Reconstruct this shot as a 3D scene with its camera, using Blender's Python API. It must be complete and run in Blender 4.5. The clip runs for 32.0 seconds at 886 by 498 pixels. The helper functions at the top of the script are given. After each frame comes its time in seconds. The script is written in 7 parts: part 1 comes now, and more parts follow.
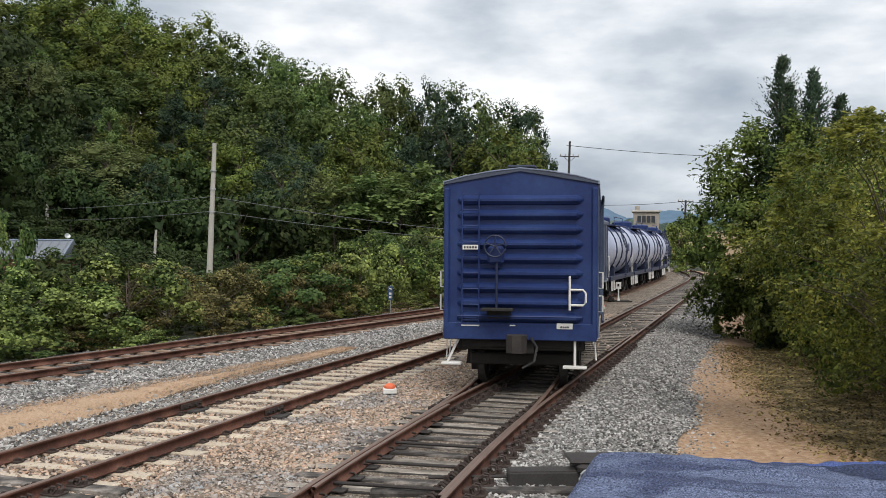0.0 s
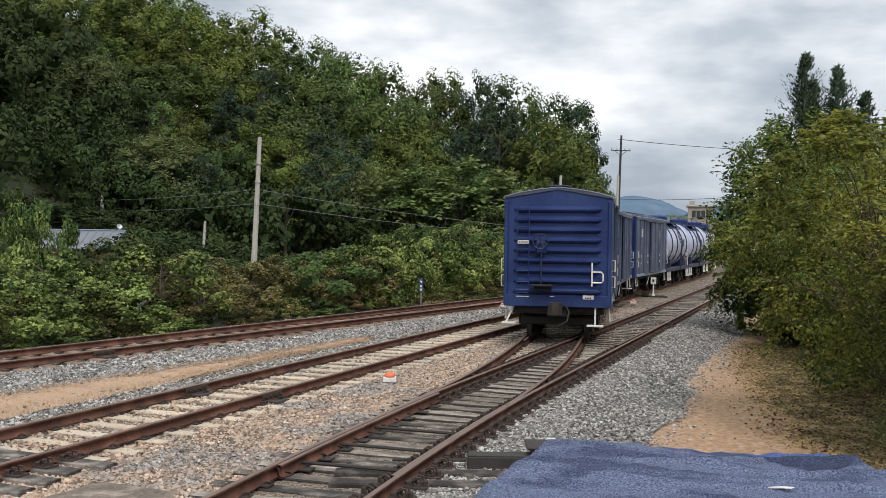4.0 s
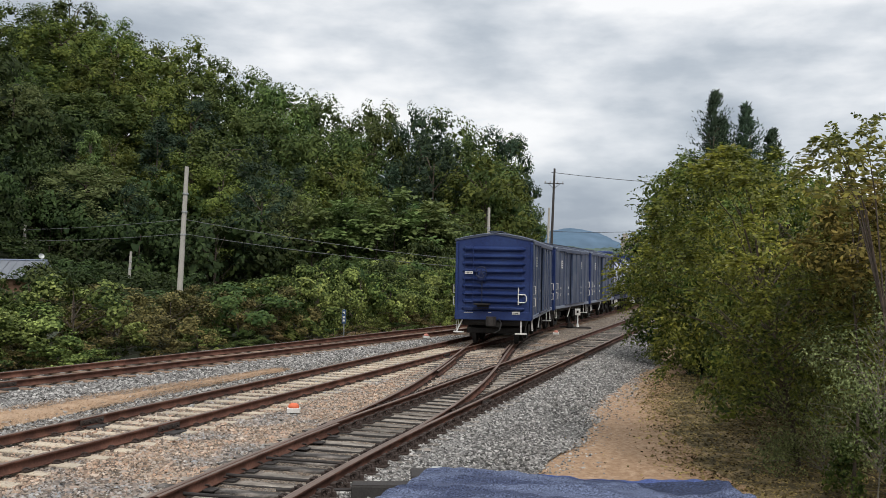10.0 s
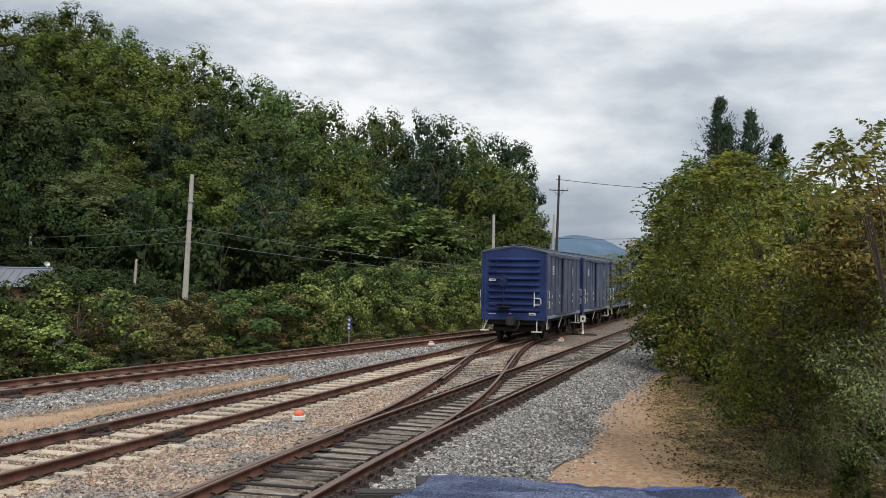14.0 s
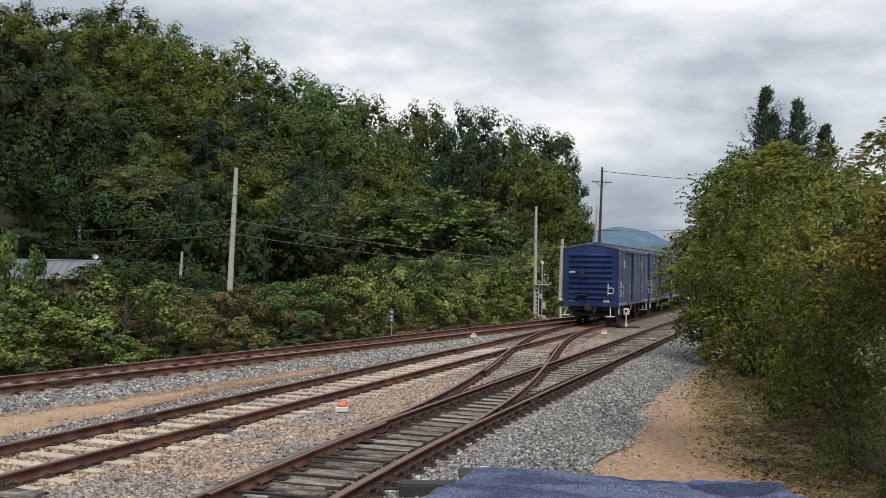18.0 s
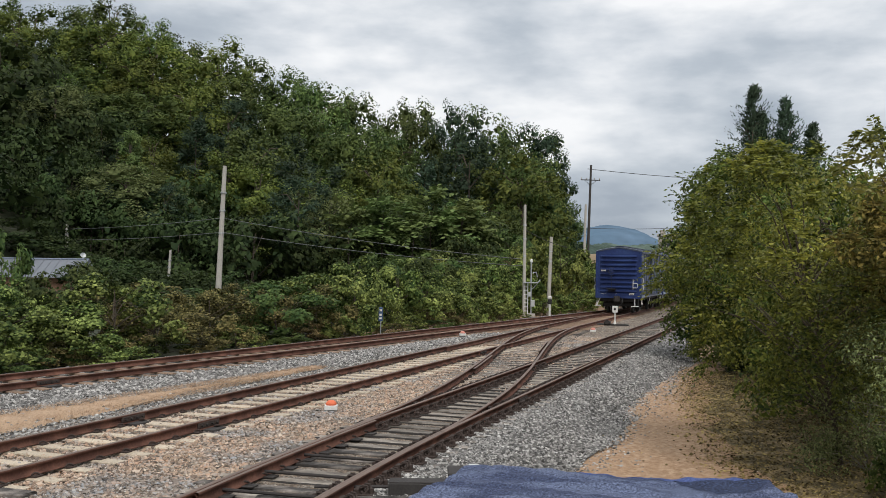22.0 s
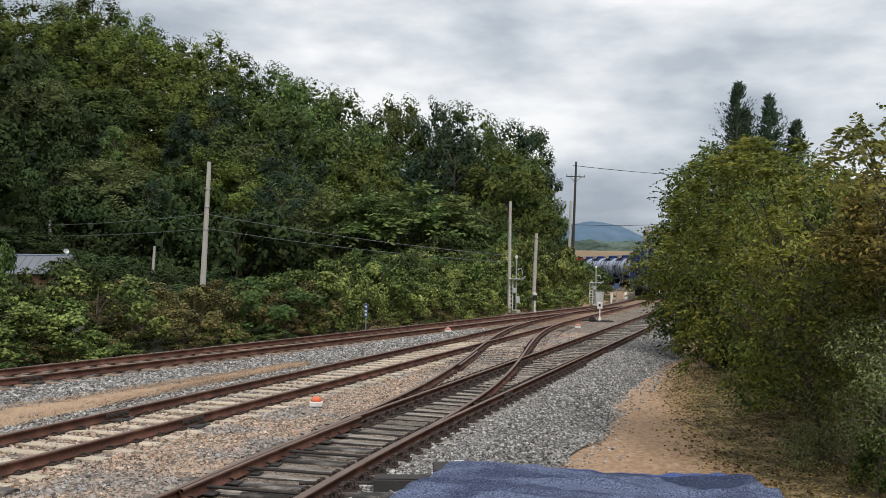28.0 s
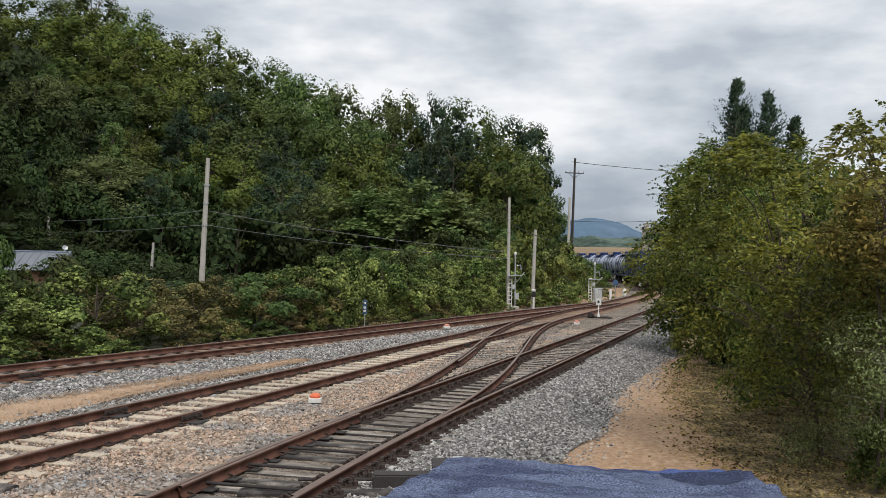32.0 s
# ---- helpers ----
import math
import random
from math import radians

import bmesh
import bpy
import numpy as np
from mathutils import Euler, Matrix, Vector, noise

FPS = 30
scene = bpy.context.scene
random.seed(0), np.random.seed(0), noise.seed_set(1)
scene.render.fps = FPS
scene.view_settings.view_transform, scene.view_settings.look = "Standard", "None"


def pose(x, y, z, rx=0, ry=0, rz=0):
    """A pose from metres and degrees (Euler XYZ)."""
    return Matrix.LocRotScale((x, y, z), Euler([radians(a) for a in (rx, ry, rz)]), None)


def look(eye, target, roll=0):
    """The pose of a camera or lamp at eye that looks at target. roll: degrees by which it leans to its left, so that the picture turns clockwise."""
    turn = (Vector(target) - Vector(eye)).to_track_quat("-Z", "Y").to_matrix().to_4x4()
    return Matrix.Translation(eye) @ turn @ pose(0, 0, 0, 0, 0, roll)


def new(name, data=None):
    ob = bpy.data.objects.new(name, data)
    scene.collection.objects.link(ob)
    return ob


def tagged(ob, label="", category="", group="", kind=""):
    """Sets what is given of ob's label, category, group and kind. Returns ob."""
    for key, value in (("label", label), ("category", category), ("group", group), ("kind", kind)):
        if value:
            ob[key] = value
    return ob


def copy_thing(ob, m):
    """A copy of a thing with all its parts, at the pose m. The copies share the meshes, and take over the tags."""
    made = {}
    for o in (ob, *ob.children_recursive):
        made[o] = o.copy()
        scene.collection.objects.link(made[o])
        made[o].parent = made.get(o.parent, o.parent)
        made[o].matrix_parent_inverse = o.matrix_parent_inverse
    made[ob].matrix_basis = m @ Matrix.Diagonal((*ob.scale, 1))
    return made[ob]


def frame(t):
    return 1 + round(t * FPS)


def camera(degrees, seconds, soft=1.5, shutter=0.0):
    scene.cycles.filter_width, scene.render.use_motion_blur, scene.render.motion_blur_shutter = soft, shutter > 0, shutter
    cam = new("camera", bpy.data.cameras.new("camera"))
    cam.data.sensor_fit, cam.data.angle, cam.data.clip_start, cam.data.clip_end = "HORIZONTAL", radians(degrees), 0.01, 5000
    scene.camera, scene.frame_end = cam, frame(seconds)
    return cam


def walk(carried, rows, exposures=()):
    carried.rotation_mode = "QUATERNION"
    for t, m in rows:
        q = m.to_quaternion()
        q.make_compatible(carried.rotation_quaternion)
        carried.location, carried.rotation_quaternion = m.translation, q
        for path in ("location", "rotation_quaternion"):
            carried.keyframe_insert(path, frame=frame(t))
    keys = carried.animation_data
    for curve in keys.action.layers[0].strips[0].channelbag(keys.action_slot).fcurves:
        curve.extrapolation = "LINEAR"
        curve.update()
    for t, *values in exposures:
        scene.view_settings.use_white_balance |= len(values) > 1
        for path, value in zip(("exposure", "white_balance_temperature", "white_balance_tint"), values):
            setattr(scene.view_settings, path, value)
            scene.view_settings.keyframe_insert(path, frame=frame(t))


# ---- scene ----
cam = camera(48.79, 32.0, soft=0.8)

# carried by a person: seconds, eye, turn to the left, tilt up, lean
WALK = (
    (0, -1.786, 0.758, 2.548, -0.733, -0.206, 0.267),
    (0.5, -1.736, 0.719, 2.558, -0.406, -0.210, 0.330),
    (1, -1.661, 0.642, 2.571, -0.127, -0.274, 0.434),
    (1.5, -1.552, 0.538, 2.571, 0.398, -0.405, 0.481),
    (2, -1.320, 0.421, 2.572, 1.097, -0.445, 0.441),
    (2.5, -1.084, 0.348, 2.577, 1.466, -0.604, 0.574),
    (3, -0.957, 0.236, 2.573, 1.936, -0.618, 0.711),
    (3.5, -0.800, 0.169, 2.590, 2.355, -0.629, 0.720),
    (5.5, -0.431, -0.023, 2.618, 3.199, -0.790, 1.117),
    (6, -0.340, -0.037, 2.643, 3.145, -0.754, 1.190),
    (6.5, -0.207, -0.030, 2.636, 2.878, -0.866, 1.194),
    (7, -0.126, -0.072, 2.638, 2.713, -0.884, 1.256),
    (7.5, -0.097, -0.047, 2.640, 2.779, -0.901, 1.409),
    (8, -0.068, -0.064, 2.639, 2.688, -0.941, 1.332),
    (8.5, -0.041, -0.053, 2.634, 2.023, -1.021, 1.338),
    (9, 0.000, 0.000, 2.591, 0.533, -1.008, 1.380),
    (9.5, 0.000, 0.000, 2.591, -0.831, -0.307, 1.084),
    (10, 0.000, 0.000, 2.591, -0.810, 1.241, 0.989),
    (10.5, 0.000, 0.000, 2.591, -0.876, 1.620, 0.968),
    (11, 0.000, 0.000, 2.591, -0.939, 1.646, 0.953),
    (11.5, 0.000, 0.000, 2.591, -0.853, 1.643, 0.974),
    (12, 0.000, 0.000, 2.591, -0.664, 1.681, 0.961),
    (12.5, 0.000, 0.000, 2.591, -0.579, 1.644, 0.980),
    (13, 0.000, 0.000, 2.591, -0.590, 1.677, 0.935),
    (13.5, 0.000, 0.000, 2.591, -0.700, 1.695, 0.914),
    (14, 0.000, 0.000, 2.591, -0.516, 1.654, 0.878),
    (14.5, 0.000, 0.000, 2.591, -0.262, 1.506, 0.808),
    (16.5, 0.000, 0.000, 2.591, 1.245, 1.336, 0.831),
    (17, 0.000, 0.000, 2.591, 1.398, 1.250, 0.887),
    (17.5, 0.000, 0.000, 2.591, 1.647, 1.191, 0.872),
    (18, 0.000, 0.000, 2.591, 1.950, 1.165, 0.852),
    (18.5, 0.000, 0.000, 2.591, 2.057, 1.180, 0.890),
    (19, 0.000, 0.000, 2.591, 1.692, 1.152, 0.830),
    (19.5, 0.000, 0.000, 2.591, 1.548, 1.159, 0.796),
    (20, 0.000, 0.000, 2.591, 1.702, 1.117, 0.808),
    (20.5, 0.000, 0.000, 2.591, 1.790, 1.091, 0.754),
    (21, 0.000, 0.000, 2.591, 1.702, 1.121, 0.809),
    (21.5, 0.000, 0.000, 2.591, 1.465, 1.100, 0.836),
    (22, 0.000, 0.000, 2.591, 1.309, 1.063, 0.782),
    (22.5, 0.000, 0.000, 2.591, 1.114, 1.038, 0.814),
    (23, 0.000, 0.000, 2.591, 1.012, 1.054, 0.766),
    (23.5, 0.000, 0.000, 2.591, 1.046, 1.055, 0.743),
    (24, 0.000, 0.000, 2.591, 0.801, 1.034, 0.712),
    (24.5, 0.000, 0.000, 2.591, 0.606, 0.961, 0.763),
    (25, 0.000, 0.000, 2.591, 0.874, 0.937, 0.744),
    (25.5, 0.000, 0.000, 2.591, 1.037, 0.954, 0.793),
    (27.5, 0.000, 0.000, 2.591, 0.502, 0.858, 0.775),
    (28, 0.000, 0.000, 2.591, 0.443, 0.858, 0.807),
    (28.5, 0.000, 0.000, 2.591, 0.456, 0.859, 0.862),
    (29, 0.000, 0.000, 2.591, 0.397, 0.856, 0.865),
    (29.5, 0.000, 0.000, 2.591, 0.399, 0.790, 0.874),
    (30, 0.000, 0.000, 2.591, 0.534, 0.783, 0.825),
    (30.5, 0.000, 0.000, 2.591, 0.565, 0.773, 0.835),
    (31, 0.000, 0.000, 2.591, 0.686, 0.705, 0.815),
    (31.5, 0.000, 0.000, 2.591, 0.636, 0.683, 0.846),
    (32, 0.000, 0.000, 2.591, 0.376, 0.651, 0.815),
)


def eye_pose(x, y, z, yaw, tilt, lean):
    return Matrix.Translation((x, y, z)) @ Euler((0, 0, radians(yaw))).to_matrix().to_4x4() @ Euler((radians(90 + tilt), 0, 0)).to_matrix().to_4x4() @ Euler((0, 0, radians(lean))).to_matrix().to_4x4()


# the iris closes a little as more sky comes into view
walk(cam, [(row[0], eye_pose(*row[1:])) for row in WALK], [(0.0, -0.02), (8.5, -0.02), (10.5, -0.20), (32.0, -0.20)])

# ---- world and sun: overcast afternoon ----
wd = bpy.data.worlds.new("overcast_sky")
scene.world = wd
wd.use_nodes = True
wn, wl = wd.node_tree.nodes, wd.node_tree.links
wn.clear()
SUN_EL, SUN_AZ = radians(53), radians(-168)
sky = wn.new("ShaderNodeTexSky")
sky.sky_type, sky.sun_disc = "NISHITA", False
sky.sun_elevation, sky.sun_rotation = SUN_EL, SUN_AZ
sky.air_density, sky.dust_density = 1.0, 3.0
tc = wn.new("ShaderNodeTexCoord")
sep = wn.new("ShaderNodeSeparateXYZ")
wl.new(tc.outputs["Generated"], sep.inputs[0])


def wmath(op, a, b):
    m = wn.new("ShaderNodeMath")
    m.operation = op
    for k, v in enumerate((a, b)):
        if isinstance(v, (int, float)):
            m.inputs[k].default_value = v
        else:
            wl.new(v, m.inputs[k])
    return m.outputs[0]


# the cloud deck is a flat layer high overhead: project each direction onto it
lift = wmath("ADD", wmath("MAXIMUM", sep.outputs[2], 0.0), 0.26)
cx, cy = wmath("DIVIDE", sep.outputs[0], lift), wmath("DIVIDE", sep.outputs[1], lift)
deck = wn.new("ShaderNodeCombineXYZ")
wl.new(cx, deck.inputs[0]), wl.new(cy, deck.inputs[1])
clouds = wn.new("ShaderNodeTexNoise")
clouds.inputs["Scale"].default_value, clouds.inputs["Detail"].default_value = 0.9, 6.0
clouds.inputs["Roughness"].default_value, clouds.inputs["Distortion"].default_value = 0.52, 0.2
place = wn.new("ShaderNodeMapping")
place.inputs["Location"].default_value = (2.3, 0.4, 0.0)
place.inputs["Scale"].default_value = (0.8, 1.1, 1.0)
wl.new(deck.outputs[0], place.inputs[0]), wl.new(place.outputs[0], clouds.inputs["Vector"])
ramp = wn.new("ShaderNodeValToRGB")
cr = ramp.color_ramp
cr.elements[0].position, cr.elements[0].color = 0.33, (0.385, 0.44, 0.515, 1)
cr.elements[1].position, cr.elements[1].color = 0.62, (1.02, 1.03, 1.045, 1)
for p, c in ((0.43, (0.535, 0.59, 0.655, 1)), (0.52, (0.745, 0.785, 0.835, 1))):
    cr.elements.new(p).color = c
puffs = wn.new("ShaderNodeTexNoise")
puffs.inputs["Scale"].default_value, puffs.inputs["Detail"].default_value, puffs.inputs["Roughness"].default_value = 4.2, 7.0, 0.5
squash = wn.new("ShaderNodeMapping")
squash.inputs["Scale"].default_value = (1.0, 1.0, 2.7)
squash.inputs["Location"].default_value = (0.4, 0.0, 0.2)
wl.new(tc.outputs["Generated"], squash.inputs[0]), wl.new(squash.outputs[0], puffs.inputs["Vector"])
# the deck is thinner and brighter higher up
thin = wmath("MULTIPLY", wmath("SUBTRACT", wmath("MINIMUM", sep.outputs[2], 0.4), 0.13), 0.40)
wl.new(wmath("ADD", wmath("ADD", wmath("MULTIPLY", clouds.outputs["Fac"], 0.40), wmath("ADD", wmath("MULTIPLY", puffs.outputs["Fac"], 1.0), -0.20)), thin), ramp.inputs[0])
bg_sky, bg_cloud, blend, world_out = (wn.new("ShaderNodeBackground"), wn.new("ShaderNodeBackground"), wn.new("ShaderNodeMixShader"), wn.new("ShaderNodeOutputWorld"))
bg_sky.inputs[1].default_value, bg_cloud.inputs[1].default_value = 0.10, 1.12
blend.inputs[0].default_value = 0.93
wl.new(sky.outputs[0], bg_sky.inputs[0]), wl.new(ramp.outputs[0], bg_cloud.inputs[0])
wl.new(bg_sky.outputs[0], blend.inputs[1]), wl.new(bg_cloud.outputs[0], blend.inputs[2]), wl.new(blend.outputs[0], world_out.inputs[0])

sun = new("sun", bpy.data.lights.new("sun", "SUN"))
sun.data.energy, sun.data.angle, sun.data.color = 2.25, radians(24), (1.0, 0.94, 0.885)
sun.matrix_world = look((0, 0, 60), (0 - math.sin(SUN_AZ) * -40, -math.cos(SUN_AZ) * 40, 60 - 40 * math.tan(SUN_EL)))

# ---- materials ----
MATS = {}


def mat(name, base, rough=0.7, metal=0.0, var=0.25, scale=4.0, fine=40.0, bump=0.15, other=None, mixlo=0.45, mixhi=0.65, island=0.0, obj=0.0, coords="Object", spec=0.5, translucent=0.0, depth=0.02):
    """A surface with stains (scale) and grain (fine) and, with other, patches of a second colour."""
    m = MATS[name] = bpy.data.materials.new(name)
    m.use_nodes = True
    nt = m.node_tree
    n, l = nt.nodes, nt.links
    b = n["Principled BSDF"]
    b.inputs["Roughness"].default_value, b.inputs["Metallic"].default_value = rough, metal
    b.inputs["Specular IOR Level"].default_value = spec
    co = n.new("ShaderNodeTexCoord")
    big, small = n.new("ShaderNodeTexNoise"), n.new("ShaderNodeTexNoise")
    for t, s, d in ((big, scale, 5), (small, fine, 4)):
        t.inputs["Scale"].default_value, t.inputs["Detail"].default_value = s, d
        l.new(co.outputs[coords], t.inputs["Vector"])
    colour = None
    if other:
        r = n.new("ShaderNodeValToRGB")
        r.color_ramp.elements[0].position, r.color_ramp.elements[1].position = mixlo, mixhi
        r.color_ramp.elements[0].color, r.color_ramp.elements[1].color = (*base, 1), (*other, 1)
        l.new(big.outputs["Fac"], r.inputs[0])
        colour = r.outputs[0]
    add = n.new("ShaderNodeMath")
    add.operation = "ADD"
    l.new(big.outputs["Fac"], add.inputs[0]), l.new(small.outputs["Fac"], add.inputs[1])
    total = add.outputs[0]
    mr = n.new("ShaderNodeMapRange")
    mr.inputs[1].default_value, mr.inputs[2].default_value = 0.7, 1.3
    mr.inputs[3].default_value, mr.inputs[4].default_value = 1 - var, 1 + var
    l.new(total, mr.inputs[0])
    value = mr.outputs[0]
    for amount, src in ((island, ("ShaderNodeNewGeometry", "Random Per Island")), (obj, ("ShaderNodeObjectInfo", "Random"))):
        if amount:
            g = n.new(src[0])
            k = n.new("ShaderNodeMapRange")
            k.inputs[3].default_value, k.inputs[4].default_value = 1 - amount, 1 + amount
            l.new(g.outputs[src[1]], k.inputs[0])
            q = n.new("ShaderNodeMath")
            q.operation = "MULTIPLY"
            l.new(value, q.inputs[0]), l.new(k.outputs[0], q.inputs[1])
            value = q.outputs[0]
    hsv = n.new("ShaderNodeHueSaturation")
    if colour:
        l.new(colour, hsv.inputs["Color"])
    else:
        hsv.inputs["Color"].default_value = (*base, 1)
    l.new(value, hsv.inputs["Value"])
    l.new(hsv.outputs[0], b.inputs["Base Color"])
    if bump:
        bp = n.new("ShaderNodeBump")
        bp.inputs["Strength"].default_value, bp.inputs["Distance"].default_value = bump, depth
        l.new(small.outputs["Fac"], bp.inputs["Height"])
        l.new(bp.outputs[0], b.inputs["Normal"])
    if translucent:
        tr, mx = n.new("ShaderNodeBsdfTranslucent"), n.new("ShaderNodeMixShader")
        mx.inputs[0].default_value = translucent
        l.new(hsv.outputs[0], tr.inputs[0])
        out = n["Material Output"]
        l.new(b.outputs[0], mx.inputs[1]), l.new(tr.outputs[0], mx.inputs[2]), l.new(mx.outputs[0], out.inputs[0])
    return m


def darker_patches(m, tint, stretch, lo, hi):
    """Large drawn-out patches of a darker tone over a material, with soft but clear edges."""
    n, l = m.node_tree.nodes, m.node_tree.links
    co, place, big, k, mx = (n.new("ShaderNode" + q) for q in ("TexCoord", "Mapping", "TexNoise", "MapRange", "Mix"))
    place.inputs["Scale"].default_value = stretch
    big.inputs["Scale"].default_value, big.inputs["Detail"].default_value, big.inputs["Roughness"].default_value, big.inputs["Distortion"].default_value = 1.0, 4, 0.45, 0.8
    k.inputs[1].default_value, k.inputs[2].default_value, k.inputs[4].default_value = lo, hi, 0.9
    mx.data_type, mx.blend_type = "RGBA", "MULTIPLY"
    mx.inputs[7].default_value = (*tint, 1)
    hsv = next(q for q in n if q.bl_idname == "ShaderNodeHueSaturation")
    l.new(co.outputs["Object"], place.inputs[0]), l.new(place.outputs[0], big.inputs["Vector"]), l.new(big.outputs["Fac"], k.inputs[0])
    l.new(k.outputs[0], mx.inputs[0]), l.new(hsv.outputs[0], mx.inputs[6]), l.new(mx.outputs[2], n["Principled BSDF"].inputs["Base Color"])


def leafmat(name, base, other, obj=0.32, island=0.45, trans=0.28, hues=(0.48, 0.52), gloss=(0.7, 0.18)):
    """Leaves: each its own tone between two greens, each plant its own mean."""
    m = MATS[name] = bpy.data.materials.new(name)
    m.use_nodes = True
    n, l = m.node_tree.nodes, m.node_tree.links
    b = n["Principled BSDF"]
    b.inputs["Roughness"].default_value, b.inputs["Specular IOR Level"].default_value = gloss
    geo, inf, co = n.new("ShaderNodeNewGeometry"), n.new("ShaderNodeObjectInfo"), n.new("ShaderNodeTexCoord")
    patch = n.new("ShaderNodeTexNoise")
    patch.inputs["Scale"].default_value, patch.inputs["Detail"].default_value = 0.55, 3
    l.new(co.outputs["Object"], patch.inputs["Vector"])
    mixf = n.new("ShaderNodeMath")
    mixf.operation = "MULTIPLY_ADD"
    l.new(geo.outputs["Random Per Island"], mixf.inputs[0])
    mixf.inputs[1].default_value = 0.55
    shift = n.new("ShaderNodeMapRange")
    shift.inputs[1].default_value, shift.inputs[2].default_value = 0.35, 0.68
    shift.inputs[3].default_value, shift.inputs[4].default_value = -0.15, 0.55
    l.new(patch.outputs["Fac"], shift.inputs[0]), l.new(shift.outputs[0], mixf.inputs[2])
    mixc = n.new("ShaderNodeMix")
    mixc.data_type = "RGBA"
    mixc.inputs[6].default_value, mixc.inputs[7].default_value = (*base, 1), (*other, 1)
    l.new(mixf.outputs[0], mixc.inputs[0])
    val = n.new("ShaderNodeMapRange")
    val.inputs[3].default_value, val.inputs[4].default_value = 1 - obj, 1 + obj
    l.new(inf.outputs["Random"], val.inputs[0])
    v2 = n.new("ShaderNodeMapRange")
    v2.inputs[3].default_value, v2.inputs[4].default_value = 1 - island, 1 + island
    l.new(geo.outputs["Random Per Island"], v2.inputs[0])
    mul = n.new("ShaderNodeMath")
    mul.operation = "MULTIPLY"
    l.new(val.outputs[0], mul.inputs[0]), l.new(v2.outputs[0], mul.inputs[1])
    hue = n.new("ShaderNodeMapRange")
    hue.inputs[3].default_value, hue.inputs[4].default_value = hues
    l.new(inf.outputs["Random"], hue.inputs[0])
    hsv = n.new("ShaderNodeHueSaturation")
    l.new(mixc.outputs[2], hsv.inputs["Color"]), l.new(mul.outputs[0], hsv.inputs["Value"]), l.new(hue.outputs[0], hsv.inputs["Hue"])
    l.new(hsv.outputs[0], b.inputs["Base Color"])
    tr, mx = n.new("ShaderNodeBsdfTranslucent"), n.new("ShaderNodeMixShader")
    mx.inputs[0].default_value = trans
    l.new(hsv.outputs[0], tr.inputs[0])
    l.new(b.outputs[0], mx.inputs[1]), l.new(tr.outputs[0], mx.inputs[2]), l.new(mx.outputs[0], n["Material Output"].inputs[0])
    return m


def ballastmat(name, tones, scale=25.0):
    """Crushed stone seen from afar: every stone its own tone, dark joints between."""
    m = MATS[name] = bpy.data.materials.new(name)
    m.use_nodes = True
    n, l = m.node_tree.nodes, m.node_tree.links
    b = n["Principled BSDF"]
    b.inputs["Roughness"].default_value = 0.93
    co, cell, edge, drift = n.new("ShaderNodeTexCoord"), n.new("ShaderNodeTexVoronoi"), n.new("ShaderNodeTexVoronoi"), n.new("ShaderNodeTexNoise")
    edge.feature = "DISTANCE_TO_EDGE"
    for t in (cell, edge):
        t.inputs["Scale"].default_value = scale
        l.new(co.outputs["Object"], t.inputs["Vector"])
    drift.inputs["Scale"].default_value = 0.6
    l.new(co.outputs["Object"], drift.inputs["Vector"])
    sep = n.new("ShaderNodeSeparateColor")
    l.new(cell.outputs["Color"], sep.inputs[0])
    r = n.new("ShaderNodeValToRGB")
    e = r.color_ramp.elements
    e[0].position, e[0].color, e[1].position, e[1].color = 0.0, (*tones[0], 1), 1.0, (*tones[-1], 1)
    for k, t in enumerate(tones[1:-1]):
        e.new((k + 1) / (len(tones) - 1)).color = (*t, 1)
    l.new(sep.outputs[0], r.inputs[0])
    mr = n.new("ShaderNodeMapRange")
    mr.inputs[1].default_value, mr.inputs[2].default_value, mr.inputs[3].default_value, mr.inputs[4].default_value = 0.0, 0.16, 0.25, 1.0
    l.new(edge.outputs["Distance"], mr.inputs[0])
    dr = n.new("ShaderNodeMapRange")
    dr.inputs[1].default_value, dr.inputs[2].default_value, dr.inputs[3].default_value, dr.inputs[4].default_value = 0.3, 0.7, 0.75, 1.2
    l.new(drift.outputs["Fac"], dr.inputs[0])
    mu = n.new("ShaderNodeMath")
    mu.operation = "MULTIPLY"
    l.new(mr.outputs[0], mu.inputs[0]), l.new(dr.outputs[0], mu.inputs[1])
    hsv = n.new("ShaderNodeHueSaturation")
    l.new(r.outputs[0], hsv.inputs["Color"]), l.new(mu.outputs[0], hsv.inputs["Value"]), l.new(hsv.outputs[0], b.inputs["Base Color"])
    bp = n.new("ShaderNodeBump")
    bp.inputs["Strength"].default_value, bp.inputs["Distance"].default_value = 1.0, 0.05
    l.new(edge.outputs["Distance"], bp.inputs["Height"]), l.new(bp.outputs[0], b.inputs["Normal"])
    return m


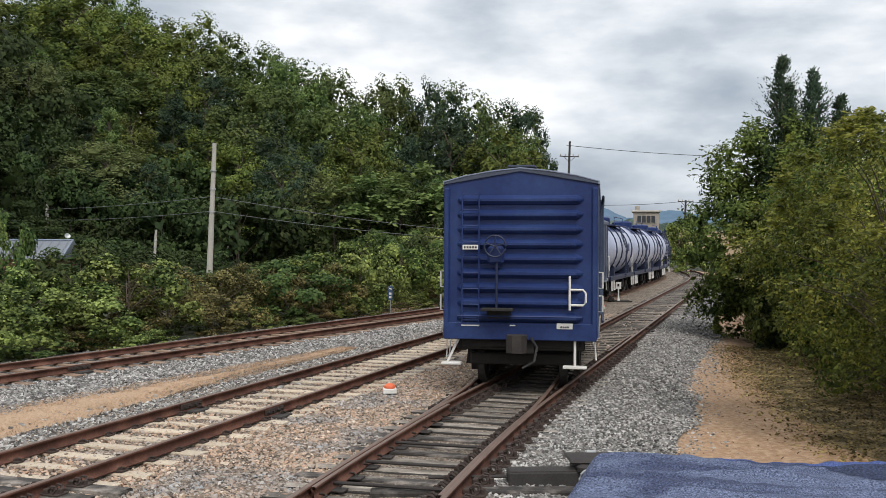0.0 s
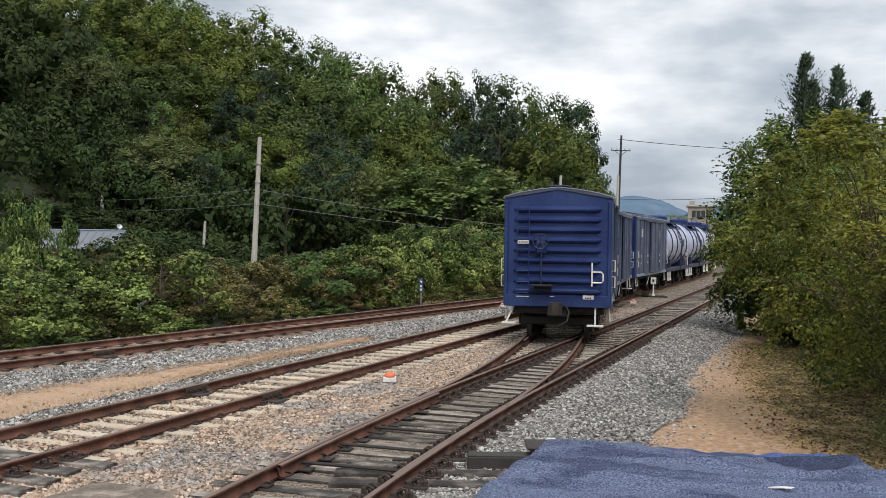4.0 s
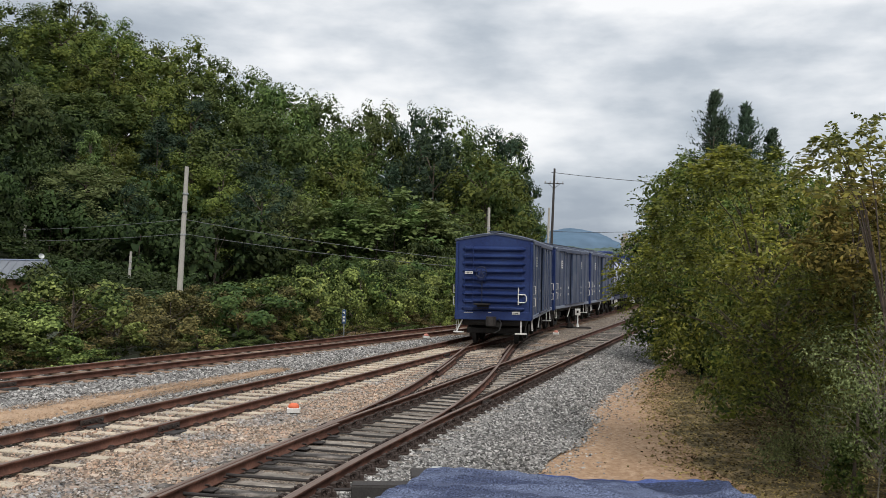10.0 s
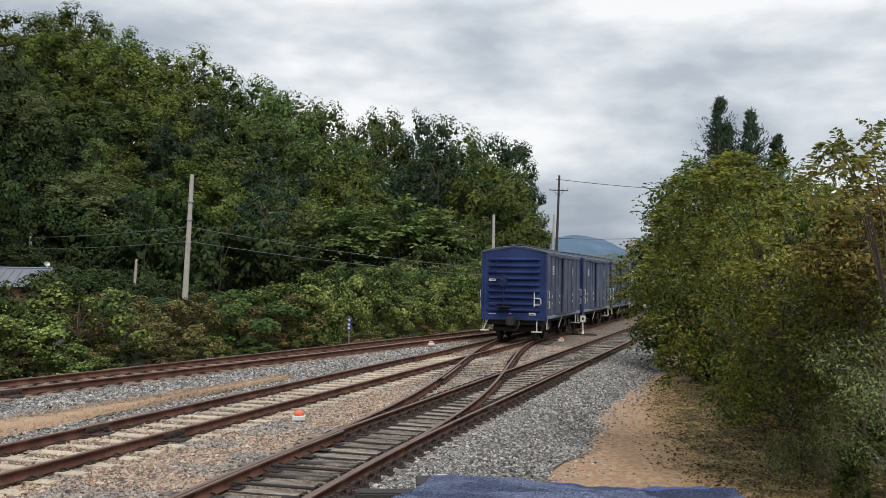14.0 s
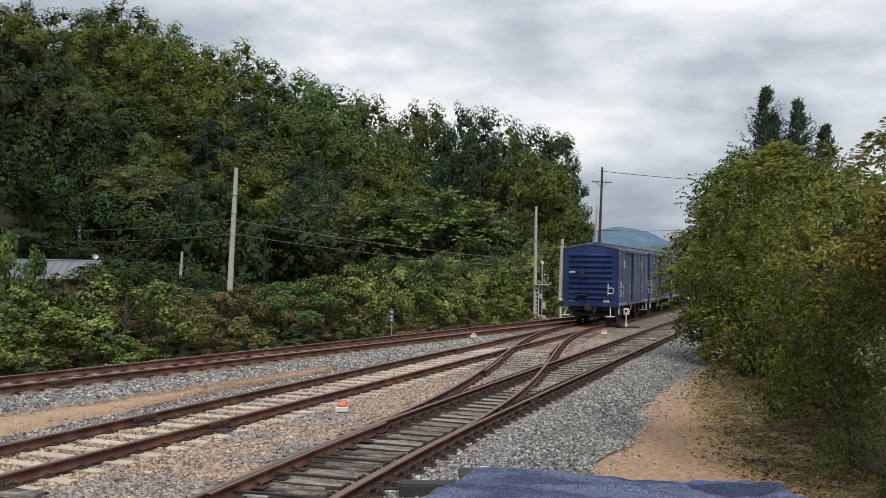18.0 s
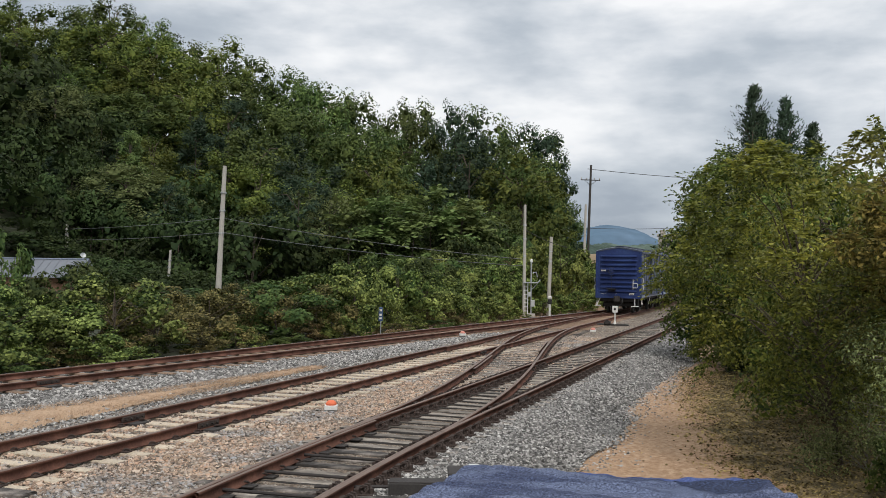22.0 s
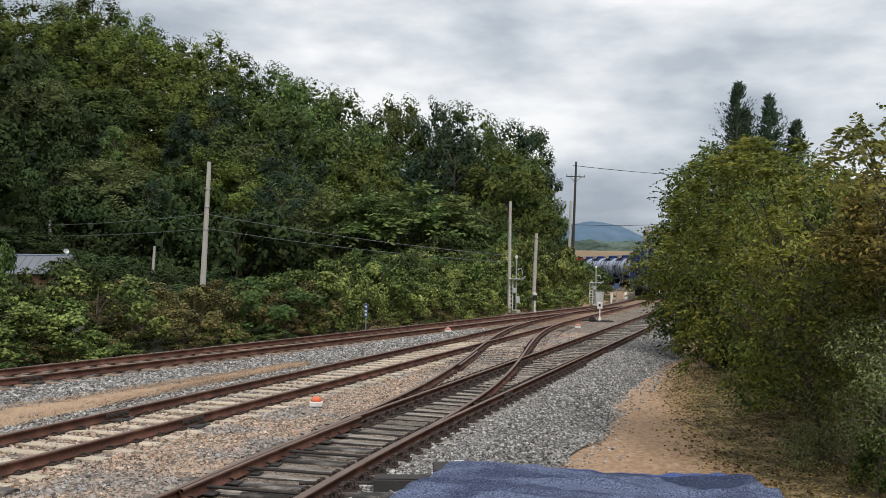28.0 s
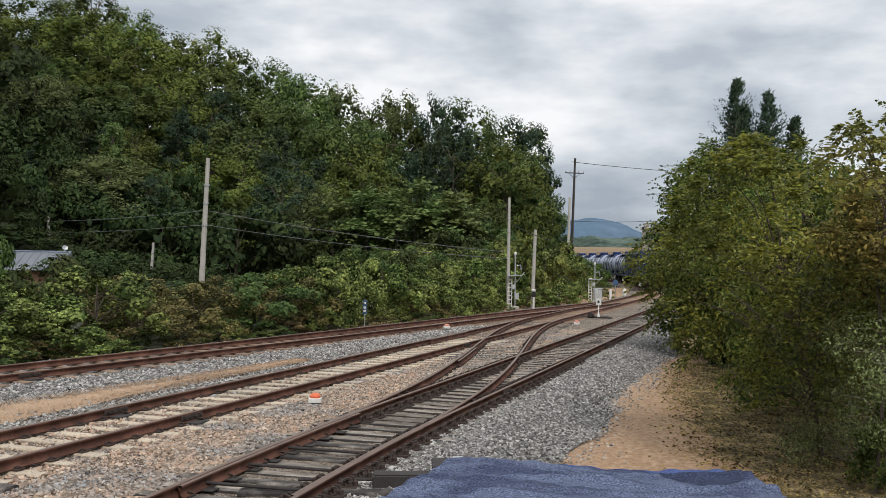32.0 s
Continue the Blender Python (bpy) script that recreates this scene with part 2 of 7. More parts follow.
def stonemat(name, tones, patch=None):
    """Loose stones: each its own tone and a fine grain."""
    m = mat(name, tones[0], 0.92, var=0.22, scale=9, fine=70, bump=0.4)
    n, l = m.node_tree.nodes, m.node_tree.links
    geo, r = n.new("ShaderNodeNewGeometry"), n.new("ShaderNodeValToRGB")
    e = r.color_ramp.elements
    e[0].position, e[0].color, e[1].position, e[1].color = 0.0, (*tones[0], 1), 1.0, (*tones[-1], 1)
    for k, t in enumerate(tones[1:-1]):
        e.new((k + 1) / (len(tones) - 1)).color = (*t, 1)
    l.new(geo.outputs["Random Per Island"], r.inputs[0])
    last = r.outputs[0]
    if patch:
        co, big, k, mx = n.new("ShaderNodeTexCoord"), n.new("ShaderNodeTexNoise"), n.new("ShaderNodeMapRange"), n.new("ShaderNodeMix")
        big.inputs["Scale"].default_value, big.inputs["Detail"].default_value = 0.55, 4
        l.new(co.outputs["Object"], big.inputs["Vector"]), l.new(big.outputs["Fac"], k.inputs[0])
        k.inputs[1].default_value, k.inputs[2].default_value, k.inputs[4].default_value = 0.50, 0.60, 0.85
        mx.data_type, mx.blend_type = "RGBA", "MULTIPLY"
        mx.inputs[7].default_value = (*patch, 1)
        l.new(k.outputs[0], mx.inputs[0]), l.new(last, mx.inputs[6])
        last = mx.outputs[2]
    l.new(last, next(q for q in n if q.bl_idname == "ShaderNodeHueSaturation").inputs["Color"])
    return m


stonemat("stone_grey", [(0.05, 0.048, 0.046), (0.13, 0.127, 0.122), (0.24, 0.235, 0.225), (0.34, 0.332, 0.315), (0.56, 0.55, 0.53)])
stonemat("stone_brown", [(0.11, 0.085, 0.068), (0.26, 0.185, 0.135), (0.39, 0.285, 0.20), (0.40, 0.36, 0.315), (0.47, 0.30, 0.20), (0.62, 0.52, 0.42)], (0.72, 0.90, 1.12))
stonemat("stone_oily", [(0.02, 0.018, 0.016), (0.06, 0.05, 0.042), (0.15, 0.125, 0.10)])
ballastmat("ballast_grey", [(0.06, 0.06, 0.058), (0.17, 0.168, 0.162), (0.27, 0.266, 0.255), (0.46, 0.45, 0.43)])
ballastmat("ballast_brown", [(0.09, 0.075, 0.06), (0.25, 0.19, 0.14), (0.34, 0.26, 0.19), (0.36, 0.33, 0.29), (0.48, 0.40, 0.31)])
ballastmat("ballast_oily", [(0.022, 0.020, 0.018), (0.07, 0.058, 0.048), (0.14, 0.115, 0.09)], 20)
mat("dirt", (0.365, 0.232, 0.138), 0.95, var=0.26, scale=11, fine=60, bump=0.5, other=(0.41, 0.290, 0.192), coords="Object", depth=0.03)
# brown of dead leaves, with some of the trees' shade in the colour
mat("leaf_litter", (0.125, 0.098, 0.046), 0.95, var=0.6, scale=2.2, fine=40, bump=0.6, other=(0.27, 0.20, 0.112), depth=0.03)
mat("dry_grass", (0.46, 0.325, 0.215), 0.95, var=0.28, scale=2.5, fine=24, bump=0.6, other=(0.37, 0.262, 0.172), mixlo=0.4, mixhi=0.7, depth=0.04)
mat("rail_rust", (0.092, 0.043, 0.031), 0.85, 0.0, var=0.3, scale=2.5, fine=30, bump=0.25, other=(0.14, 0.068, 0.048), obj=0.12, spec=0.25)
mat("rail_worn", (0.165, 0.115, 0.092), 0.55, 0.25, var=0.2, scale=2.0, fine=40, bump=0.1)
mat("iron_dark", (0.045, 0.040, 0.038), 0.7, 0.4, var=0.3, scale=5, fine=50, bump=0.25)
mat("iron_rusty", (0.055, 0.040, 0.034), 0.8, 0.3, var=0.3, scale=6, fine=50, bump=0.3)
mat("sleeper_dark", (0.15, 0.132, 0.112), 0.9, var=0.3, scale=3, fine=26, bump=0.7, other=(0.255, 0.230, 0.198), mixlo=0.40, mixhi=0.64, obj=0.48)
mat("sleeper_pale", (0.52, 0.45, 0.35), 0.9, var=0.3, scale=2, fine=30, bump=0.35, other=(0.40, 0.33, 0.25), obj=0.15)
mat("sleeper_brown", (0.24, 0.165, 0.115), 0.9, var=0.3, scale=2.5, fine=30, bump=0.4, obj=0.2)
mat("timber_old", (0.040, 0.036, 0.033), 0.9, var=0.4, scale=3, fine=30, bump=0.6, other=(0.17, 0.152, 0.135), mixlo=0.46, mixhi=0.66, obj=0.5)
mat("slab_grey", (0.16, 0.132, 0.108), 0.92, var=0.4, scale=4, fine=24, bump=0.6, other=(0.25, 0.212, 0.175))
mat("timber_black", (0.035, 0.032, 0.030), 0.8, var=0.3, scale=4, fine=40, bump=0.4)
mat("blue_paint", (0.012, 0.029, 0.118), 0.5, 0.0, var=0.22, scale=1.1, fine=14, bump=0.06, other=(0.020, 0.041, 0.132), spec=0.35)
mat("blue_dusty", (0.047, 0.068, 0.128), 0.6, 0.0, var=0.25, scale=1.1, fine=14, bump=0.08, other=(0.078, 0.098, 0.145))
mat("blue_dark", (0.012, 0.020, 0.055), 0.6, var=0.2, scale=3, fine=30, bump=0.1)
mat("roof_dark", (0.05, 0.065, 0.10), 0.6, var=0.25, scale=2, fine=30, bump=0.1)
mat("roof_edge", (0.20, 0.24, 0.32), 0.55, var=0.15, scale=2, fine=30, bump=0.1)
mat("white_paint", (0.72, 0.72, 0.70), 0.55, var=0.14, scale=4, fine=40, bump=0.06, other=(0.60, 0.59, 0.56))
mat("black_rubber", (0.018, 0.018, 0.018), 0.6, var=0.2, bump=0.05)
mat("under_dark", (0.022, 0.021, 0.020), 0.85, 0.1, var=0.3, scale=6, fine=40, bump=0.3)
mat("tank_silver", (0.43, 0.47, 0.60), 0.40, 0.2, var=0.14, scale=1.5, fine=20, bump=0.05, other=(0.35, 0.39, 0.51))
mat("loco_red", (0.42, 0.035, 0.03), 0.45, var=0.1, scale=2, fine=20, bump=0.03)
mat("orange_paint", (0.72, 0.16, 0.07), 0.6, var=0.12, scale=8, fine=60, bump=0.05)
mat("orange_faded", (0.62, 0.25, 0.19), 0.6, var=0.15, scale=8, fine=60, bump=0.05)
mat("concrete", (0.44, 0.42, 0.38), 0.85, var=0.16, scale=2.0, fine=30, bump=0.2, other=(0.36, 0.345, 0.31))
mat("pole_wood", (0.05, 0.045, 0.042), 0.85, var=0.25, scale=3, fine=30, bump=0.3)
mat("galvanised", (0.46, 0.48, 0.49), 0.45, 0.7, var=0.15, scale=5, fine=40, bump=0.08)
mat("grey_cabinet", (0.46, 0.48, 0.49), 0.5, var=0.1, scale=3, fine=30, bump=0.05)
mat("wire_grey", (0.12, 0.125, 0.13), 0.6, var=0.1, bump=0)
mat("wire_black", (0.03, 0.03, 0.03), 0.6, var=0.1, bump=0)
mat("wall_plaster", (0.31, 0.28, 0.245), 0.85, var=0.12, scale=0.8, fine=16, bump=0.1)
mat("window_dark", (0.03, 0.035, 0.04), 0.15, var=0.1, bump=0)
mat("roof_sheet", (0.20, 0.22, 0.25), 0.5, 0.3, var=0.12, scale=1.0, fine=16, bump=0.08)
mat("shed_wall", (0.30, 0.17, 0.11), 0.85, var=0.2, scale=1.5, fine=20, bump=0.15)
mat("bark", (0.085, 0.068, 0.052), 0.95, var=0.35, scale=4, fine=30, bump=0.6)
mat("twig_pale", (0.27, 0.245, 0.205), 0.9, var=0.3, scale=5, fine=40, bump=0.3)
mat("tarp_blue", (0.086, 0.108, 0.178), 0.9, var=0.75, scale=55, fine=150, bump=0.8, other=(0.150, 0.182, 0.282), mixlo=0.3, mixhi=0.75, depth=0.012, spec=0.15)
# drawn-out darker patches over the blue sheet
darker_patches(MATS["tarp_blue"], (0.45, 0.46, 0.53), (0.75, 1.7, 1.0), 0.46, 0.58)
mat("tarp_dark", (0.030, 0.040, 0.075), 0.85, var=0.6, scale=40, fine=90, bump=0.6, other=(0.045, 0.060, 0.120), depth=0.012, spec=0.2)
mat("tarp_bright", (0.055, 0.085, 0.230), 0.8, var=0.5, scale=45, fine=110, bump=0.6, other=(0.085, 0.120, 0.290), depth=0.012, spec=0.25)
mat("sign_blue", (0.045, 0.09, 0.18), 0.5, var=0.08, bump=0.02)
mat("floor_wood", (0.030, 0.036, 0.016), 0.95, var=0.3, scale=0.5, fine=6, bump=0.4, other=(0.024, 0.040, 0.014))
# the haze of distance is mixed into both hill colours
mat("hill_blue_haze", (0.115, 0.175, 0.245), 1.0, var=0.18, scale=0.004, fine=0.03, bump=0, other=(0.09, 0.15, 0.21), spec=0.0)
mat("hill_green_haze", (0.070, 0.098, 0.082), 1.0, var=0.6, scale=0.03, fine=0.25, bump=0, other=(0.088, 0.118, 0.100), spec=0.0)
mat("field_tan", (0.21, 0.150, 0.085), 0.95, var=0.2, scale=0.05, fine=0.6, bump=0.2)
leafmat("leaf_forest", (0.034, 0.066, 0.022), (0.150, 0.195, 0.055), obj=0.36, island=0.10)
leafmat("leaf_golden", (0.055, 0.088, 0.022), (0.210, 0.235, 0.052), obj=0.25, island=0.10, hues=(0.495, 0.515))
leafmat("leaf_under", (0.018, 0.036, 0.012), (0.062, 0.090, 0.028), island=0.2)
leafmat("leaf_olive", (0.110, 0.142, 0.054), (0.200, 0.232, 0.090), obj=0.15, island=0.12, hues=(0.495, 0.51))
leafmat("leaf_pine", (0.028, 0.056, 0.034), (0.070, 0.108, 0.062), obj=0.2, island=0.2)
leafmat("leaf_bamboo", (0.085, 0.135, 0.042), (0.19, 0.24, 0.080), obj=0.15, island=0.25)
leafmat("leaf_kudzu", (0.036, 0.070, 0.017), (0.300, 0.350, 0.100), obj=0.25, island=0.4, trans=0.22)
leafmat("leaf_brown", (0.066, 0.068, 0.024), (0.265, 0.215, 0.085), obj=0.2, island=0.4, trans=0.22)
leafmat("leaf_yellow", (0.062, 0.106, 0.020), (0.360, 0.352, 0.062), obj=0.10, island=0.45, trans=0.45, hues=(0.5, 0.51), gloss=(0.45, 0.5))
leafmat("leaf_olive_near", (0.066, 0.098, 0.022), (0.300, 0.272, 0.066), obj=0.10, island=0.4, trans=0.42, hues=(0.495, 0.505), gloss=(0.45, 0.5))
leafmat("leaf_rusty", (0.080, 0.078, 0.024), (0.27, 0.18, 0.055), obj=0.10, island=0.4, trans=0.36)
leafmat("leaf_green", (0.034, 0.070, 0.016), (0.190, 0.235, 0.056), obj=0.12, island=0.35, trans=0.28)
leafmat("leaf_bright", (0.044, 0.080, 0.018), (0.265, 0.300, 0.082), obj=0.22, island=0.45, trans=0.22)
leafmat("leaf_litter_dry", (0.085, 0.062, 0.026), (0.40, 0.32, 0.13), obj=0.0, island=0.6)
leafmat("leaf_small", (0.150, 0.190, 0.075), (0.36, 0.39, 0.17), obj=0.12, trans=0.40)


# ---- building tools ----
def part(name, bm, material, parent=None, label="", smooth=False):
    """Links a bmesh (or a ready mesh) as one object, under a thing or a part."""
    if isinstance(bm, bpy.types.Mesh):
        me = bm
    else:
        me = bpy.data.meshes.new(name)
        bm.to_mesh(me)
        bm.free()
    if material and not me.materials:
        me.materials.append(MATS[material])
    if smooth:
        me.polygons.foreach_set("use_smooth", [True] * len(me.polygons))
    ob = new(name, me)
    if parent:
        ob.parent = parent
    if label:
        tagged(ob, label)
    return ob


def thing(name, label, category, group="", m=None, kind=""):
    ob = new(name)
    ob.empty_display_size = 0.2
    if m is not None:
        ob.matrix_basis = m
    return tagged(ob, label, category, group, kind)


def qmesh(name, verts, faces, material=None, smooth=False):
    """A mesh from arrays: verts (n, 3), faces (m, k)."""
    verts, faces = np.ascontiguousarray(verts, np.float32), np.ascontiguousarray(faces, np.int32)
    me = bpy.data.meshes.new(name)
    k = faces.shape[1]
    me.vertices.add(len(verts)), me.loops.add(faces.size), me.polygons.add(len(faces))
    me.vertices.foreach_set("co", verts.ravel())
    me.loops.foreach_set("vertex_index", faces.ravel())
    me.polygons.foreach_set("loop_start", np.arange(0, faces.size, k, dtype=np.int32))
    if smooth:
        me.polygons.foreach_set("use_smooth", np.ones(len(faces), bool))
    me.update(calc_edges=True)
    if material:
        me.materials.append(MATS[material])
    return me


def add_box(bm, size, at=(0, 0, 0), bevel=0.0, turn=None):
    r = bmesh.ops.create_cube(bm, size=1.0)
    vs = r["verts"]
    for v in vs:
        v.co = Vector((v.co.x * size[0], v.co.y * size[1], v.co.z * size[2]))
    if bevel:
        es = list({e for v in vs for e in v.link_edges})
        got = bmesh.ops.bevel(bm, geom=es, offset=bevel, segments=1, affect="EDGES", clamp_overlap=True)
        vs = list({v for v in got["verts"]} | {v for v in vs if v.is_valid})
    m = Matrix.Translation(at) @ (turn.to_4x4() if turn else Matrix.Identity(4))
    for v in vs:
        v.co = m @ v.co
    return bm


def box(size, at=(0, 0, 0), bevel=0.0, turn=None):
    return add_box(bmesh.new(), size, at, bevel, turn)


def add_tube(bm, pts, r, sides=8, r2=None, caps=True):
    """A round bar along pts, tapering from r to r2."""
    pts = [Vector(p) for p in pts]
    rings = []
    for k, p in enumerate(pts):
        d = (pts[min(k + 1, len(pts) - 1)] - pts[max(k - 1, 0)]).normalized()
        a = d.cross(Vector((0, 0, 1)) if abs(d.z) < 0.95 else Vector((1, 0, 0))).normalized()
        b = d.cross(a)
        rad = r if r2 is None else r + (r2 - r) * k / (len(pts) - 1)
        rings.append([bm.verts.new(p + rad * (a * math.cos(2 * math.pi * j / sides) + b * math.sin(2 * math.pi * j / sides))) for j in range(sides)])
    for u, v in zip(rings, rings[1:]):
        for j in range(sides):
            bm.faces.new((u[j], u[(j + 1) % sides], v[(j + 1) % sides], v[j]))
    if caps:
        bm.faces.new(rings[0][::-1]), bm.faces.new(rings[-1])
    return bm


def tube(pts, r, sides=8, r2=None):
    bm = add_tube(bmesh.new(), pts, r, sides, r2)
    bmesh.ops.recalc_face_normals(bm, faces=bm.faces)
    return bm


def lathe(profile, sides=16, axis="Z"):
    """A turned body from (radius, height) pairs."""
    bm = bmesh.new()
    rings = []
    for r, h in profile:
        ring = []
        for j in range(sides):
            a = 2 * math.pi * j / sides
            c, s = r * math.cos(a), r * math.sin(a)
            ring.append(bm.verts.new((c, s, h) if axis == "Z" else (h, c, s) if axis == "X" else (s, h, c)))
        rings.append(ring)
    for u, v in zip(rings, rings[1:]):
        for j in range(sides):
            bm.faces.new((u[j], u[(j + 1) % sides], v[(j + 1) % sides], v[j]))
    bm.faces.new(rings[0][::-1]), bm.faces.new(rings[-1])
    bmesh.ops.remove_doubles(bm, verts=bm.verts, dist=1e-5)
    bmesh.ops.recalc_face_normals(bm, faces=bm.faces)
    return bm


def extrude_poly(pts, depth, axis="Y", at=(0, 0, 0)):
    """A flat outline, given a thickness. pts: (a, b) in the plane across axis."""
    bm = bmesh.new()

    def co(a, b, d):
        return {"X": (d, a, b), "Y": (a, d, b), "Z": (a, b, d)}[axis]

    f, g = [bm.verts.new(Vector(co(a, b, -depth / 2)) + Vector(at)) for a, b in pts], [bm.verts.new(Vector(co(a, b, depth / 2)) + Vector(at)) for a, b in pts]
    bm.faces.new(f), bm.faces.new(g[::-1])
    for k in range(len(pts)):
        j = (k + 1) % len(pts)
        bm.faces.new((f[k], g[k], g[j], f[j]))
    bmesh.ops.recalc_face_normals(bm, faces=bm.faces)
    return bm


# ---- the plan of the yard: s runs along the tracks, n across them to the right ----
HEAD = radians(18.4)
DX, DY = math.sin(HEAD), math.cos(HEAD)
BEND_S, BEND_R, MAIN_N, BEND_TURN = 73.0, 200.0, -9.95, radians(20.4)


def plan(s, n):
    """World x, y of a place given along and across the tracks; past BEND_S all bends left, then runs straight again."""
    s, n = np.asarray(s, float), np.asarray(n, float)
    a = np.clip((s - BEND_S) / BEND_R, 0, BEND_TURN)
    past = np.maximum(s - BEND_S - BEND_R * BEND_TURN, 0)
    st = np.minimum(s, BEND_S)
    x0, y0 = DX * st + DY * n, DY * st - DX * n
    cx, cy = DX * BEND_S + DY * (MAIN_N - BEND_R), DY * BEND_S - DX * (MAIN_N - BEND_R)
    r = BEND_R + n - MAIN_N
    x1, y1 = cx + r * (DY * np.cos(a) + DX * np.sin(a)), cy + r * (-DX * np.cos(a) + DY * np.sin(a))
    end = HEAD - BEND_TURN
    return np.where(s > BEND_S, x1 + past * math.sin(end), x0), np.where(s > BEND_S, y1 + past * math.cos(end), y0)


def smooth(u):
    u = np.clip(u, 0, 1)
    return u * u * (3 - 2 * u)


def near_n(s):
    q = np.maximum(17 - np.asarray(s, float), 0)
    return -5.95 + 0.005 * np.minimum(q, 13) ** 2 + 0.78 * (1 - np.exp(-np.maximum(q - 13, 0) / 6))


def link_n(s):
    return np.where(np.asarray(s) < 45, near_n(s) - 4.0 * smooth((np.asarray(s, float) - 13) / 32), MAIN_N)


FAR = np.polyfit([10, 18, 29, 40, 55, 66], [-17.3, -16.2, -14.85, -13.35, -11.2, -9.95], 2)


def far_n(s):
    return np.where(np.asarray(s) < 66, np.polyval(FAR, np.minimum(s, 66)) + (MAIN_N - np.polyval(FAR, 66)) * smooth((np.asarray(s, float) - 40) / 26), MAIN_N)


def main_n(s):
    return np.full(np.shape(s), MAIN_N)


def across(x, y):
    return x * DX + y * DY, x * DY - y * DX


def ground_z(x, y):
    """Height of the ground: the yard is flat, the path a little lower, and a wooded hill rises beyond the hedge."""
    x, y = np.asarray(x, float), np.asarray(y, float)
    s, n = across(x, y)
    hill = 20.0 * smooth((-n - 38) / 46) * smooth((300 - y) / 120)
    dip = -0.36 - 0.10 * smooth((n + 3.2) / 1.2)
    return dip + hill + 0.05 * np.sin(x * 0.31 + 1.3) * np.cos(y * 0.23)


def put(x, y, dz=0.0, rz=0.0):
    return pose(x, y, float(ground_z(x, y)) + dz, 0, 0, rz)


RNG = np.random.default_rng(7)


# ---- ground ----
def grid_mesh(name, xs, ys, zf, material):
    gx, gy = np.meshgrid(xs, ys)
    v = np.stack([gx, gy, zf(gx, gy)], -1).reshape(-1, 3)
    w, h = len(xs), len(ys)
    i = (np.arange(h - 1)[:, None] * w + np.arange(w - 1)[None]).ravel()
    return qmesh(name, v, np.stack([i, i + 1, i + w + 1, i + w], 1), material, True)


def strip_mesh(name, ss, left, right, zf, material, cols=12, thick=0.0):
    """A band along the tracks from n = left(s) to right(s); zf(s, n, u) with u from 0 to 1 across."""
    u = np.linspace(0, 1, cols)
    S, U = np.meshgrid(ss, u, indexing="ij")
    L, R = left(S), right(S)
    n = L + (R - L) * U
    x, y = plan(S, n)
    v = np.stack([x, y, zf(S, n, U)], -1).reshape(-1, 3)
    i = (np.arange(len(ss) - 1)[:, None] * cols + np.arange(cols - 1)[None]).ravel()
    return qmesh(name, v, np.stack([i, i + 1, i + cols + 1, i + cols], 1), material, True)


fine_x = np.concatenate([[-4000, -2000, -900, -400, -220], np.arange(-150, -30, 4), np.arange(-30, 30, 0.8), np.arange(30, 150, 5), [220, 400, 900, 2000, 4000]])
fine_y = np.concatenate([[-4000, -2000, -800, -300, -120, -60, -20], np.arange(-10, 70, 0.8), np.arange(70, 240, 4), [300, 420, 700, 1200, 2200, 4500]])
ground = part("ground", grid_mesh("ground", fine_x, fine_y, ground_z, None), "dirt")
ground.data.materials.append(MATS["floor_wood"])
cen = np.empty(3 * len(ground.data.polygons))
ground.data.polygons.foreach_get("center", cen)
cen = cen.reshape(-1, 3)
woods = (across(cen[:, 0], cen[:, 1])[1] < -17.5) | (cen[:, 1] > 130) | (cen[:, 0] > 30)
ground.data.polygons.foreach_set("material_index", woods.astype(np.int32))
tagged(ground, "sandy tan earth of the railway yard", "ground", kind="structure")


def bump_z(base):
    def z(S, n, U):
        edge = np.minimum(smooth(U / 0.03), smooth((1 - U) / 0.05))
        return -0.40 + (base + 0.40) * edge + 0.012 * np.sin(S * 9.1) * np.cos(n * 7.3) * edge
    return z


ss = np.arange(-16, 215, 0.45)
bed = part("ballast_bed", strip_mesh("ballast_bed", ss, lambda s: np.full(np.shape(s), -12.15), lambda s: np.full(np.shape(s), -4.75), bump_z(-0.19), "ballast_brown", 40), None)
tagged(bed, "brownish stone ballast under the two nearer tracks", "ballast", kind="structure")
bed1 = part("ballast_bed", strip_mesh("ballast_bed", np.arange(-16, 64, 0.45), lambda s: far_n(s) - 2.6, lambda s: np.minimum(far_n(s) + 3.5, -11.8), bump_z(-0.20), "ballast_grey", 24), None)
tagged(bed1, "grey stone ballast under the track beside the hedge", "ballast", kind="structure")
should = part("ballast_shoulder", strip_mesh("ballast_shoulder", np.arange(-16, 72, 0.4), lambda s: np.full(np.shape(s), -5.05), lambda s: -3.0 + 0.08 * np.sin(s * 0.8), lambda S, n, U: -0.172 - 0.215 * smooth((U - 0.45) / 0.55) + 0.008 * np.sin(S * 11) * np.cos(n * 9), "ballast_grey", 14), None)
tagged(should, "pale grey crushed-stone shoulder beside the near track", "ballast", kind="structure")
oily = part("ballast_bed", strip_mesh("ballast_bed", np.arange(-16, 60, 0.45), lambda s: near_n(s) - 0.95, lambda s: near_n(s) + 0.95, lambda S, n, U: -0.178 - 0.052 * smooth(1.4 - 2.6 * np.abs(U - 0.5)) * (1 - 0.6 * smooth((S - 19) / 5)) + 0.006 * np.sin(S * 9) * np.cos(n * 8), "ballast_oily", 8), None)
tagged(oily, "dark oil-stained ballast between the rails of the near track", "ballast", kind="structure")
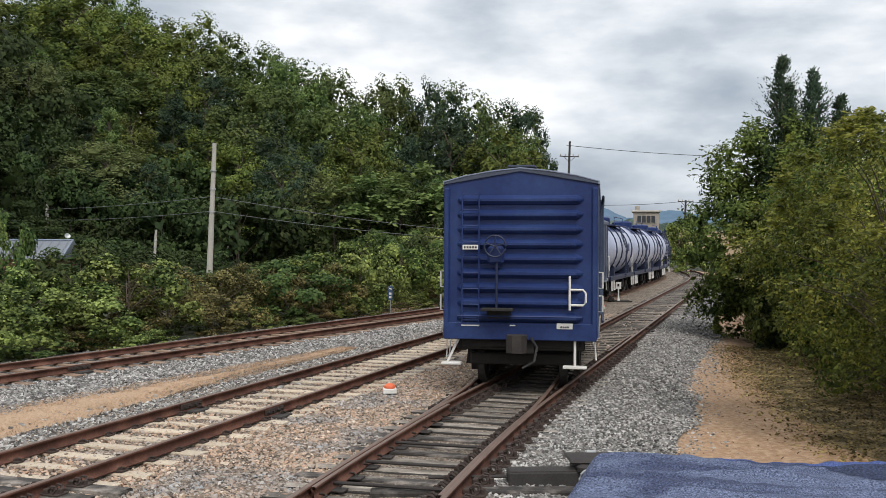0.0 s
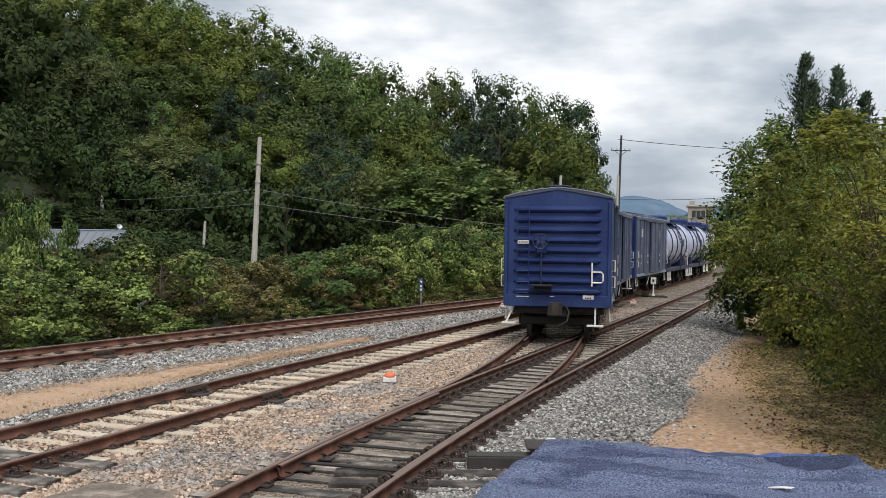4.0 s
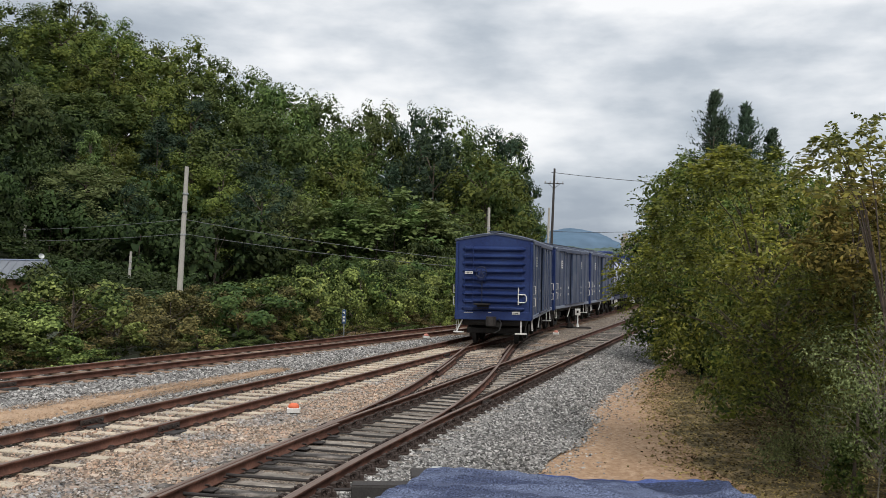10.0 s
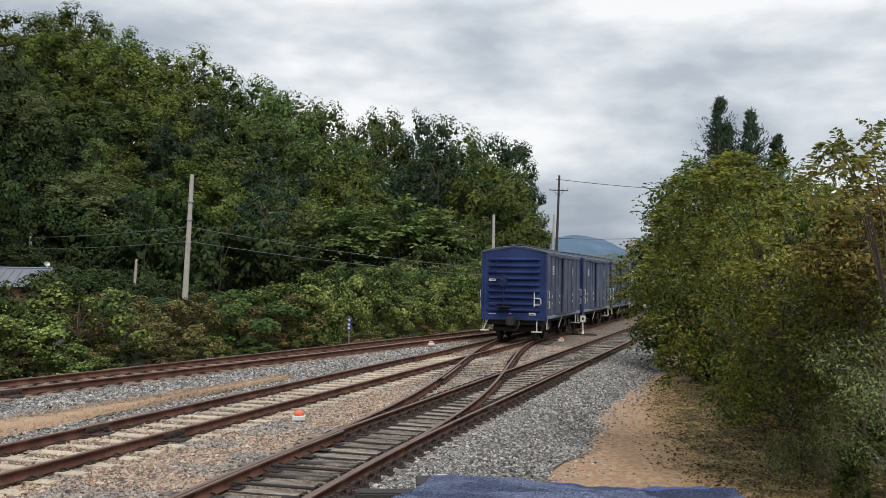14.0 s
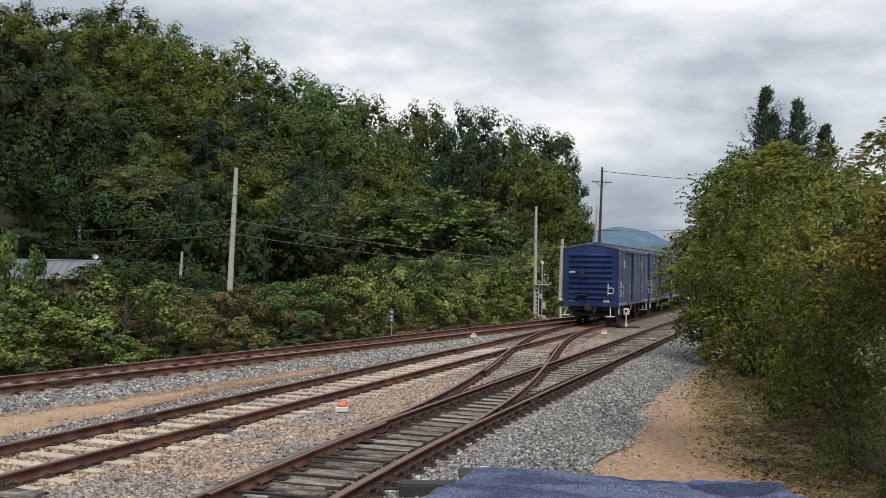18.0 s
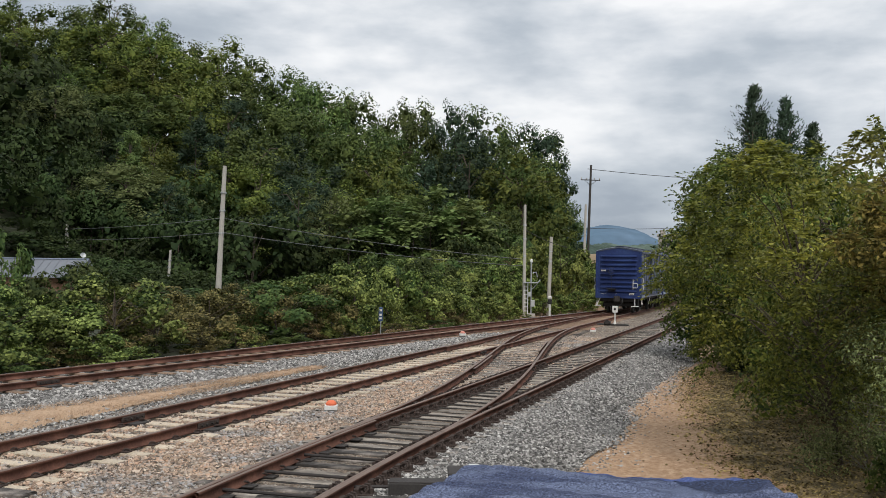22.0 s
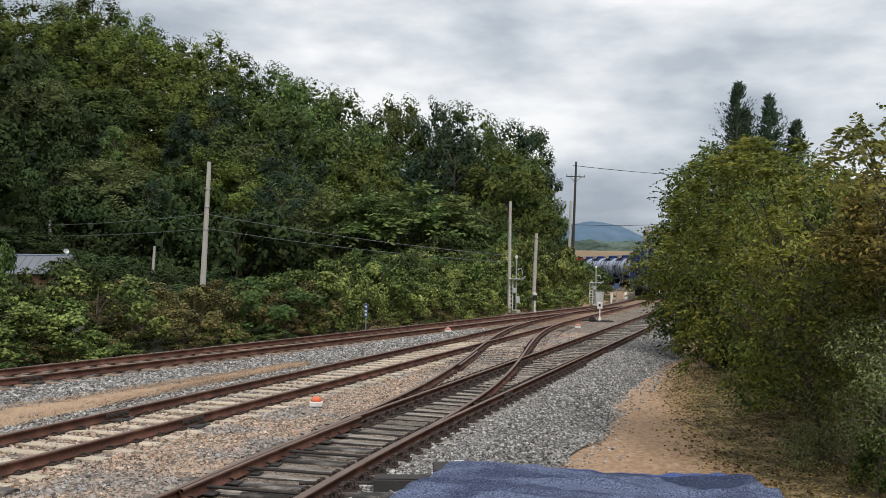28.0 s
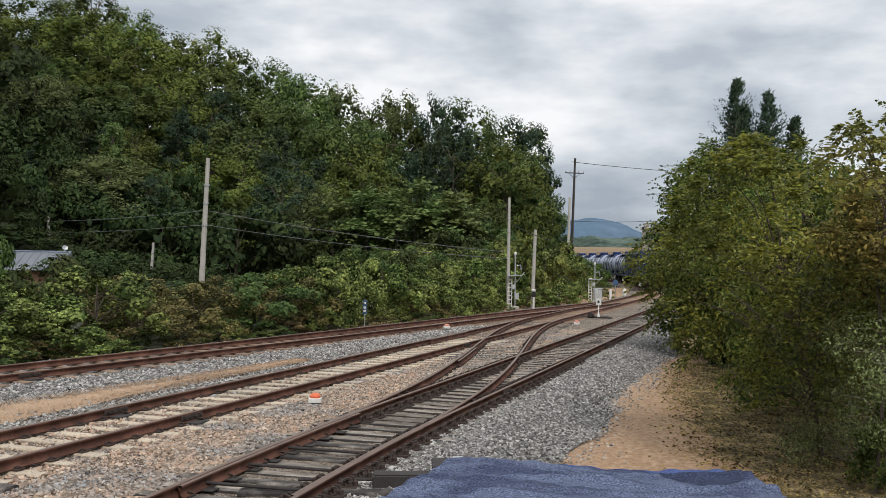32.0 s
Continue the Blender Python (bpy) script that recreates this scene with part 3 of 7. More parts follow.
grass = part("grass_strip", strip_mesh("grass_strip", np.arange(-12, 24.0, 0.3), lambda s: far_n(s) + 3.32 + 0.08 * np.sin(s * 2.1) + 0.35 * smooth((s - 15) / 6), lambda s: -11.95 - 0.55 * smooth((s - 14) / 7) + 0.06 * np.sin(s * 3.0), lambda S, n, U: -0.135 - 0.10 * np.abs(U - 0.5) + 0.012 * np.sin(S * 8), "dry_grass", 8), None)
tagged(grass, "strip of dry tan earth and grass between tracks", "ground", kind="structure")
def litter_edge(s):
    """Where the sandy path gives way to fallen leaves."""
    return np.interp(s, (8, 15, 16, 19, 23, 26, 31, 45), (-0.4, -0.9, -1.4, -2.0, -2.6, -2.95, -3.0, -3.0))


litter = part("leaf_litter", grid_mesh("leaf_litter", np.arange(2.6, 14, 0.16), np.arange(9, 42, 0.16), lambda x, y: ground_z(x, y) + 0.03 * smooth((across(x, y)[1] - litter_edge(across(x, y)[0]) - 0.12 + 0.12 * np.sin(y * 1.9 + 2 * x) + 0.08 * np.sin(y * 4.3 - 5 * x)) / 1.2) - 0.016, None), "leaf_litter")
tagged(litter, "brown fallen leaves and thin grass, darkened for the trees' shade", "ground", kind="structure")


def stones(name, count, s0, s1, nf0, nf1, zf, material, lo, hi, label, seed):
    """Loose crushed stone, thick enough to hide the bed near the eye."""
    g = np.random.default_rng(seed)
    s = s0 + (s1 - s0) * g.random(count) ** 1.55
    n = nf0(s) + (nf1(s) - nf0(s)) * g.random(count)
    x, y = plan(s, n)
    size = (lo + (hi - lo) * g.random(count) ** 2)
    base = np.array([(1, 0, 0), (0, 1, 0), (-1, 0, 0), (0, -1, 0), (0, 0, 1), (0, 0, -1)], float)
    v = base[None] * (0.6 + 0.8 * g.random((count, 6, 1))) + 0.28 * g.standard_normal((count, 6, 3))
    q = g.standard_normal((count, 4))
    q /= np.linalg.norm(q, axis=1, keepdims=True)
    w, i, j, k = q.T[:, :, None]
    vx, vy, vz = v[..., 0], v[..., 1], v[..., 2]
    v = np.stack([(1 - 2 * (j * j + k * k)) * vx + 2 * (i * j - k * w) * vy + 2 * (i * k + j * w) * vz,
                  2 * (i * j + k * w) * vx + (1 - 2 * (i * i + k * k)) * vy + 2 * (j * k - i * w) * vz,
                  0.75 * (2 * (i * k - j * w) * vx + 2 * (j * k + i * w) * vy + (1 - 2 * (i * i + j * j)) * vz)], -1) * size[:, None, None]
    v += np.stack([x, y, zf(s, n) + 0.15 * size], -1)[:, None]
    f = np.array([(0, 1, 4), (1, 2, 4), (2, 3, 4), (3, 0, 4), (1, 0, 5), (2, 1, 5), (3, 2, 5), (0, 3, 5)])
    # the undersides lie in the bed and are left out
    a, b, c = v[:, f[:, 0]], v[:, f[:, 1]], v[:, f[:, 2]]
    turn = np.cross(b - a, c - a)
    shown = turn[..., 2] > -0.35 * np.linalg.norm(turn, axis=-1)
    faces = (f[None] + 6 * np.arange(count)[:, None, None])[shown]
    ob = part(name, qmesh(name, v.reshape(-1, 3), faces, material), None)
    return tagged(ob, label, "ballast", kind="stuff")


flat = lambda v: (lambda s: np.full(np.shape(s), v))
stones("ballast_stones", 42000, 7, 40, flat(-5.0), lambda s: -2.95 + 0.12 * np.sin(s * 0.8) + 0.08 * np.sin(s * 2.3), lambda s, n: -0.172 - 0.215 * smooth(((n + 5.05) / 2.1 - 0.45) / 0.55), "stone_grey", 0.013, 0.034, "loose pale grey crushed stones on the shoulder", 1)
stones("ballast_stones", 38000, 7.5, 40, flat(-9.1), lambda s: near_n(s) - 0.85, lambda s, n: np.full(s.shape, -0.19), "stone_brown", 0.014, 0.038, "loose tan and brown crushed stones between tracks", 2)
stones("ballast_stones", 11000, 8, 40, flat(-12.0), flat(-10.8), lambda s, n: np.full(s.shape, -0.19), "stone_grey", 0.017, 0.042, "loose grey crushed stones beside the middle track", 3)
stones("ballast_stones", 18000, 12, 40, lambda s: far_n(s) + 0.95, lambda s: np.minimum(far_n(s) + 3.4, -12.1), lambda s, n: np.full(s.shape, -0.20), "stone_grey", 0.020, 0.046, "loose grey crushed stones beside the hedge track", 4)
stones("ballast_stones", 5000, 9, 40, flat(-10.65), flat(-9.25), lambda s, n: np.full(s.shape, -0.185), "stone_brown", 0.022, 0.045, "small tan stones between the rails of the middle track", 5)
stones("ballast_stones", 4500, 8, 19, lambda s: near_n(s) - 0.72, lambda s: near_n(s) + 0.72, lambda s, n: np.full(s.shape, -0.236), "stone_oily", 0.018, 0.038, "small dark oily stones between timber sleepers", 6)
stones("ballast_stones", 5000, 19, 46, lambda s: near_n(s) - 0.75, lambda s: near_n(s) + 0.75, lambda s, n: -0.215 + 0.02 * smooth((s - 19) / 4), "stone_brown", 0.018, 0.042, "small grimy stones between timber sleepers", 21)
stones("ballast_stones", 2600, 7, 34, flat(-3.1), lambda s: -2.75 + 0.9 * np.abs(np.sin(s * 37.7)) ** 3, lambda s, n: ground_z(*plan(s, n)) - 0.005, "stone_grey", 0.012, 0.030, "scattered pebbles on the sandy path", 8)
stones("ballast_stones", 4000, 14, 46, lambda s: far_n(s) - 2.3, lambda s: far_n(s) - 0.9, lambda s, n: np.full(s.shape, -0.22), "stone_grey", 0.030, 0.060, "loose grey stones at the foot of the hedge", 9)

stones("ballast_stones", 1500, 9, 30, flat(-3.0), flat(0.6), lambda s, n: ground_z(*plan(s, n)) - 0.002, "stone_brown", 0.005, 0.017, "tiny stones and twigs strewn on the sandy path", 23)


def fallen(count, x0, x1, y0, y1, seed):
    """Dead leaves strewn on the ground under the trees."""
    g = np.random.default_rng(seed)
    x, y = x0 + (x1 - x0) * g.random(count), y0 + (y1 - y0) * g.random(count)
    n = across(x, y)[1]
    keep = g.random(count) < 0.008 + 0.99 * smooth((n - litter_edge(across(x, y)[0]) + 0.45) / 1.2) ** 1.6
    x, y = x[keep], y[keep]
    m = len(x)
    a, sz = g.random(m) * 6.283, 0.014 + 0.030 * g.random(m) ** 2
    z = ground_z(x, y) + 0.020
    tilt = 0.32 * g.standard_normal((m, 2))
    c, w = np.cos(a) * sz, np.sin(a) * sz
    v = np.stack([np.stack([x + c, y + w, z + tilt[:, 0] * sz], -1), np.stack([x - w * 0.6, y + c * 0.6, z + tilt[:, 1] * sz], -1), np.stack([x - c, y - w, z - tilt[:, 0] * sz], -1), np.stack([x + w * 0.6, y - c * 0.6, z - tilt[:, 1] * sz * 0.5], -1)], 1)
    ob = part("fallen_leaves", qmesh("fallen_leaves", v.reshape(-1, 3), np.arange(4 * m).reshape(-1, 4), "leaf_litter_dry"), None)
    return tagged(ob, "brown and yellow fallen leaves strewn under the trees", "leaves", kind="stuff")


fallen(70000, 2.2, 9.0, 10.0, 30.0, 12)


def dry_blades(count, seed):
    """Dry grass standing thinly on the strip between the tracks."""
    g = np.random.default_rng(seed)
    s = 5 + 19 * g.random(count)
    lo, hi = far_n(s) + 3.1, -11.85 + 0.0 * s
    n = lo + (hi - lo) * g.random(count)
    x, y = plan(s, n)
    h, a, w = 0.02 + 0.05 * g.random(count), g.random(count) * 6.283, 0.004
    lean = 0.06 * g.standard_normal((count, 2))
    z = np.full(count, -0.165)
    v = np.stack([np.stack([x - w * np.cos(a), y - w * np.sin(a), z], -1), np.stack([x + w * np.cos(a), y + w * np.sin(a), z], -1), np.stack([x + lean[:, 0], y + lean[:, 1], z + h], -1)], 1)
    ob = part("dry_grass", qmesh("dry_grass", v.reshape(-1, 3), np.arange(3 * count).reshape(-1, 3), "dry_grass"), None)
    return tagged(ob, "thin dry tan grass between the tracks", "grass", kind="stuff")


dry_blades(26000, 31)
stones("ballast_stones", 500, 6, 23, lambda s: far_n(s) + 3.2, flat(-11.9), lambda s, n: np.full(s.shape, -0.165), "stone_grey", 0.018, 0.042, "stray grey stones on the dry strip", 17)

slab = part("pavement", strip_mesh("pavement", np.arange(5.6, 8.85, 0.15), lambda s: -8.15 + 0.06 * np.sin(3 * s) + 0 * s, lambda s: -6.95 + 0.05 * np.sin(4.1 * s) + 0 * s, lambda S, n, U: -0.150 - 0.06 * (smooth((0.05 - U) / 0.05) + smooth((U - 0.95) / 0.05) + smooth((S - 8.6) / 0.12)) + 0.006 * np.sin(11 * S) * np.cos(9 * n), "slab_grey", 16), None)
tagged(slab, "worn grey-brown slab of a crossing between two tracks", "pavement", kind="structure")


# ---- tracks ----
GAUGE = 1.505
RAIL = [(-0.062, -0.150), (0.062, -0.150), (0.060, -0.135), (0.012, -0.118), (0.009, -0.045), (0.034, -0.034), (0.034, -0.006), (0.026, 0.0), (-0.026, 0.0), (-0.034, -0.006), (-0.034, -0.034), (-0.009, -0.045), (-0.012, -0.118), (-0.060, -0.135)]


def rail_mesh(name, ss, nf, off, lift=0.0, profile=RAIL, top="rail_worn", rust="rail_rust"):
    """A rail swept along n = nf(s) + off."""
    x, y = plan(ss, nf(ss))
    tx, ty = np.gradient(x), np.gradient(y)
    ln = np.hypot(tx, ty)
    rx, ry = ty / ln, -tx / ln
    px, py = x + rx * off, y + ry * off
    k = len(profile)
    v = np.array([[(px[i] + rx[i] * a, py[i] + ry[i] * a, b + lift) for a, b in profile] for i in range(len(ss))]).reshape(-1, 3)
    i = (np.arange(len(ss) - 1)[:, None] * k + np.arange(k)[None])
    j = (np.arange(len(ss) - 1)[:, None] * k + (np.arange(k)[None] + 1) % k)
    f = np.stack([i, j, j + k, i + k], -1).reshape(-1, 4)
    me = qmesh(name, v, f, rust)
    me.materials.append(MATS[top])
    me.polygons.foreach_set("material_index", np.tile([1 if 6 <= q <= 8 else 0 for q in range(k)], len(ss) - 1).astype(np.int32))
    return me


def place_on(s, nf, off=0.0, z=0.0):
    """A pose on the track, y along it."""
    x, y = plan(s, nf(s))
    x2, y2 = plan(s + 0.2, nf(s + 0.2))
    a = math.atan2(float(y2 - y), float(x2 - x)) - math.pi / 2
    return Matrix.Translation((float(x) + math.cos(a) * off, float(y) + math.sin(a) * off, z)) @ Euler((0, 0, a)).to_matrix().to_4x4()


def slab_mesh(name, length, width, height, material, seed):
    g = random.Random(seed)
    bm = box((length, width, height), (0, 0, -height / 2), 0.012)
    for v in bm.verts:
        v.co += Vector((g.uniform(-0.02, 0.02), g.uniform(-0.006, 0.006), g.uniform(-0.006, 0.004)))
    me = bpy.data.meshes.new(name)
    bm.to_mesh(me), bm.free()
    me.materials.append(MATS[material])
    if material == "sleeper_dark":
        # the dark of the gaps between sleepers is put into the sides' colour
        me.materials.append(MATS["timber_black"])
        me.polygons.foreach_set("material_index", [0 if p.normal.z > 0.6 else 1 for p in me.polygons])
    return me


def clip_mesh():
    """A base plate with two curled spring clips."""
    bm = box((0.30, 0.15, 0.022), (0, 0, 0.011), 0.004)
    for side in (-1, 1):
        pts = [(side * (0.100 + 0.032 * math.sin(a)), -0.05 + 0.1 * k / 7, 0.034 + 0.018 * math.cos(a)) for k, a in enumerate(np.linspace(-2.4, 3.4, 8))]
        add_tube(bm, pts, 0.013, 5)
    me = bpy.data.meshes.new("rail_clip")
    bm.to_mesh(me), bm.free()
    me.materials.append(MATS["iron_rusty"])
    return me


def chair_mesh():
    """A cast rail chair: a wide plate, two coiled springs on each side and their bolts."""
    bm = box((0.60, 0.19, 0.028), (0, 0, 0.014), 0.005)
    for side in (-1, 1):
        add_box(bm, (0.08, 0.15, 0.07), (side * 0.09, 0, 0.05), 0.012)
        for dy in (-0.05, 0.05):
            ring = [(side * (0.185 + 0.048 * math.cos(a)), dy + 0.012 * math.sin(2 * a), 0.075 + 0.048 * math.sin(a)) for a in np.linspace(0, 6.283, 8)]
            add_tube(bm, ring, 0.020, 5)
        add_box(bm, (0.05, 0.05, 0.075), (side * 0.265, 0, 0.055), 0.01)
    me = bpy.data.meshes.new("rail_chair")
    bm.to_mesh(me), bm.free()
    me.materials.append(MATS["iron_rusty"])
    return me


CLIP, CHAIR = clip_mesh(), chair_mesh()
PALE = [slab_mesh("sleeper", 2.42, 0.24, 0.16, "sleeper_pale", k) for k in range(3)]
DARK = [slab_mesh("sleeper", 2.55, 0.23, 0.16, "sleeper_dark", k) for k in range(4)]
BROWN = [slab_mesh("sleeper", 2.45, 0.23, 0.16, "sleeper_brown", k) for k in range(3)]


def track(label, nf, s0, s1, slabs, spacing, clips_to, skip=None, clip=1.0, chair=None, rust="rail_rust", worn="rail_worn", beyond=None):
    tr = thing("railway_track", label, "track", "tracks of the yard", kind="structure")
    ss = np.arange(s0, s1 + 0.01, 0.8)
    for off in (-GAUGE / 2, GAUGE / 2):
        part("rail", rail_mesh("rail", ss, nf, off, top=worn, rust=rust), None, tr)
    g = random.Random(int(spacing * 1000) + len(slabs))
    s = s0 + 0.3
    while s < s1:
        if not (skip and skip(s)):
            ob = new("sleeper", g.choice(beyond[1] if beyond and s > beyond[0] else slabs))
            ob.parent = tr
            ob.matrix_basis = place_on(s, nf, g.uniform(-0.04, 0.04), -0.158 + g.uniform(-0.012, 0.004)) @ pose(0, 0, 0, 0, 0, g.uniform(-1.2, 1.2))
            if 6 < s < clips_to:
                for off in (-GAUGE / 2, GAUGE / 2):
                    mesh = chair if chair and s < 27 and (off > 0 or s > 15) else CLIP
                    c = new("rail_chair" if mesh is chair else "rail_clip", mesh)
                    c.parent = tr
                    c.matrix_basis = place_on(s, nf, off, -0.162) @ Matrix.Diagonal((clip, clip, clip, 1))
        s += spacing + g.uniform(-0.03, 0.03)
    return tr


main = track("rusty rails on pale sandy concrete sleepers", main_n, -16, 215, PALE, 0.60, 34, skip=lambda s: 6.4 < s < 9.4, beyond=(33.5, BROWN))
OLD = [slab_mesh("sleeper", 2.85, 0.26, 0.24, "timber_old", 40 + k) for k in range(3)]
for k, s in enumerate((6.6, 7.05, 7.5, 7.95, 8.4, 8.85, 9.25)):
    ob = new("sleeper", OLD[k % 3])
    ob.parent = main
    ob.matrix_basis = place_on(s, main_n, 0.08 * math.sin(2.3 * k), -0.135) @ pose(0, 0, 0, 0, 0, 1.5 * math.sin(k))
    for off in (-GAUGE / 2, GAUGE / 2):
        c = new("rail_chair", CHAIR)
        c.parent = main
        c.matrix_basis = place_on(s, main_n, off, -0.138) @ Matrix.Diagonal((0.85, 1, 0.8, 1))
OILED = [slab_mesh("sleeper", 2.6, 0.23, 0.16, "timber_old", 60 + k) for k in range(3)] + DARK[:2]
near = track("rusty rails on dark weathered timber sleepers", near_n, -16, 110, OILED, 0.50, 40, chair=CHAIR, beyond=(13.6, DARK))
farm = track("rusty rails on brown sleepers beside the hedge", far_n, -16, 64, BROWN, 0.62, 0)

# the crossover from the near track to the middle track
link = thing("crossover_track", "curved rusty crossover rails on long dark timbers", "track", "tracks of the yard", kind="structure")
part("rail", rail_mesh("rail", np.arange(13.5, 45, 0.4), link_n, -GAUGE / 2, 0.003), None, link)
part("rail", rail_mesh("rail", np.arange(14.5, 45, 0.4), link_n, GAUGE / 2, 0.003), None, link)
g = random.Random(5)
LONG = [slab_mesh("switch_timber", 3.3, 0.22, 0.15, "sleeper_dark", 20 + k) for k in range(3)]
s = 22.0
while s < 44:
    n = float(link_n(s))
    ob = new("switch_timber", g.choice(LONG))
    ob.parent = link
    wide = 3.0 if s < 24 or s > 37 else 2.5
    ob.matrix_basis = place_on(s + 0.28, link_n, 0.1 if s < 24 else -0.1, -0.166) @ Matrix.Diagonal((wide / 3.3, 1, 1, 1))
    for off in (-GAUGE / 2, GAUGE / 2):
        c = new("rail_clip", CLIP)
        c.parent = link
        c.matrix_basis = place_on(s + 0.28, link_n, off, -0.160)
    s += 0.58
# check rails and wing rails at the two frogs
SLIM = [(a * 0.8, b) for a, b in RAIL]
for nf, a, b, off in ((near_n, 24.0, 28.6, GAUGE / 2 - 0.11), (link_n, 24.0, 28.2, -GAUGE / 2 + 0.11), (main_n, 30.0, 34.2, -GAUGE / 2 + 0.11), (link_n, 29.8, 34.0, GAUGE / 2 - 0.11)):
    part("check_rail", rail_mesh("check_rail", np.arange(a, b, 0.4), nf, off, 0.006, SLIM), None, link)
# switch blades, rods and slide plates at the near points
part("switch_blade", rail_mesh("switch_blade", np.arange(9.6, 15.4, 0.4), near_n, -GAUGE / 2 + 0.075, -0.004, SLIM), None, link, "worn steel point blade")
part("switch_blade", rail_mesh("switch_blade", np.arange(9.6, 15.4, 0.4), near_n, GAUGE / 2 - 0.055, -0.004, SLIM), None, link, "worn steel point blade")
for k, s in enumerate((10.2, 11.3, 12.5)):
    rod = part("stretcher_rod", tube([(-0.72, 0, 0), (0.72, 0, 0)], 0.022), "iron_dark", link)
    rod.matrix_basis = place_on(s, near_n, 0, -0.10)
for s in np.arange(9.8, 15.4, 0.58):
    for off in (-GAUGE / 2 + 0.1, GAUGE / 2 - 0.1):
        pl = part("slide_plate", box((0.34, 0.17, 0.02), (0, 0, 0), 0.004), "iron_dark", link)
        pl.matrix_basis = place_on(float(s) + 0.29, near_n, off, -0.150)

# rail joints with bolted fishplates
def joint(nf, s, off, parent):
    j = part("fishplate", box((0.028, 0.62, 0.09), (0.03, 0, 0), 0.008), "iron_rusty", parent)
    for y in (-0.22, -0.08, 0.08, 0.22):
        add = part("bolt", lathe([(0.020, 0), (0.020, 0.03)], 6, "X"), "iron_dark", j)
        add.matrix_basis = pose(0.044, y, 0)
    j.matrix_basis = place_on(s, nf, off, -0.075)
    k = part("joint_sleeper", box((0.5, 0.4, 0.05), (0, 0, 0), 0.01), "timber_black", parent)
    k.matrix_basis = place_on(s, nf, off, -0.165)


joint(main_n, 14.1, GAUGE / 2, main), joint(main_n, 14.1, -GAUGE / 2, main), joint(main_n, 29.5, GAUGE / 2, main)
joint(far_n, 17.6, GAUGE / 2, farm), joint(near_n, 19.4, GAUGE / 2, near), joint(near_n, 32.0, GAUGE / 2, near)


# the point machine beside the near points
pm = thing("point_machine", "black iron point machine on long timbers", "railway switch", m=pose(-0.05, 12.0, -0.15, 0, 0, 2))
part("base_timber", box((2.3, 0.24, 0.15), (-1.25, -0.45, -0.06), 0.015), "timber_old", pm)
part("base_timber", box((2.3, 0.24, 0.15), (-1.25, -0.95, -0.06), 0.015), "timber_old", pm)
part("base_timber", box((1.2, 0.24, 0.12), (0.1, 0.45, -0.05), 0.015), "timber_black", pm)
case = part("rod_case", box((0.95, 0.26, 0.17), (-0.37, -0.05, 0.045), 0.012), "timber_black", pm, "black box over the throw rod")
part("case_lid", box((0.93, 0.24, 0.014), (-0.37, -0.05, 0.137), 0.004), "iron_dark", case)
part("body", extrude_poly([(-0.26, 0.0), (0.30, 0.0), (0.30, 0.13), (0.22, 0.20), (-0.16, 0.20), (-0.26, 0.13)], 0.44, "Y", (0.20, 0.12, 0.0)), "iron_dark", pm)
lid = part("lid", box((0.60, 0.52, 0.035), (0.17, 0.12, 0.225), 0.016), "iron_dark", pm)
part("hinge", box((0.12, 0.05, 0.03), (0.20, 0.36, 0.25), 0.008), "galvanised", lid)
part("crank_cover", lathe([(0.09, 0), (0.09, 0.05), (0.05, 0.07)], 12), "iron_dark", pm).matrix_basis = pose(0.02, -0.16, 0.14)
for k in range(2):
    part("cable_loop", tube([(0.12 - (0.10 + 0.05 * k) * math.cos(a) - 0.02 * k, -0.22 - 0.02 * k, 0.06 + 0.13 * math.sin(a)) for a in np.linspace(-1.5, 1.7, 9)], 0.013), "galvanised", pm)
part("throw_rod", tube([(-0.85, -0.05, 0.06), (-1.75, -0.05, 0.05)], 0.02), "iron_dark", pm)


# the switch stand of the far points
st = thing("switch_stand", "low switch stand with a white square target", "railway switch", m=pose(7.45, 48.6, -0.17, 0, 0, -18) @ Matrix.Diagonal((0.62, 0.7, 0.72, 1)))
part("base_timber", box((2.6, 0.25, 0.2), (-0.2, 0, -0.02), 0.015), "timber_black", st)
part("base_timber", box((2.2, 0.25, 0.2), (-0.3, 0.6, -0.02), 0.015), "timber_black", st)
part("gear_case", box((0.5, 0.36, 0.22), (-0.55, -0.2, 0.18), 0.04), "iron_dark", st)
part("gear_wheel", lathe([(0.16, 0), (0.18, 0.03), (0.18, 0.07), (0.1, 0.1)], 14, "Y"), "iron_dark", st).matrix_basis = pose(-0.55, -0.45, 0.22)
part("post", tube([(0, 0, 0.08), (0, 0, 0.95)], 0.05, 10), "white_paint", st)
part("foot", lathe([(0.13, 0.05), (0.08, 0.25), (0.055, 0.35)], 10), "white_paint", st)
tg = part("target", box((0.42, 0.10, 0.46), (0, 0, 1.1), 0.02), "white_paint", st)
part("dial", box((0.16, 0.02, 0.16), (0, -0.062, 1.12), 0.004), "under_dark", tg)


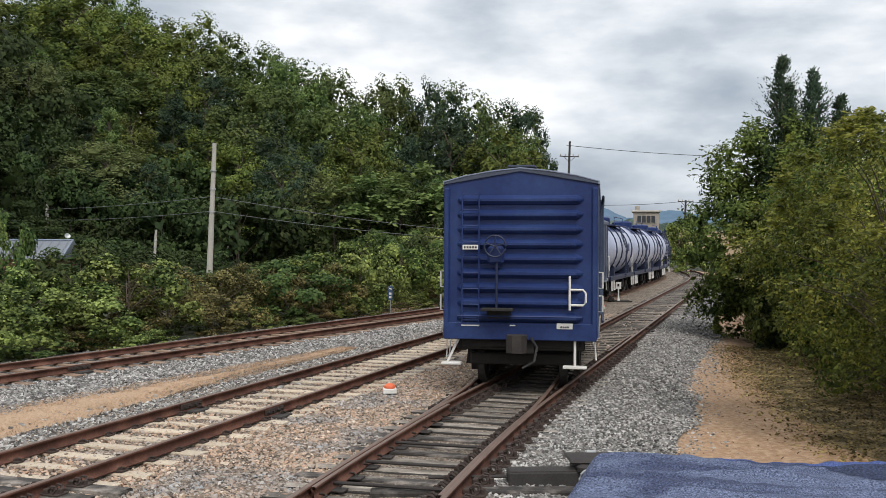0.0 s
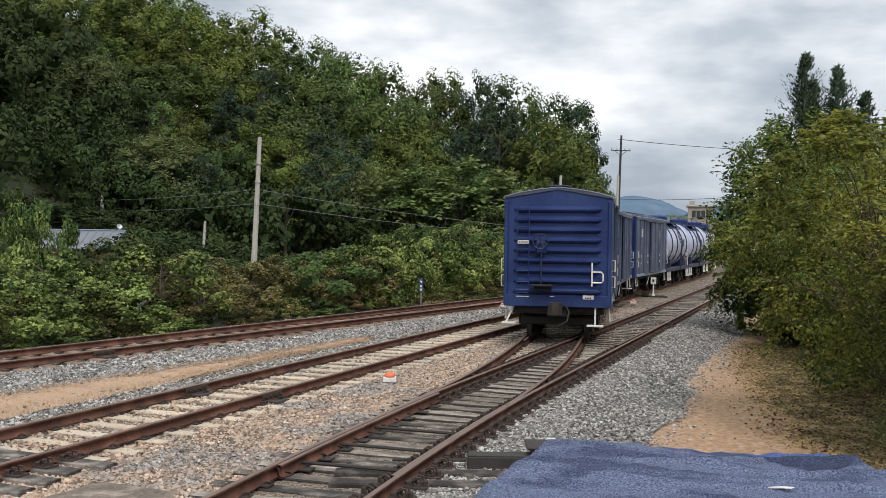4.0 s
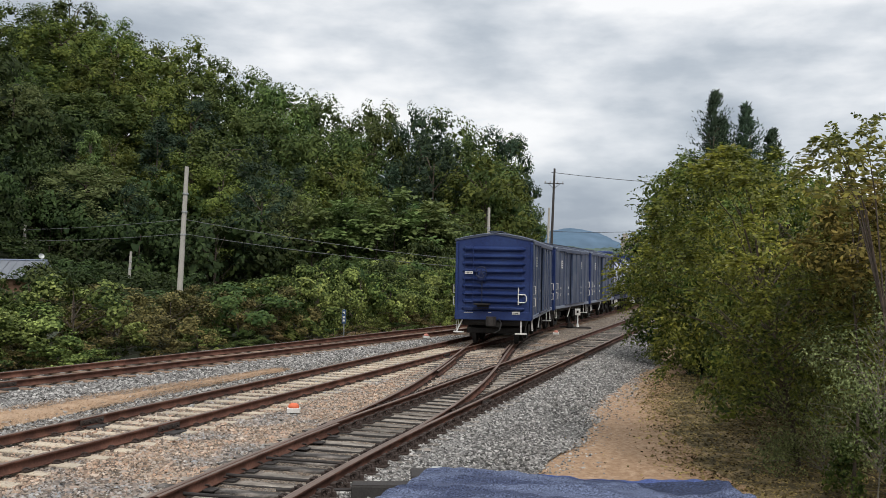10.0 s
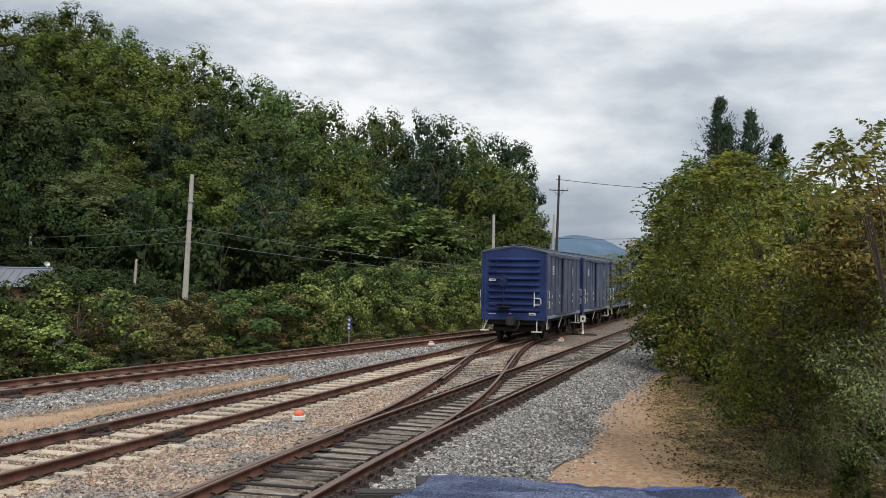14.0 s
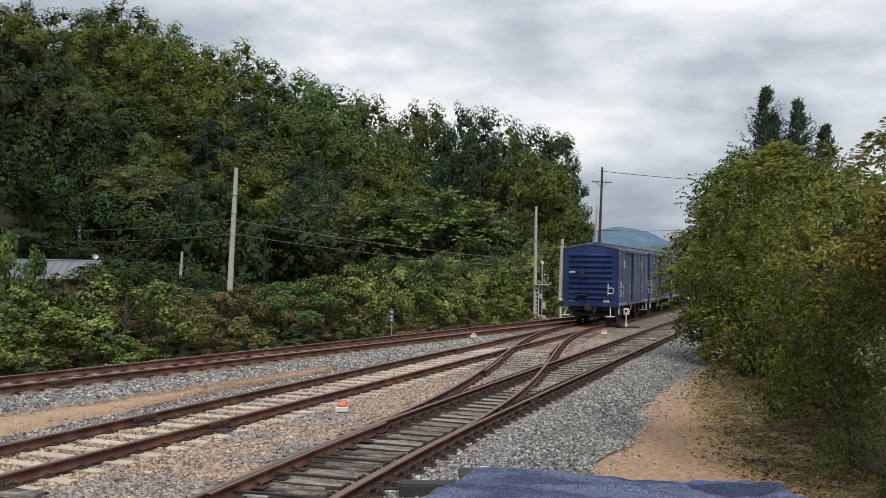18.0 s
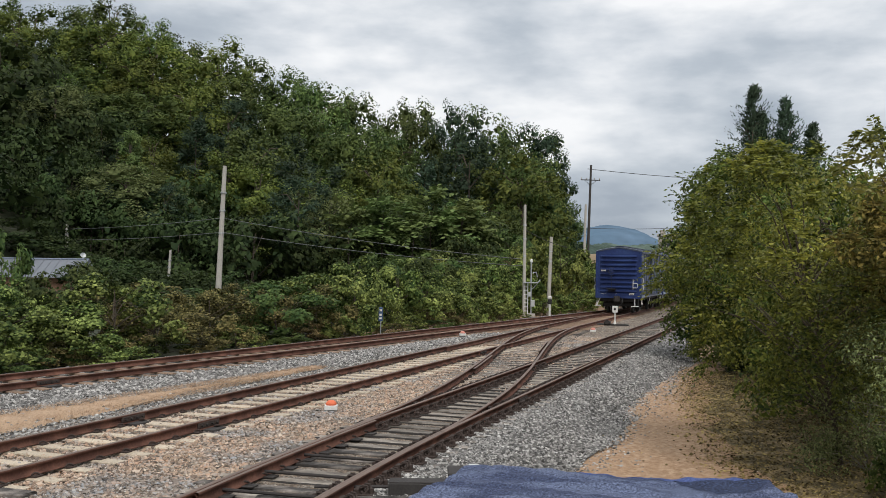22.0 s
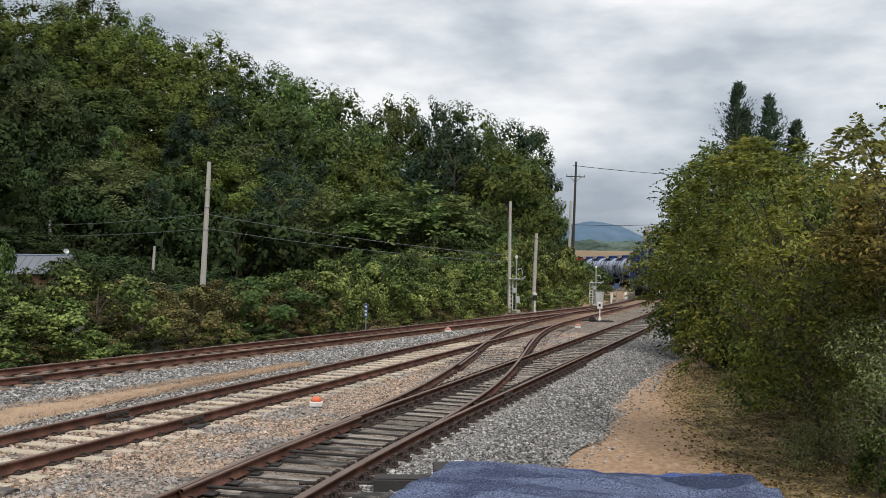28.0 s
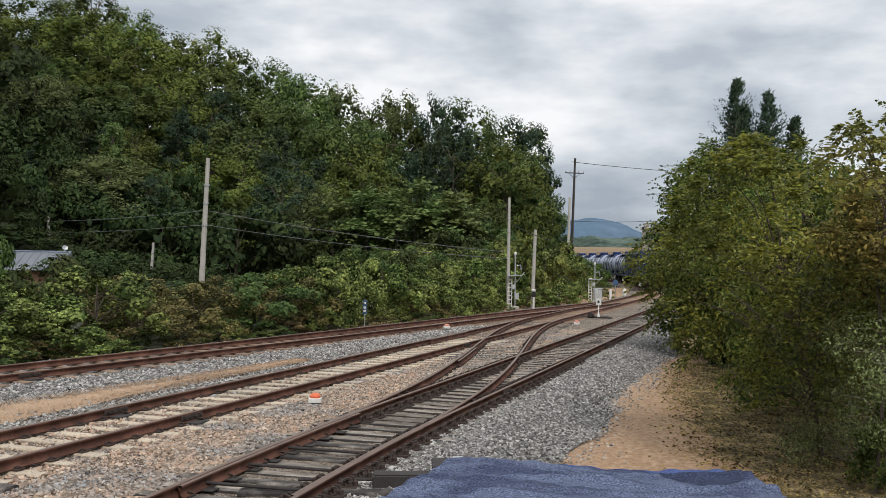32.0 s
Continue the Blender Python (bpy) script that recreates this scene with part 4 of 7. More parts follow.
# clearance markers
def marker(x, y, z, turn, paint="orange_paint"):
    mk = thing("clearance_marker", "white concrete block with an orange dome, on ballast" if paint == "orange_paint" else "white concrete block with a faded pink dome, on ballast", "marker", "clearance markers", Matrix.Translation((x, y, z)) @ pose(0, 0, 0, 0, 0, turn) @ Matrix.Diagonal((0.74, 0.74, 0.74, 1)))
    part("base", box((0.33, 0.33, 0.12), (0, 0, 0.05), 0.012), "white_paint", mk)
    part("dome", lathe([(0.13, 0.11), (0.145, 0.14), (0.125, 0.19), (0.07, 0.225), (0.001, 0.235)], 18), paint, mk, "painted dome", True)
    return mk


marker(-2.52, 18.65, -0.15, 4)
marker(-0.06, 39.0, -0.12, 10, "orange_faded"), marker(5.55, 42.3, -0.10, -12, "orange_faded")


# ---- the train ----
CAR_W, EAVES, SILL, RIDGE, CAR_L = 2.74, 3.72, 0.90, 3.93, 9.35
PITCH = 10.1


def wheelset(parent, y, r=0.42):
    ws = new("wheelset")
    ws.parent = parent
    ws.matrix_basis = pose(0, y, r)
    part("axle", lathe([(0.07, -0.95), (0.07, 0.95)], 10, "X"), "under_dark", ws)
    for side in (-1, 1):
        bm = lathe([(0.12, -0.05), (0.13, -0.06), (r - 0.07, -0.03), (r - 0.06, -0.07), (r, -0.065), (r + 0.028, 0.05), (r + 0.02, 0.07), (r - 0.06, 0.07), (r - 0.07, 0.02), (0.13, 0.06)], 22, "X")
        for v in bm.verts:
            v.co.x = v.co.x * -side + side * (GAUGE / 2)
        bmesh.ops.recalc_face_normals(bm, faces=bm.faces)
        part("wheel", bm, "under_dark", ws)
    return ws


def bogie(parent, y):
    fr = part("bogie_frame", extrude_poly([(-1.15, 0.36), (-0.9, 0.62), (-0.35, 0.66), (-0.28, 0.30), (0.28, 0.30), (0.35, 0.66), (0.9, 0.62), (1.15, 0.36), (0.75, 0.34), (0.5, 0.50), (0.4, 0.16), (-0.4, 0.16), (-0.5, 0.50), (-0.75, 0.34)], 0.12, "X", (0.98, 0, 0)), "under_dark", parent)
    fr.matrix_basis = pose(0, y, 0)
    fr2 = part("bogie_frame", fr.data.copy(), None, parent)
    fr2.matrix_basis = pose(-1.96, y, 0)
    bl = part("bolster", box((1.9, 0.4, 0.22), (0, y, 0.66), 0.03), "under_dark", parent)
    return [wheelset(parent, y - 0.85), wheelset(parent, y + 0.85)]


def coupler(parent, y, sgn):
    c = part("coupler", box((0.24, 0.62, 0.24), (0, y + sgn * 0.26, 0.86), 0.05), "iron_dark", parent)
    part("knuckle", extrude_poly([(-0.17, -0.16), (0.17, -0.16), (0.17, 0.05), (0.06, 0.17), (-0.10, 0.17), (-0.17, 0.05)], 0.30, "Z", (0, 0, 0)), "iron_dark", c).matrix_basis = pose(0, y + sgn * 0.62, 0.86, 0, 0, 0 if sgn > 0 else 180)
    part("hose", tube([(0.22, y + sgn * 0.15, 0.92), (0.34, y + sgn * 0.42, 0.78), (0.30, y + sgn * 0.58, 0.55), (0.10, y + sgn * 0.60, 0.44)], 0.024), "black_rubber", c)
    return c


def bent_rail(pts, r=0.018):
    return tube(pts, r, 6)


def end_wall(parent, y, sgn, full):
    """The corrugated end of a boxcar, with ladder, hand brake and steps on the seen end."""
    h = CAR_W / 2
    wall = part("end_wall", extrude_poly([(-h, SILL), (h, SILL), (h, EAVES - 0.14), (h - 0.07, EAVES), (0, RIDGE - 0.03), (-h + 0.07, EAVES), (-h, EAVES - 0.14)], 0.08, "Y", (0, y - sgn * 0.04, 0)), "blue_paint", parent, "dark blue pressed-steel end")
    prof = [(0.0, -0.090), (0.050, -0.070), (0.105, -0.020), (0.105, 0.020), (0.050, 0.062), (0.0, 0.088)]
    for k in range(10):
        z = 1.27 + 0.262 * k
        if z > EAVES - 0.12:
            break
        bm = bmesh.new()
        rows = []
        for x, sc in ((-1.13, 0.02), (-1.08, 0.55), (-1.0, 1.0), (1.0, 1.0), (1.06, 0.55), (1.12, 0.02)):
            rows.append([bm.verts.new((x, y + sgn * a * sc, z + b * (0.35 + 0.65 * sc))) for a, b in prof])
        for u, v in zip(rows, rows[1:]):
            for j in range(len(prof) - 1):
                bm.faces.new((u[j], u[j + 1], v[j + 1], v[j]))
        bmesh.ops.recalc_face_normals(bm, faces=bm.faces)
        part("rib", bm, "blue_paint", wall)
    for x in (-h + 0.05, h - 0.05):
        part("corner_post", box((0.10, 0.10, EAVES - 0.14 - SILL), (x, y + sgn * 0.012, (EAVES - 0.14 + SILL) / 2), 0.02), "blue_paint", wall)
    part("end_sill", box((CAR_W - 0.02, 0.09, 0.30), (0, y + sgn * 0.015, SILL + 0.12), 0.012), "blue_paint", wall)
    if not full:
        return wall
    f = y + sgn * 0.15
    ladder = part("ladder", bent_rail([(-1.02, f, 1.15), (-1.02, f, 3.50)], 0.014), "blue_paint", parent, "thin blue end ladder")
    part("stile", bent_rail([(-0.72, f, 1.15), (-0.72, f, 3.50)], 0.014), "blue_paint", ladder)
    for k in range(9):
        part("rung", bent_rail([(-1.02, f, 1.22 + 0.28 * k), (-0.72, f, 1.22 + 0.28 * k)], 0.012), "blue_paint", ladder)
    pl = part("plate", box((0.28, 0.02, 0.085), (-0.87, f + sgn * 0.02, 2.52), 0.004), "white_paint", parent, "white plate with illegible dark marks")
    for k in range(5):
        part("mark", box((0.030, 0.006, 0.035), (-0.97 + 0.05 * k, f + sgn * 0.032, 2.52)), "under_dark", pl)
    # hand brake: wheel, gear case and chain
    hb = part("brake_gear_case", box((0.30, 0.10, 0.34), (-0.42, f - sgn * 0.03, 2.38), 0.05), "blue_paint", parent)
    ring = bmesh.new()
    add_tube(ring, [(-0.42 + 0.19 * math.cos(a), f + sgn * 0.09, 2.54 + 0.19 * math.sin(a)) for a in np.linspace(0, 6.284, 20)], 0.018, 6, caps=False)
    wheel = part("brake_wheel", ring, "blue_dark", parent)
    for k in range(5):
        a = k * 1.2566 + 0.3
        part("spoke", bent_rail([(-0.42, f + sgn * 0.08, 2.54), (-0.42 + 0.18 * math.cos(a), f + sgn * 0.09, 2.54 + 0.18 * math.sin(a))], 0.014), "blue_dark", wheel)
    part("brake_rod", bent_rail([(-0.40, f, 2.25), (-0.40, f, 1.45)], 0.02), "blue_dark", parent)
    part("brake_platform", box((0.56, 0.26, 0.05), (-0.38, f + sgn * 0.08, 1.42), 0.01), "under_dark", parent)
    part("platform_bracket", box((0.42, 0.10, 0.14), (-0.36, f, 1.33), 0.02), "under_dark", parent)
    part("grab_rail", bent_rail([(-1.1, f - sgn * 0.05, 1.22), (-1.1, f + sgn * 0.05, 1.30), (1.1, f + sgn * 0.05, 1.30), (1.1, f - sgn * 0.05, 1.22)], 0.016), "blue_paint", parent)
    # white shunter's handle and steps
    wh = part("white_handrail", bent_rail([(0.89, f, 1.42), (0.89, f, 2.02)], 0.022), "white_paint", parent, "white-painted grab handle")
    part("loop", bent_rail([(0.89, f, 1.78), (1.12, f, 1.78), (1.17, f, 1.72), (1.17, f, 1.56), (1.12, f, 1.51), (0.89, f, 1.51)], 0.022), "white_paint", wh)
    part("tag_plate", box((0.28, 0.016, 0.10), (0.80, y + sgn * 0.068, 1.13), 0.003), "white_paint", parent, "small white plate with illegible marks")
    for k in range(4):
        part("mark", box((0.03, 0.006, 0.03), (0.74 + 0.04 * k, y + sgn * 0.078, 1.115)), "under_dark", parent)
    part("stripe", box((0.33, 0.014, 0.022), (-0.88, y + sgn * 0.068, 1.12), 0.003), "white_paint", parent)
    part("stripe", box((0.10, 0.014, 0.022), (-0.12, y + sgn * 0.068, 1.13), 0.003), "white_paint", parent)
    sp = part("step", box((0.42, 0.20, 0.045), (0.98, y - sgn * 0.02, 0.40), 0.008), "white_paint", parent, "white hanging footstep")
    part("hanger", box((0.045, 0.03, 0.52), (0.98, y - sgn * 0.02, 0.66), 0.006), "white_paint", sp)
    sp = part("step", box((0.36, 0.20, 0.045), (-1.24, y - sgn * 0.1, 0.42), 0.008), "white_paint", parent, "white hanging footstep")
    part("hanger", box((0.045, 0.03, 0.55), (-1.20, y - sgn * 0.1, 0.68), 0.006, Euler((0, 0.45, 0)).to_matrix()), "white_paint", sp)
    return wall


def side_wall(parent, sgn):
    h = CAR_W / 2
    L = CAR_L / 2
    wall = part("side_wall", box((0.06, CAR_L - 0.1, EAVES - SILL - 0.02), (sgn * (h - 0.05), 0, (EAVES + SILL) / 2), 0.008), "blue_dusty", parent, "dusty grey-blue steel side")
    for y in (-L + 0.15, -L + 1.15, -L + 2.2, -1.75, 1.75, L - 2.2, L - 1.15, L - 0.15):
        part("stanchion", box((0.05, 0.13, EAVES - SILL - 0.06), (sgn * (h - 0.005), y, (EAVES + SILL) / 2), 0.01), "blue_dusty", wall)
    for y0, y1, z in ((-L + 0.1, L - 0.1, SILL + 0.08), (-L + 0.1, L - 0.1, EAVES - 0.10)):
        part("side_rail", box((0.06, y1 - y0, 0.13), (sgn * (h + 0.005), 0, z), 0.012), "blue_dusty" if z > 2 else "roof_edge", wall)
    door = part("sliding_door", box((0.055, 2.3, EAVES - SILL - 0.34), (sgn * (h + 0.045), 0.35, (EAVES + SILL) / 2), 0.012), "blue_dusty", parent, "dusty blue sliding door")
    for y in (-0.75, 0.35, 1.45):
        part("door_post", box((0.04, 0.09, EAVES - SILL - 0.36), (sgn * (h + 0.085), y, (EAVES + SILL) / 2), 0.01), "blue_dusty", door)
    # a solid black strip gives the shade of the door gap
    part("door_gap", box((0.05, 0.30, EAVES - SILL - 0.3), (sgn * (h + 0.01), 1.68, (EAVES + SILL) / 2), 0.0), "under_dark", parent, "dark strip for the shaded gap beside the door")
    for z in (SILL + 0.16, EAVES - 0.20):
        part("door_track", bent_rail([(sgn * (h + 0.09), -2.6, z), (sgn * (h + 0.09), 2.7, z)], 0.03), "blue_dark", parent)
    for y, z in ((-L + 1.7, 2.95), (2.5, 2.95)):
        pl = part("stencil_panel", box((0.008, 0.34, 0.36), (sgn * (h - 0.012), y, z)), "white_paint", parent, "white stencilled panel, not legible")
        for k in range(3):
            part("mark", box((0.008, 0.26, 0.04), (sgn * (h - 0.006), y, z - 0.1 + 0.1 * k)), "blue_dusty", pl)
    for y in (-L + 1.4, -1.3, 2.4, L - 1.0):
        for z in (1.55, 1.85):
            part("stencil_mark", box((0.008, 0.16, 0.10), (sgn * (h - 0.012), y + 0.1 * (z - 1.7), z)), "white_paint", parent)
    for y in (-L + 0.2, L - 0.2):
        for z in (1.38, 1.80):
            part("grab_iron", bent_rail([(sgn * h, y, z), (sgn * (h + 0.09), y, z), (sgn * (h + 0.09), y, z + 0.28), (sgn * h, y, z + 0.28)], 0.018), "white_paint", parent)
        part("corner_step", bent_rail([(sgn * (h - 0.05), y, SILL), (sgn * (h - 0.02), y, 0.52), (sgn * (h - 0.02), y + 0.36 * (1 if y < 0 else -1), 0.52), (sgn * (h - 0.05), y + 0.36 * (1 if y < 0 else -1), SILL)], 0.014), "white_paint", parent)
    part("brake_lever", box((0.03, 0.9, 0.06), (sgn * (h - 0.1), -0.6, 0.66), 0.01, Euler((0.5, 0, 0)).to_matrix()), "white_paint", parent)
    return wall


def boxcar():
    car = thing("boxcar", "dark blue covered goods wagon with ribbed end", "boxcar", "goods train wagons")
    L, h = CAR_L / 2, CAR_W / 2
    end_wall(car, -L, -1, True), end_wall(car, L, 1, False)
    side_wall(car, -1), side_wall(car, 1)
    arcp = [(h - 0.0, EAVES - 0.03), (h * 0.72, EAVES + 0.075), (h * 0.36, EAVES + 0.16), (0, RIDGE), (-h * 0.36, EAVES + 0.16), (-h * 0.72, EAVES + 0.075), (-h, EAVES - 0.03)]
    roof = part("roof", extrude_poly(arcp + [(-h, EAVES - 0.07), (0, RIDGE - 0.05), (h, EAVES - 0.07)], CAR_L + 0.06, "Y"), "roof_dark", car, "dark weathered metal roof")
    for k in range(9):
        y = -L + 0.35 + k * (CAR_L - 0.7) / 8
        bm = bmesh.new()
        add_tube(bm, [(a * 1.0, y, b + 0.012) for a, b in arcp], 0.028, 5)
        part("seam", bm, "roof_dark", roof)
    for y, s in ((-L, -1), (L, 1)):
        bm = bmesh.new()
        add_tube(bm, [(a * 1.005, y + s * 0.03, b + 0.005) for a, b in arcp], 0.013, 5)
        part("roof_trim", bm, "roof_edge", roof, "pale edge trim")
    for sgn in (-1, 1):
        part("eaves_trim", box((0.04, CAR_L, 0.07), (sgn * (h + 0.008), 0, EAVES - 0.045), 0.008), "roof_edge", roof)
    wlk = part("roof_walk", box((0.5, CAR_L - 0.4, 0.035), (0, 0, RIDGE + 0.06), 0.006), "roof_dark", car)
    part("underframe", box((2.1, CAR_L - 0.2, 0.24), (0, 0, SILL - 0.06), 0.02), "under_dark", car)
    part("centre_sill", box((0.5, CAR_L - 0.1, 0.3), (0, 0, SILL - 0.14), 0.02), "under_dark", car)
    part("brake_cylinder", lathe([(0.001, -0.45), (0.2, -0.45), (0.2, 0.4), (0.08, 0.5)], 12, "Y"), "under_dark", car).matrix_basis = pose(-0.6, 0.5, 0.52)
    part("air_tank", lathe([(0.001, -0.5), (0.18, -0.42), (0.18, 0.42), (0.001, 0.5)], 12, "Y"), "under_dark", car).matrix_basis = pose(0.6, -0.4, 0.52)
    # dark bars and a plate added to fill in the shade below each end
    for y, q in ((-L + 0.5, 1), (L - 0.5, -1)):
        part("brake_beam", box((1.9, 0.12, 0.22), (0, y, 0.48), 0.03), "under_dark", car)
        part("headstock", box((2.3, 0.3, 0.26), (0, y - q * 0.2, SILL - 0.1), 0.02), "under_dark", car)
        part("guard_plate", box((1.7, 0.05, 0.34), (0, y + q * 0.15, 0.58), 0.01), "under_dark", car)
    coupler(car, -L, -1), coupler(car, L, 1)
    ws = bogie(car, -L + 1.75) + bogie(car, L - 1.75)
    return car


def tank_wagon():
    car = thing("tank_wagon", "silver tank wagon with blue top and underframe", "tank wagon", "goods train wagons")
    L = 4.45
    prof = [(0.001, -L), (0.75, -L + 0.05), (1.2, -L + 0.28), (1.36, -L + 0.55), (1.38, -L + 1.2), (1.38, L - 1.2), (1.36, L - 0.55), (1.2, L - 0.28), (0.75, L - 0.05), (0.001, L)]
    barrel = part("barrel", lathe(prof, 28, "Y"), "tank_silver", car, "dusty silver cylindrical tank", True)
    barrel.matrix_basis = pose(0, 0, 2.38)
    for y in (-3.1, -1.05, 1.05, 3.1):
        bm = bmesh.new()
        add_tube(bm, [(1.395 * math.cos(a), y, 2.38 + 1.395 * math.sin(a)) for a in np.linspace(-0.7, 3.84, 22)], 0.045, 5)
        part("strap", bm, "blue_dark", car)
    bm = bmesh.new()
    rows = [[bm.verts.new((1.392 * math.cos(a), y, 2.38 + 1.392 * math.sin(a))) for a in np.linspace(0.72, 2.42, 9)] for y in (-3.6, -1.2, 1.2, 3.6)]
    for u, v in zip(rows, rows[1:]):
        for j in range(8):
            bm.faces.new((u[j], u[j + 1], v[j + 1], v[j]))
    part("top_band", bm, "blue_paint", car, "blue painted band along the top")
    part("dome", lathe([(0.62, 3.62), (0.62, 4.02), (0.52, 4.10), (0.001, 4.14)], 18), "blue_paint", car, "blue filling dome")
    for sgn in (-1, 1):
        part("walkway", box((0.5, 3.2, 0.04), (sgn * 0.82, 0, 3.62), 0.006), "blue_dark", car)
        rl = part("walkway_rail", bent_rail([(sgn * 1.05, -1.6, 3.62), (sgn * 1.05, -1.6, 4.05), (sgn * 1.05, 1.6, 4.05), (sgn * 1.05, 1.6, 3.62)], 0.022), "blue_paint", car)
        lad = part("ladder", bent_rail([(sgn * 1.44, -0.2, 0.95), (sgn * 1.50, -0.2, 2.4), (sgn * 1.08, -0.2, 3.62)], 0.022), "blue_dark", car)
        part("stile", bent_rail([(sgn * 1.44, 0.2, 0.95), (sgn * 1.50, 0.2, 2.4), (sgn * 1.08, 0.2, 3.62)], 0.022), "blue_dark", lad)
        for k in range(6):
            part("rung", bent_rail([(sgn * 1.46, -0.2, 1.1 + 0.24 * k), (sgn * 1.46, 0.2, 1.1 + 0.24 * k)], 0.016), "blue_dark", lad)
        part("side_sill", box((0.10, 2 * L + 0.3, 0.22), (sgn * 1.28, 0, 0.98), 0.015), "blue_dark", car)
        for y in (-L + 0.1, -L + 0.9, L - 0.9, L - 0.1):
            part("step", bent_rail([(sgn * 1.30, y, 0.95), (sgn * 1.33, y, 0.40), (sgn * 1.33, y + 0.34, 0.40), (sgn * 1.30, y + 0.34, 0.95)], 0.024), "white_paint", car)
        for y in (-L - 0.02, L + 0.02):
            part("handrail", bent_rail([(sgn * 1.2, y, 1.05), (sgn * 1.2, y, 2.05), (sgn * 0.4, y, 2.05)], 0.02), "white_paint", car)
        for y in (-2.9, 2.9):
            part("saddle", extrude_poly([(0.1, 1.05), (1.25, 1.05), (1.28, 1.5), (1.1, 1.62), (0.1, 1.1)] if sgn > 0 else [(-0.1, 1.05), (-1.25, 1.05), (-1.28, 1.5), (-1.1, 1.62), (-0.1, 1.1)], 0.25, "Y", (0, y, 0)), "blue_dark", car)
        part("label_panel", box((0.01, 0.5, 0.42), (sgn * 1.385, 1.8, 2.5)), "blue_paint", car)
    part("frame", box((2.3, 2 * L + 0.3, 0.16), (0, 0, 0.98), 0.02), "blue_dark", car)
    coupler(car, -L - 0.12, -1), coupler(car, L + 0.12, 1)
    bogie(car, -L + 1.55), bogie(car, L - 1.55)
    return car


def locomotive():
    lo = thing("locomotive", "red and blue diesel shunting locomotive at the head of the train", "locomotive", "goods train wagons")
    part("frame", box((2.8, 13.2, 0.35), (0, 0, 1.15), 0.03), "blue_paint", lo)
    part("long_hood", box((1.75, 7.6, 2.0), (0, -2.4, 2.32), 0.12), "loco_red", lo)
    cab = part("cab", box((2.7, 2.5, 2.75), (0, 2.9, 2.65), 0.14), "loco_red", lo)
    for sgn in (-1, 1):
        part("window", box((0.02, 0.75, 0.7), (sgn * 1.352, 2.5, 3.2)), "window_dark", cab)
        part("window", box((0.02, 0.75, 0.7), (sgn * 1.352, 3.5, 3.2)), "window_dark", cab)
        part("window", box((0.6, 0.02, 0.6), (sgn * 0.85, 1.645, 3.4)), "window_dark", cab)
        part("handrail", bent_rail([(sgn * 1.3, -6.3, 1.3), (sgn * 1.3, -6.3, 2.3), (sgn * 1.3, 1.5, 2.3), (sgn * 1.3, 1.5, 1.3)], 0.025), "white_paint", lo)
    part("cab_roof", box((2.5, 2.7, 0.12), (0, 2.9, 4.08), 0.05), "blue_dark", lo)
    part("short_hood", box((1.8, 2.0, 1.5), (0, 5.2, 2.05), 0.12), "loco_red", lo)
    part("exhaust", lathe([(0.18, 3.3), (0.18, 3.62)], 12), "under_dark", lo).matrix_basis = pose(0, -1.5, 0)
    part("fuel_tank", box((2.3, 3.2, 0.6), (0, 0, 0.62), 0.1), "under_dark", lo)
    coupler(lo, -6.6, -1), coupler(lo, 6.6, 1)
    bogie(lo, -4.2), bogie(lo, 4.2)
    return lo


cars = [boxcar()]
cars[0]["label"] = "dark blue covered goods wagon with ribbed end, last of the train"
cars += [copy_thing(cars[0], pose(0, 0, 0)) for _ in range(2)]
for c in cars[1:]:
    c["label"] = "dusty blue covered goods wagon in the train"
tanks = [tank_wagon()]
tanks += [copy_thing(tanks[0], pose(0, 0, 0)) for _ in range(5)]
loco = locomotive()
# where the tail of the train is along the line, second by second
TAIL = ((0, 17.1), (1, 18.9), (2, 20.7), (3.5, 23.4), (6, 27.3), (9, 31.9), (11, 34.7), (13, 37.7), (15, 41.1), (17, 45.0), (18.5, 48.4), (20, 52.3), (21.5, 57.0), (23, 61.8), (25, 68.3), (28, 80.6), (30, 88.6), (32, 96.4))


def tail_at(t):
    """A smooth run through TAIL."""
    ts, vs = np.array(TAIL).T
    m = np.gradient(vs, ts)
    k = int(np.clip(np.searchsorted(ts, t, "right") - 1, 0, len(ts) - 2))
    h = ts[k + 1] - ts[k]
    u = (t - ts[k]) / h
    return (2 * u**3 - 3 * u**2 + 1) * vs[k] + (u**3 - 2 * u**2 + u) * h * m[k] + (3 * u**2 - 2 * u**3) * vs[k + 1] + (u**3 - u**2) * h * m[k + 1]


def on_line(s_mid, half):
    """The pose of a wagon whose two bogies ride the line at s_mid -/+ half."""
    a, b = plan(s_mid - half, link_n(s_mid - half)), plan(s_mid + half, link_n(s_mid + half))
    x, y = (float(a[0]) + float(b[0])) / 2, (float(a[1]) + float(b[1])) / 2
    turn = math.atan2(float(b[1] - a[1]), float(b[0] - a[0])) - math.pi / 2
    x, y = x + 0.14 * math.cos(turn), y + 0.14 * math.sin(turn)
    return Matrix.Translation((x, y, 0.0)) @ Euler((0, 0, turn)).to_matrix().to_4x4()


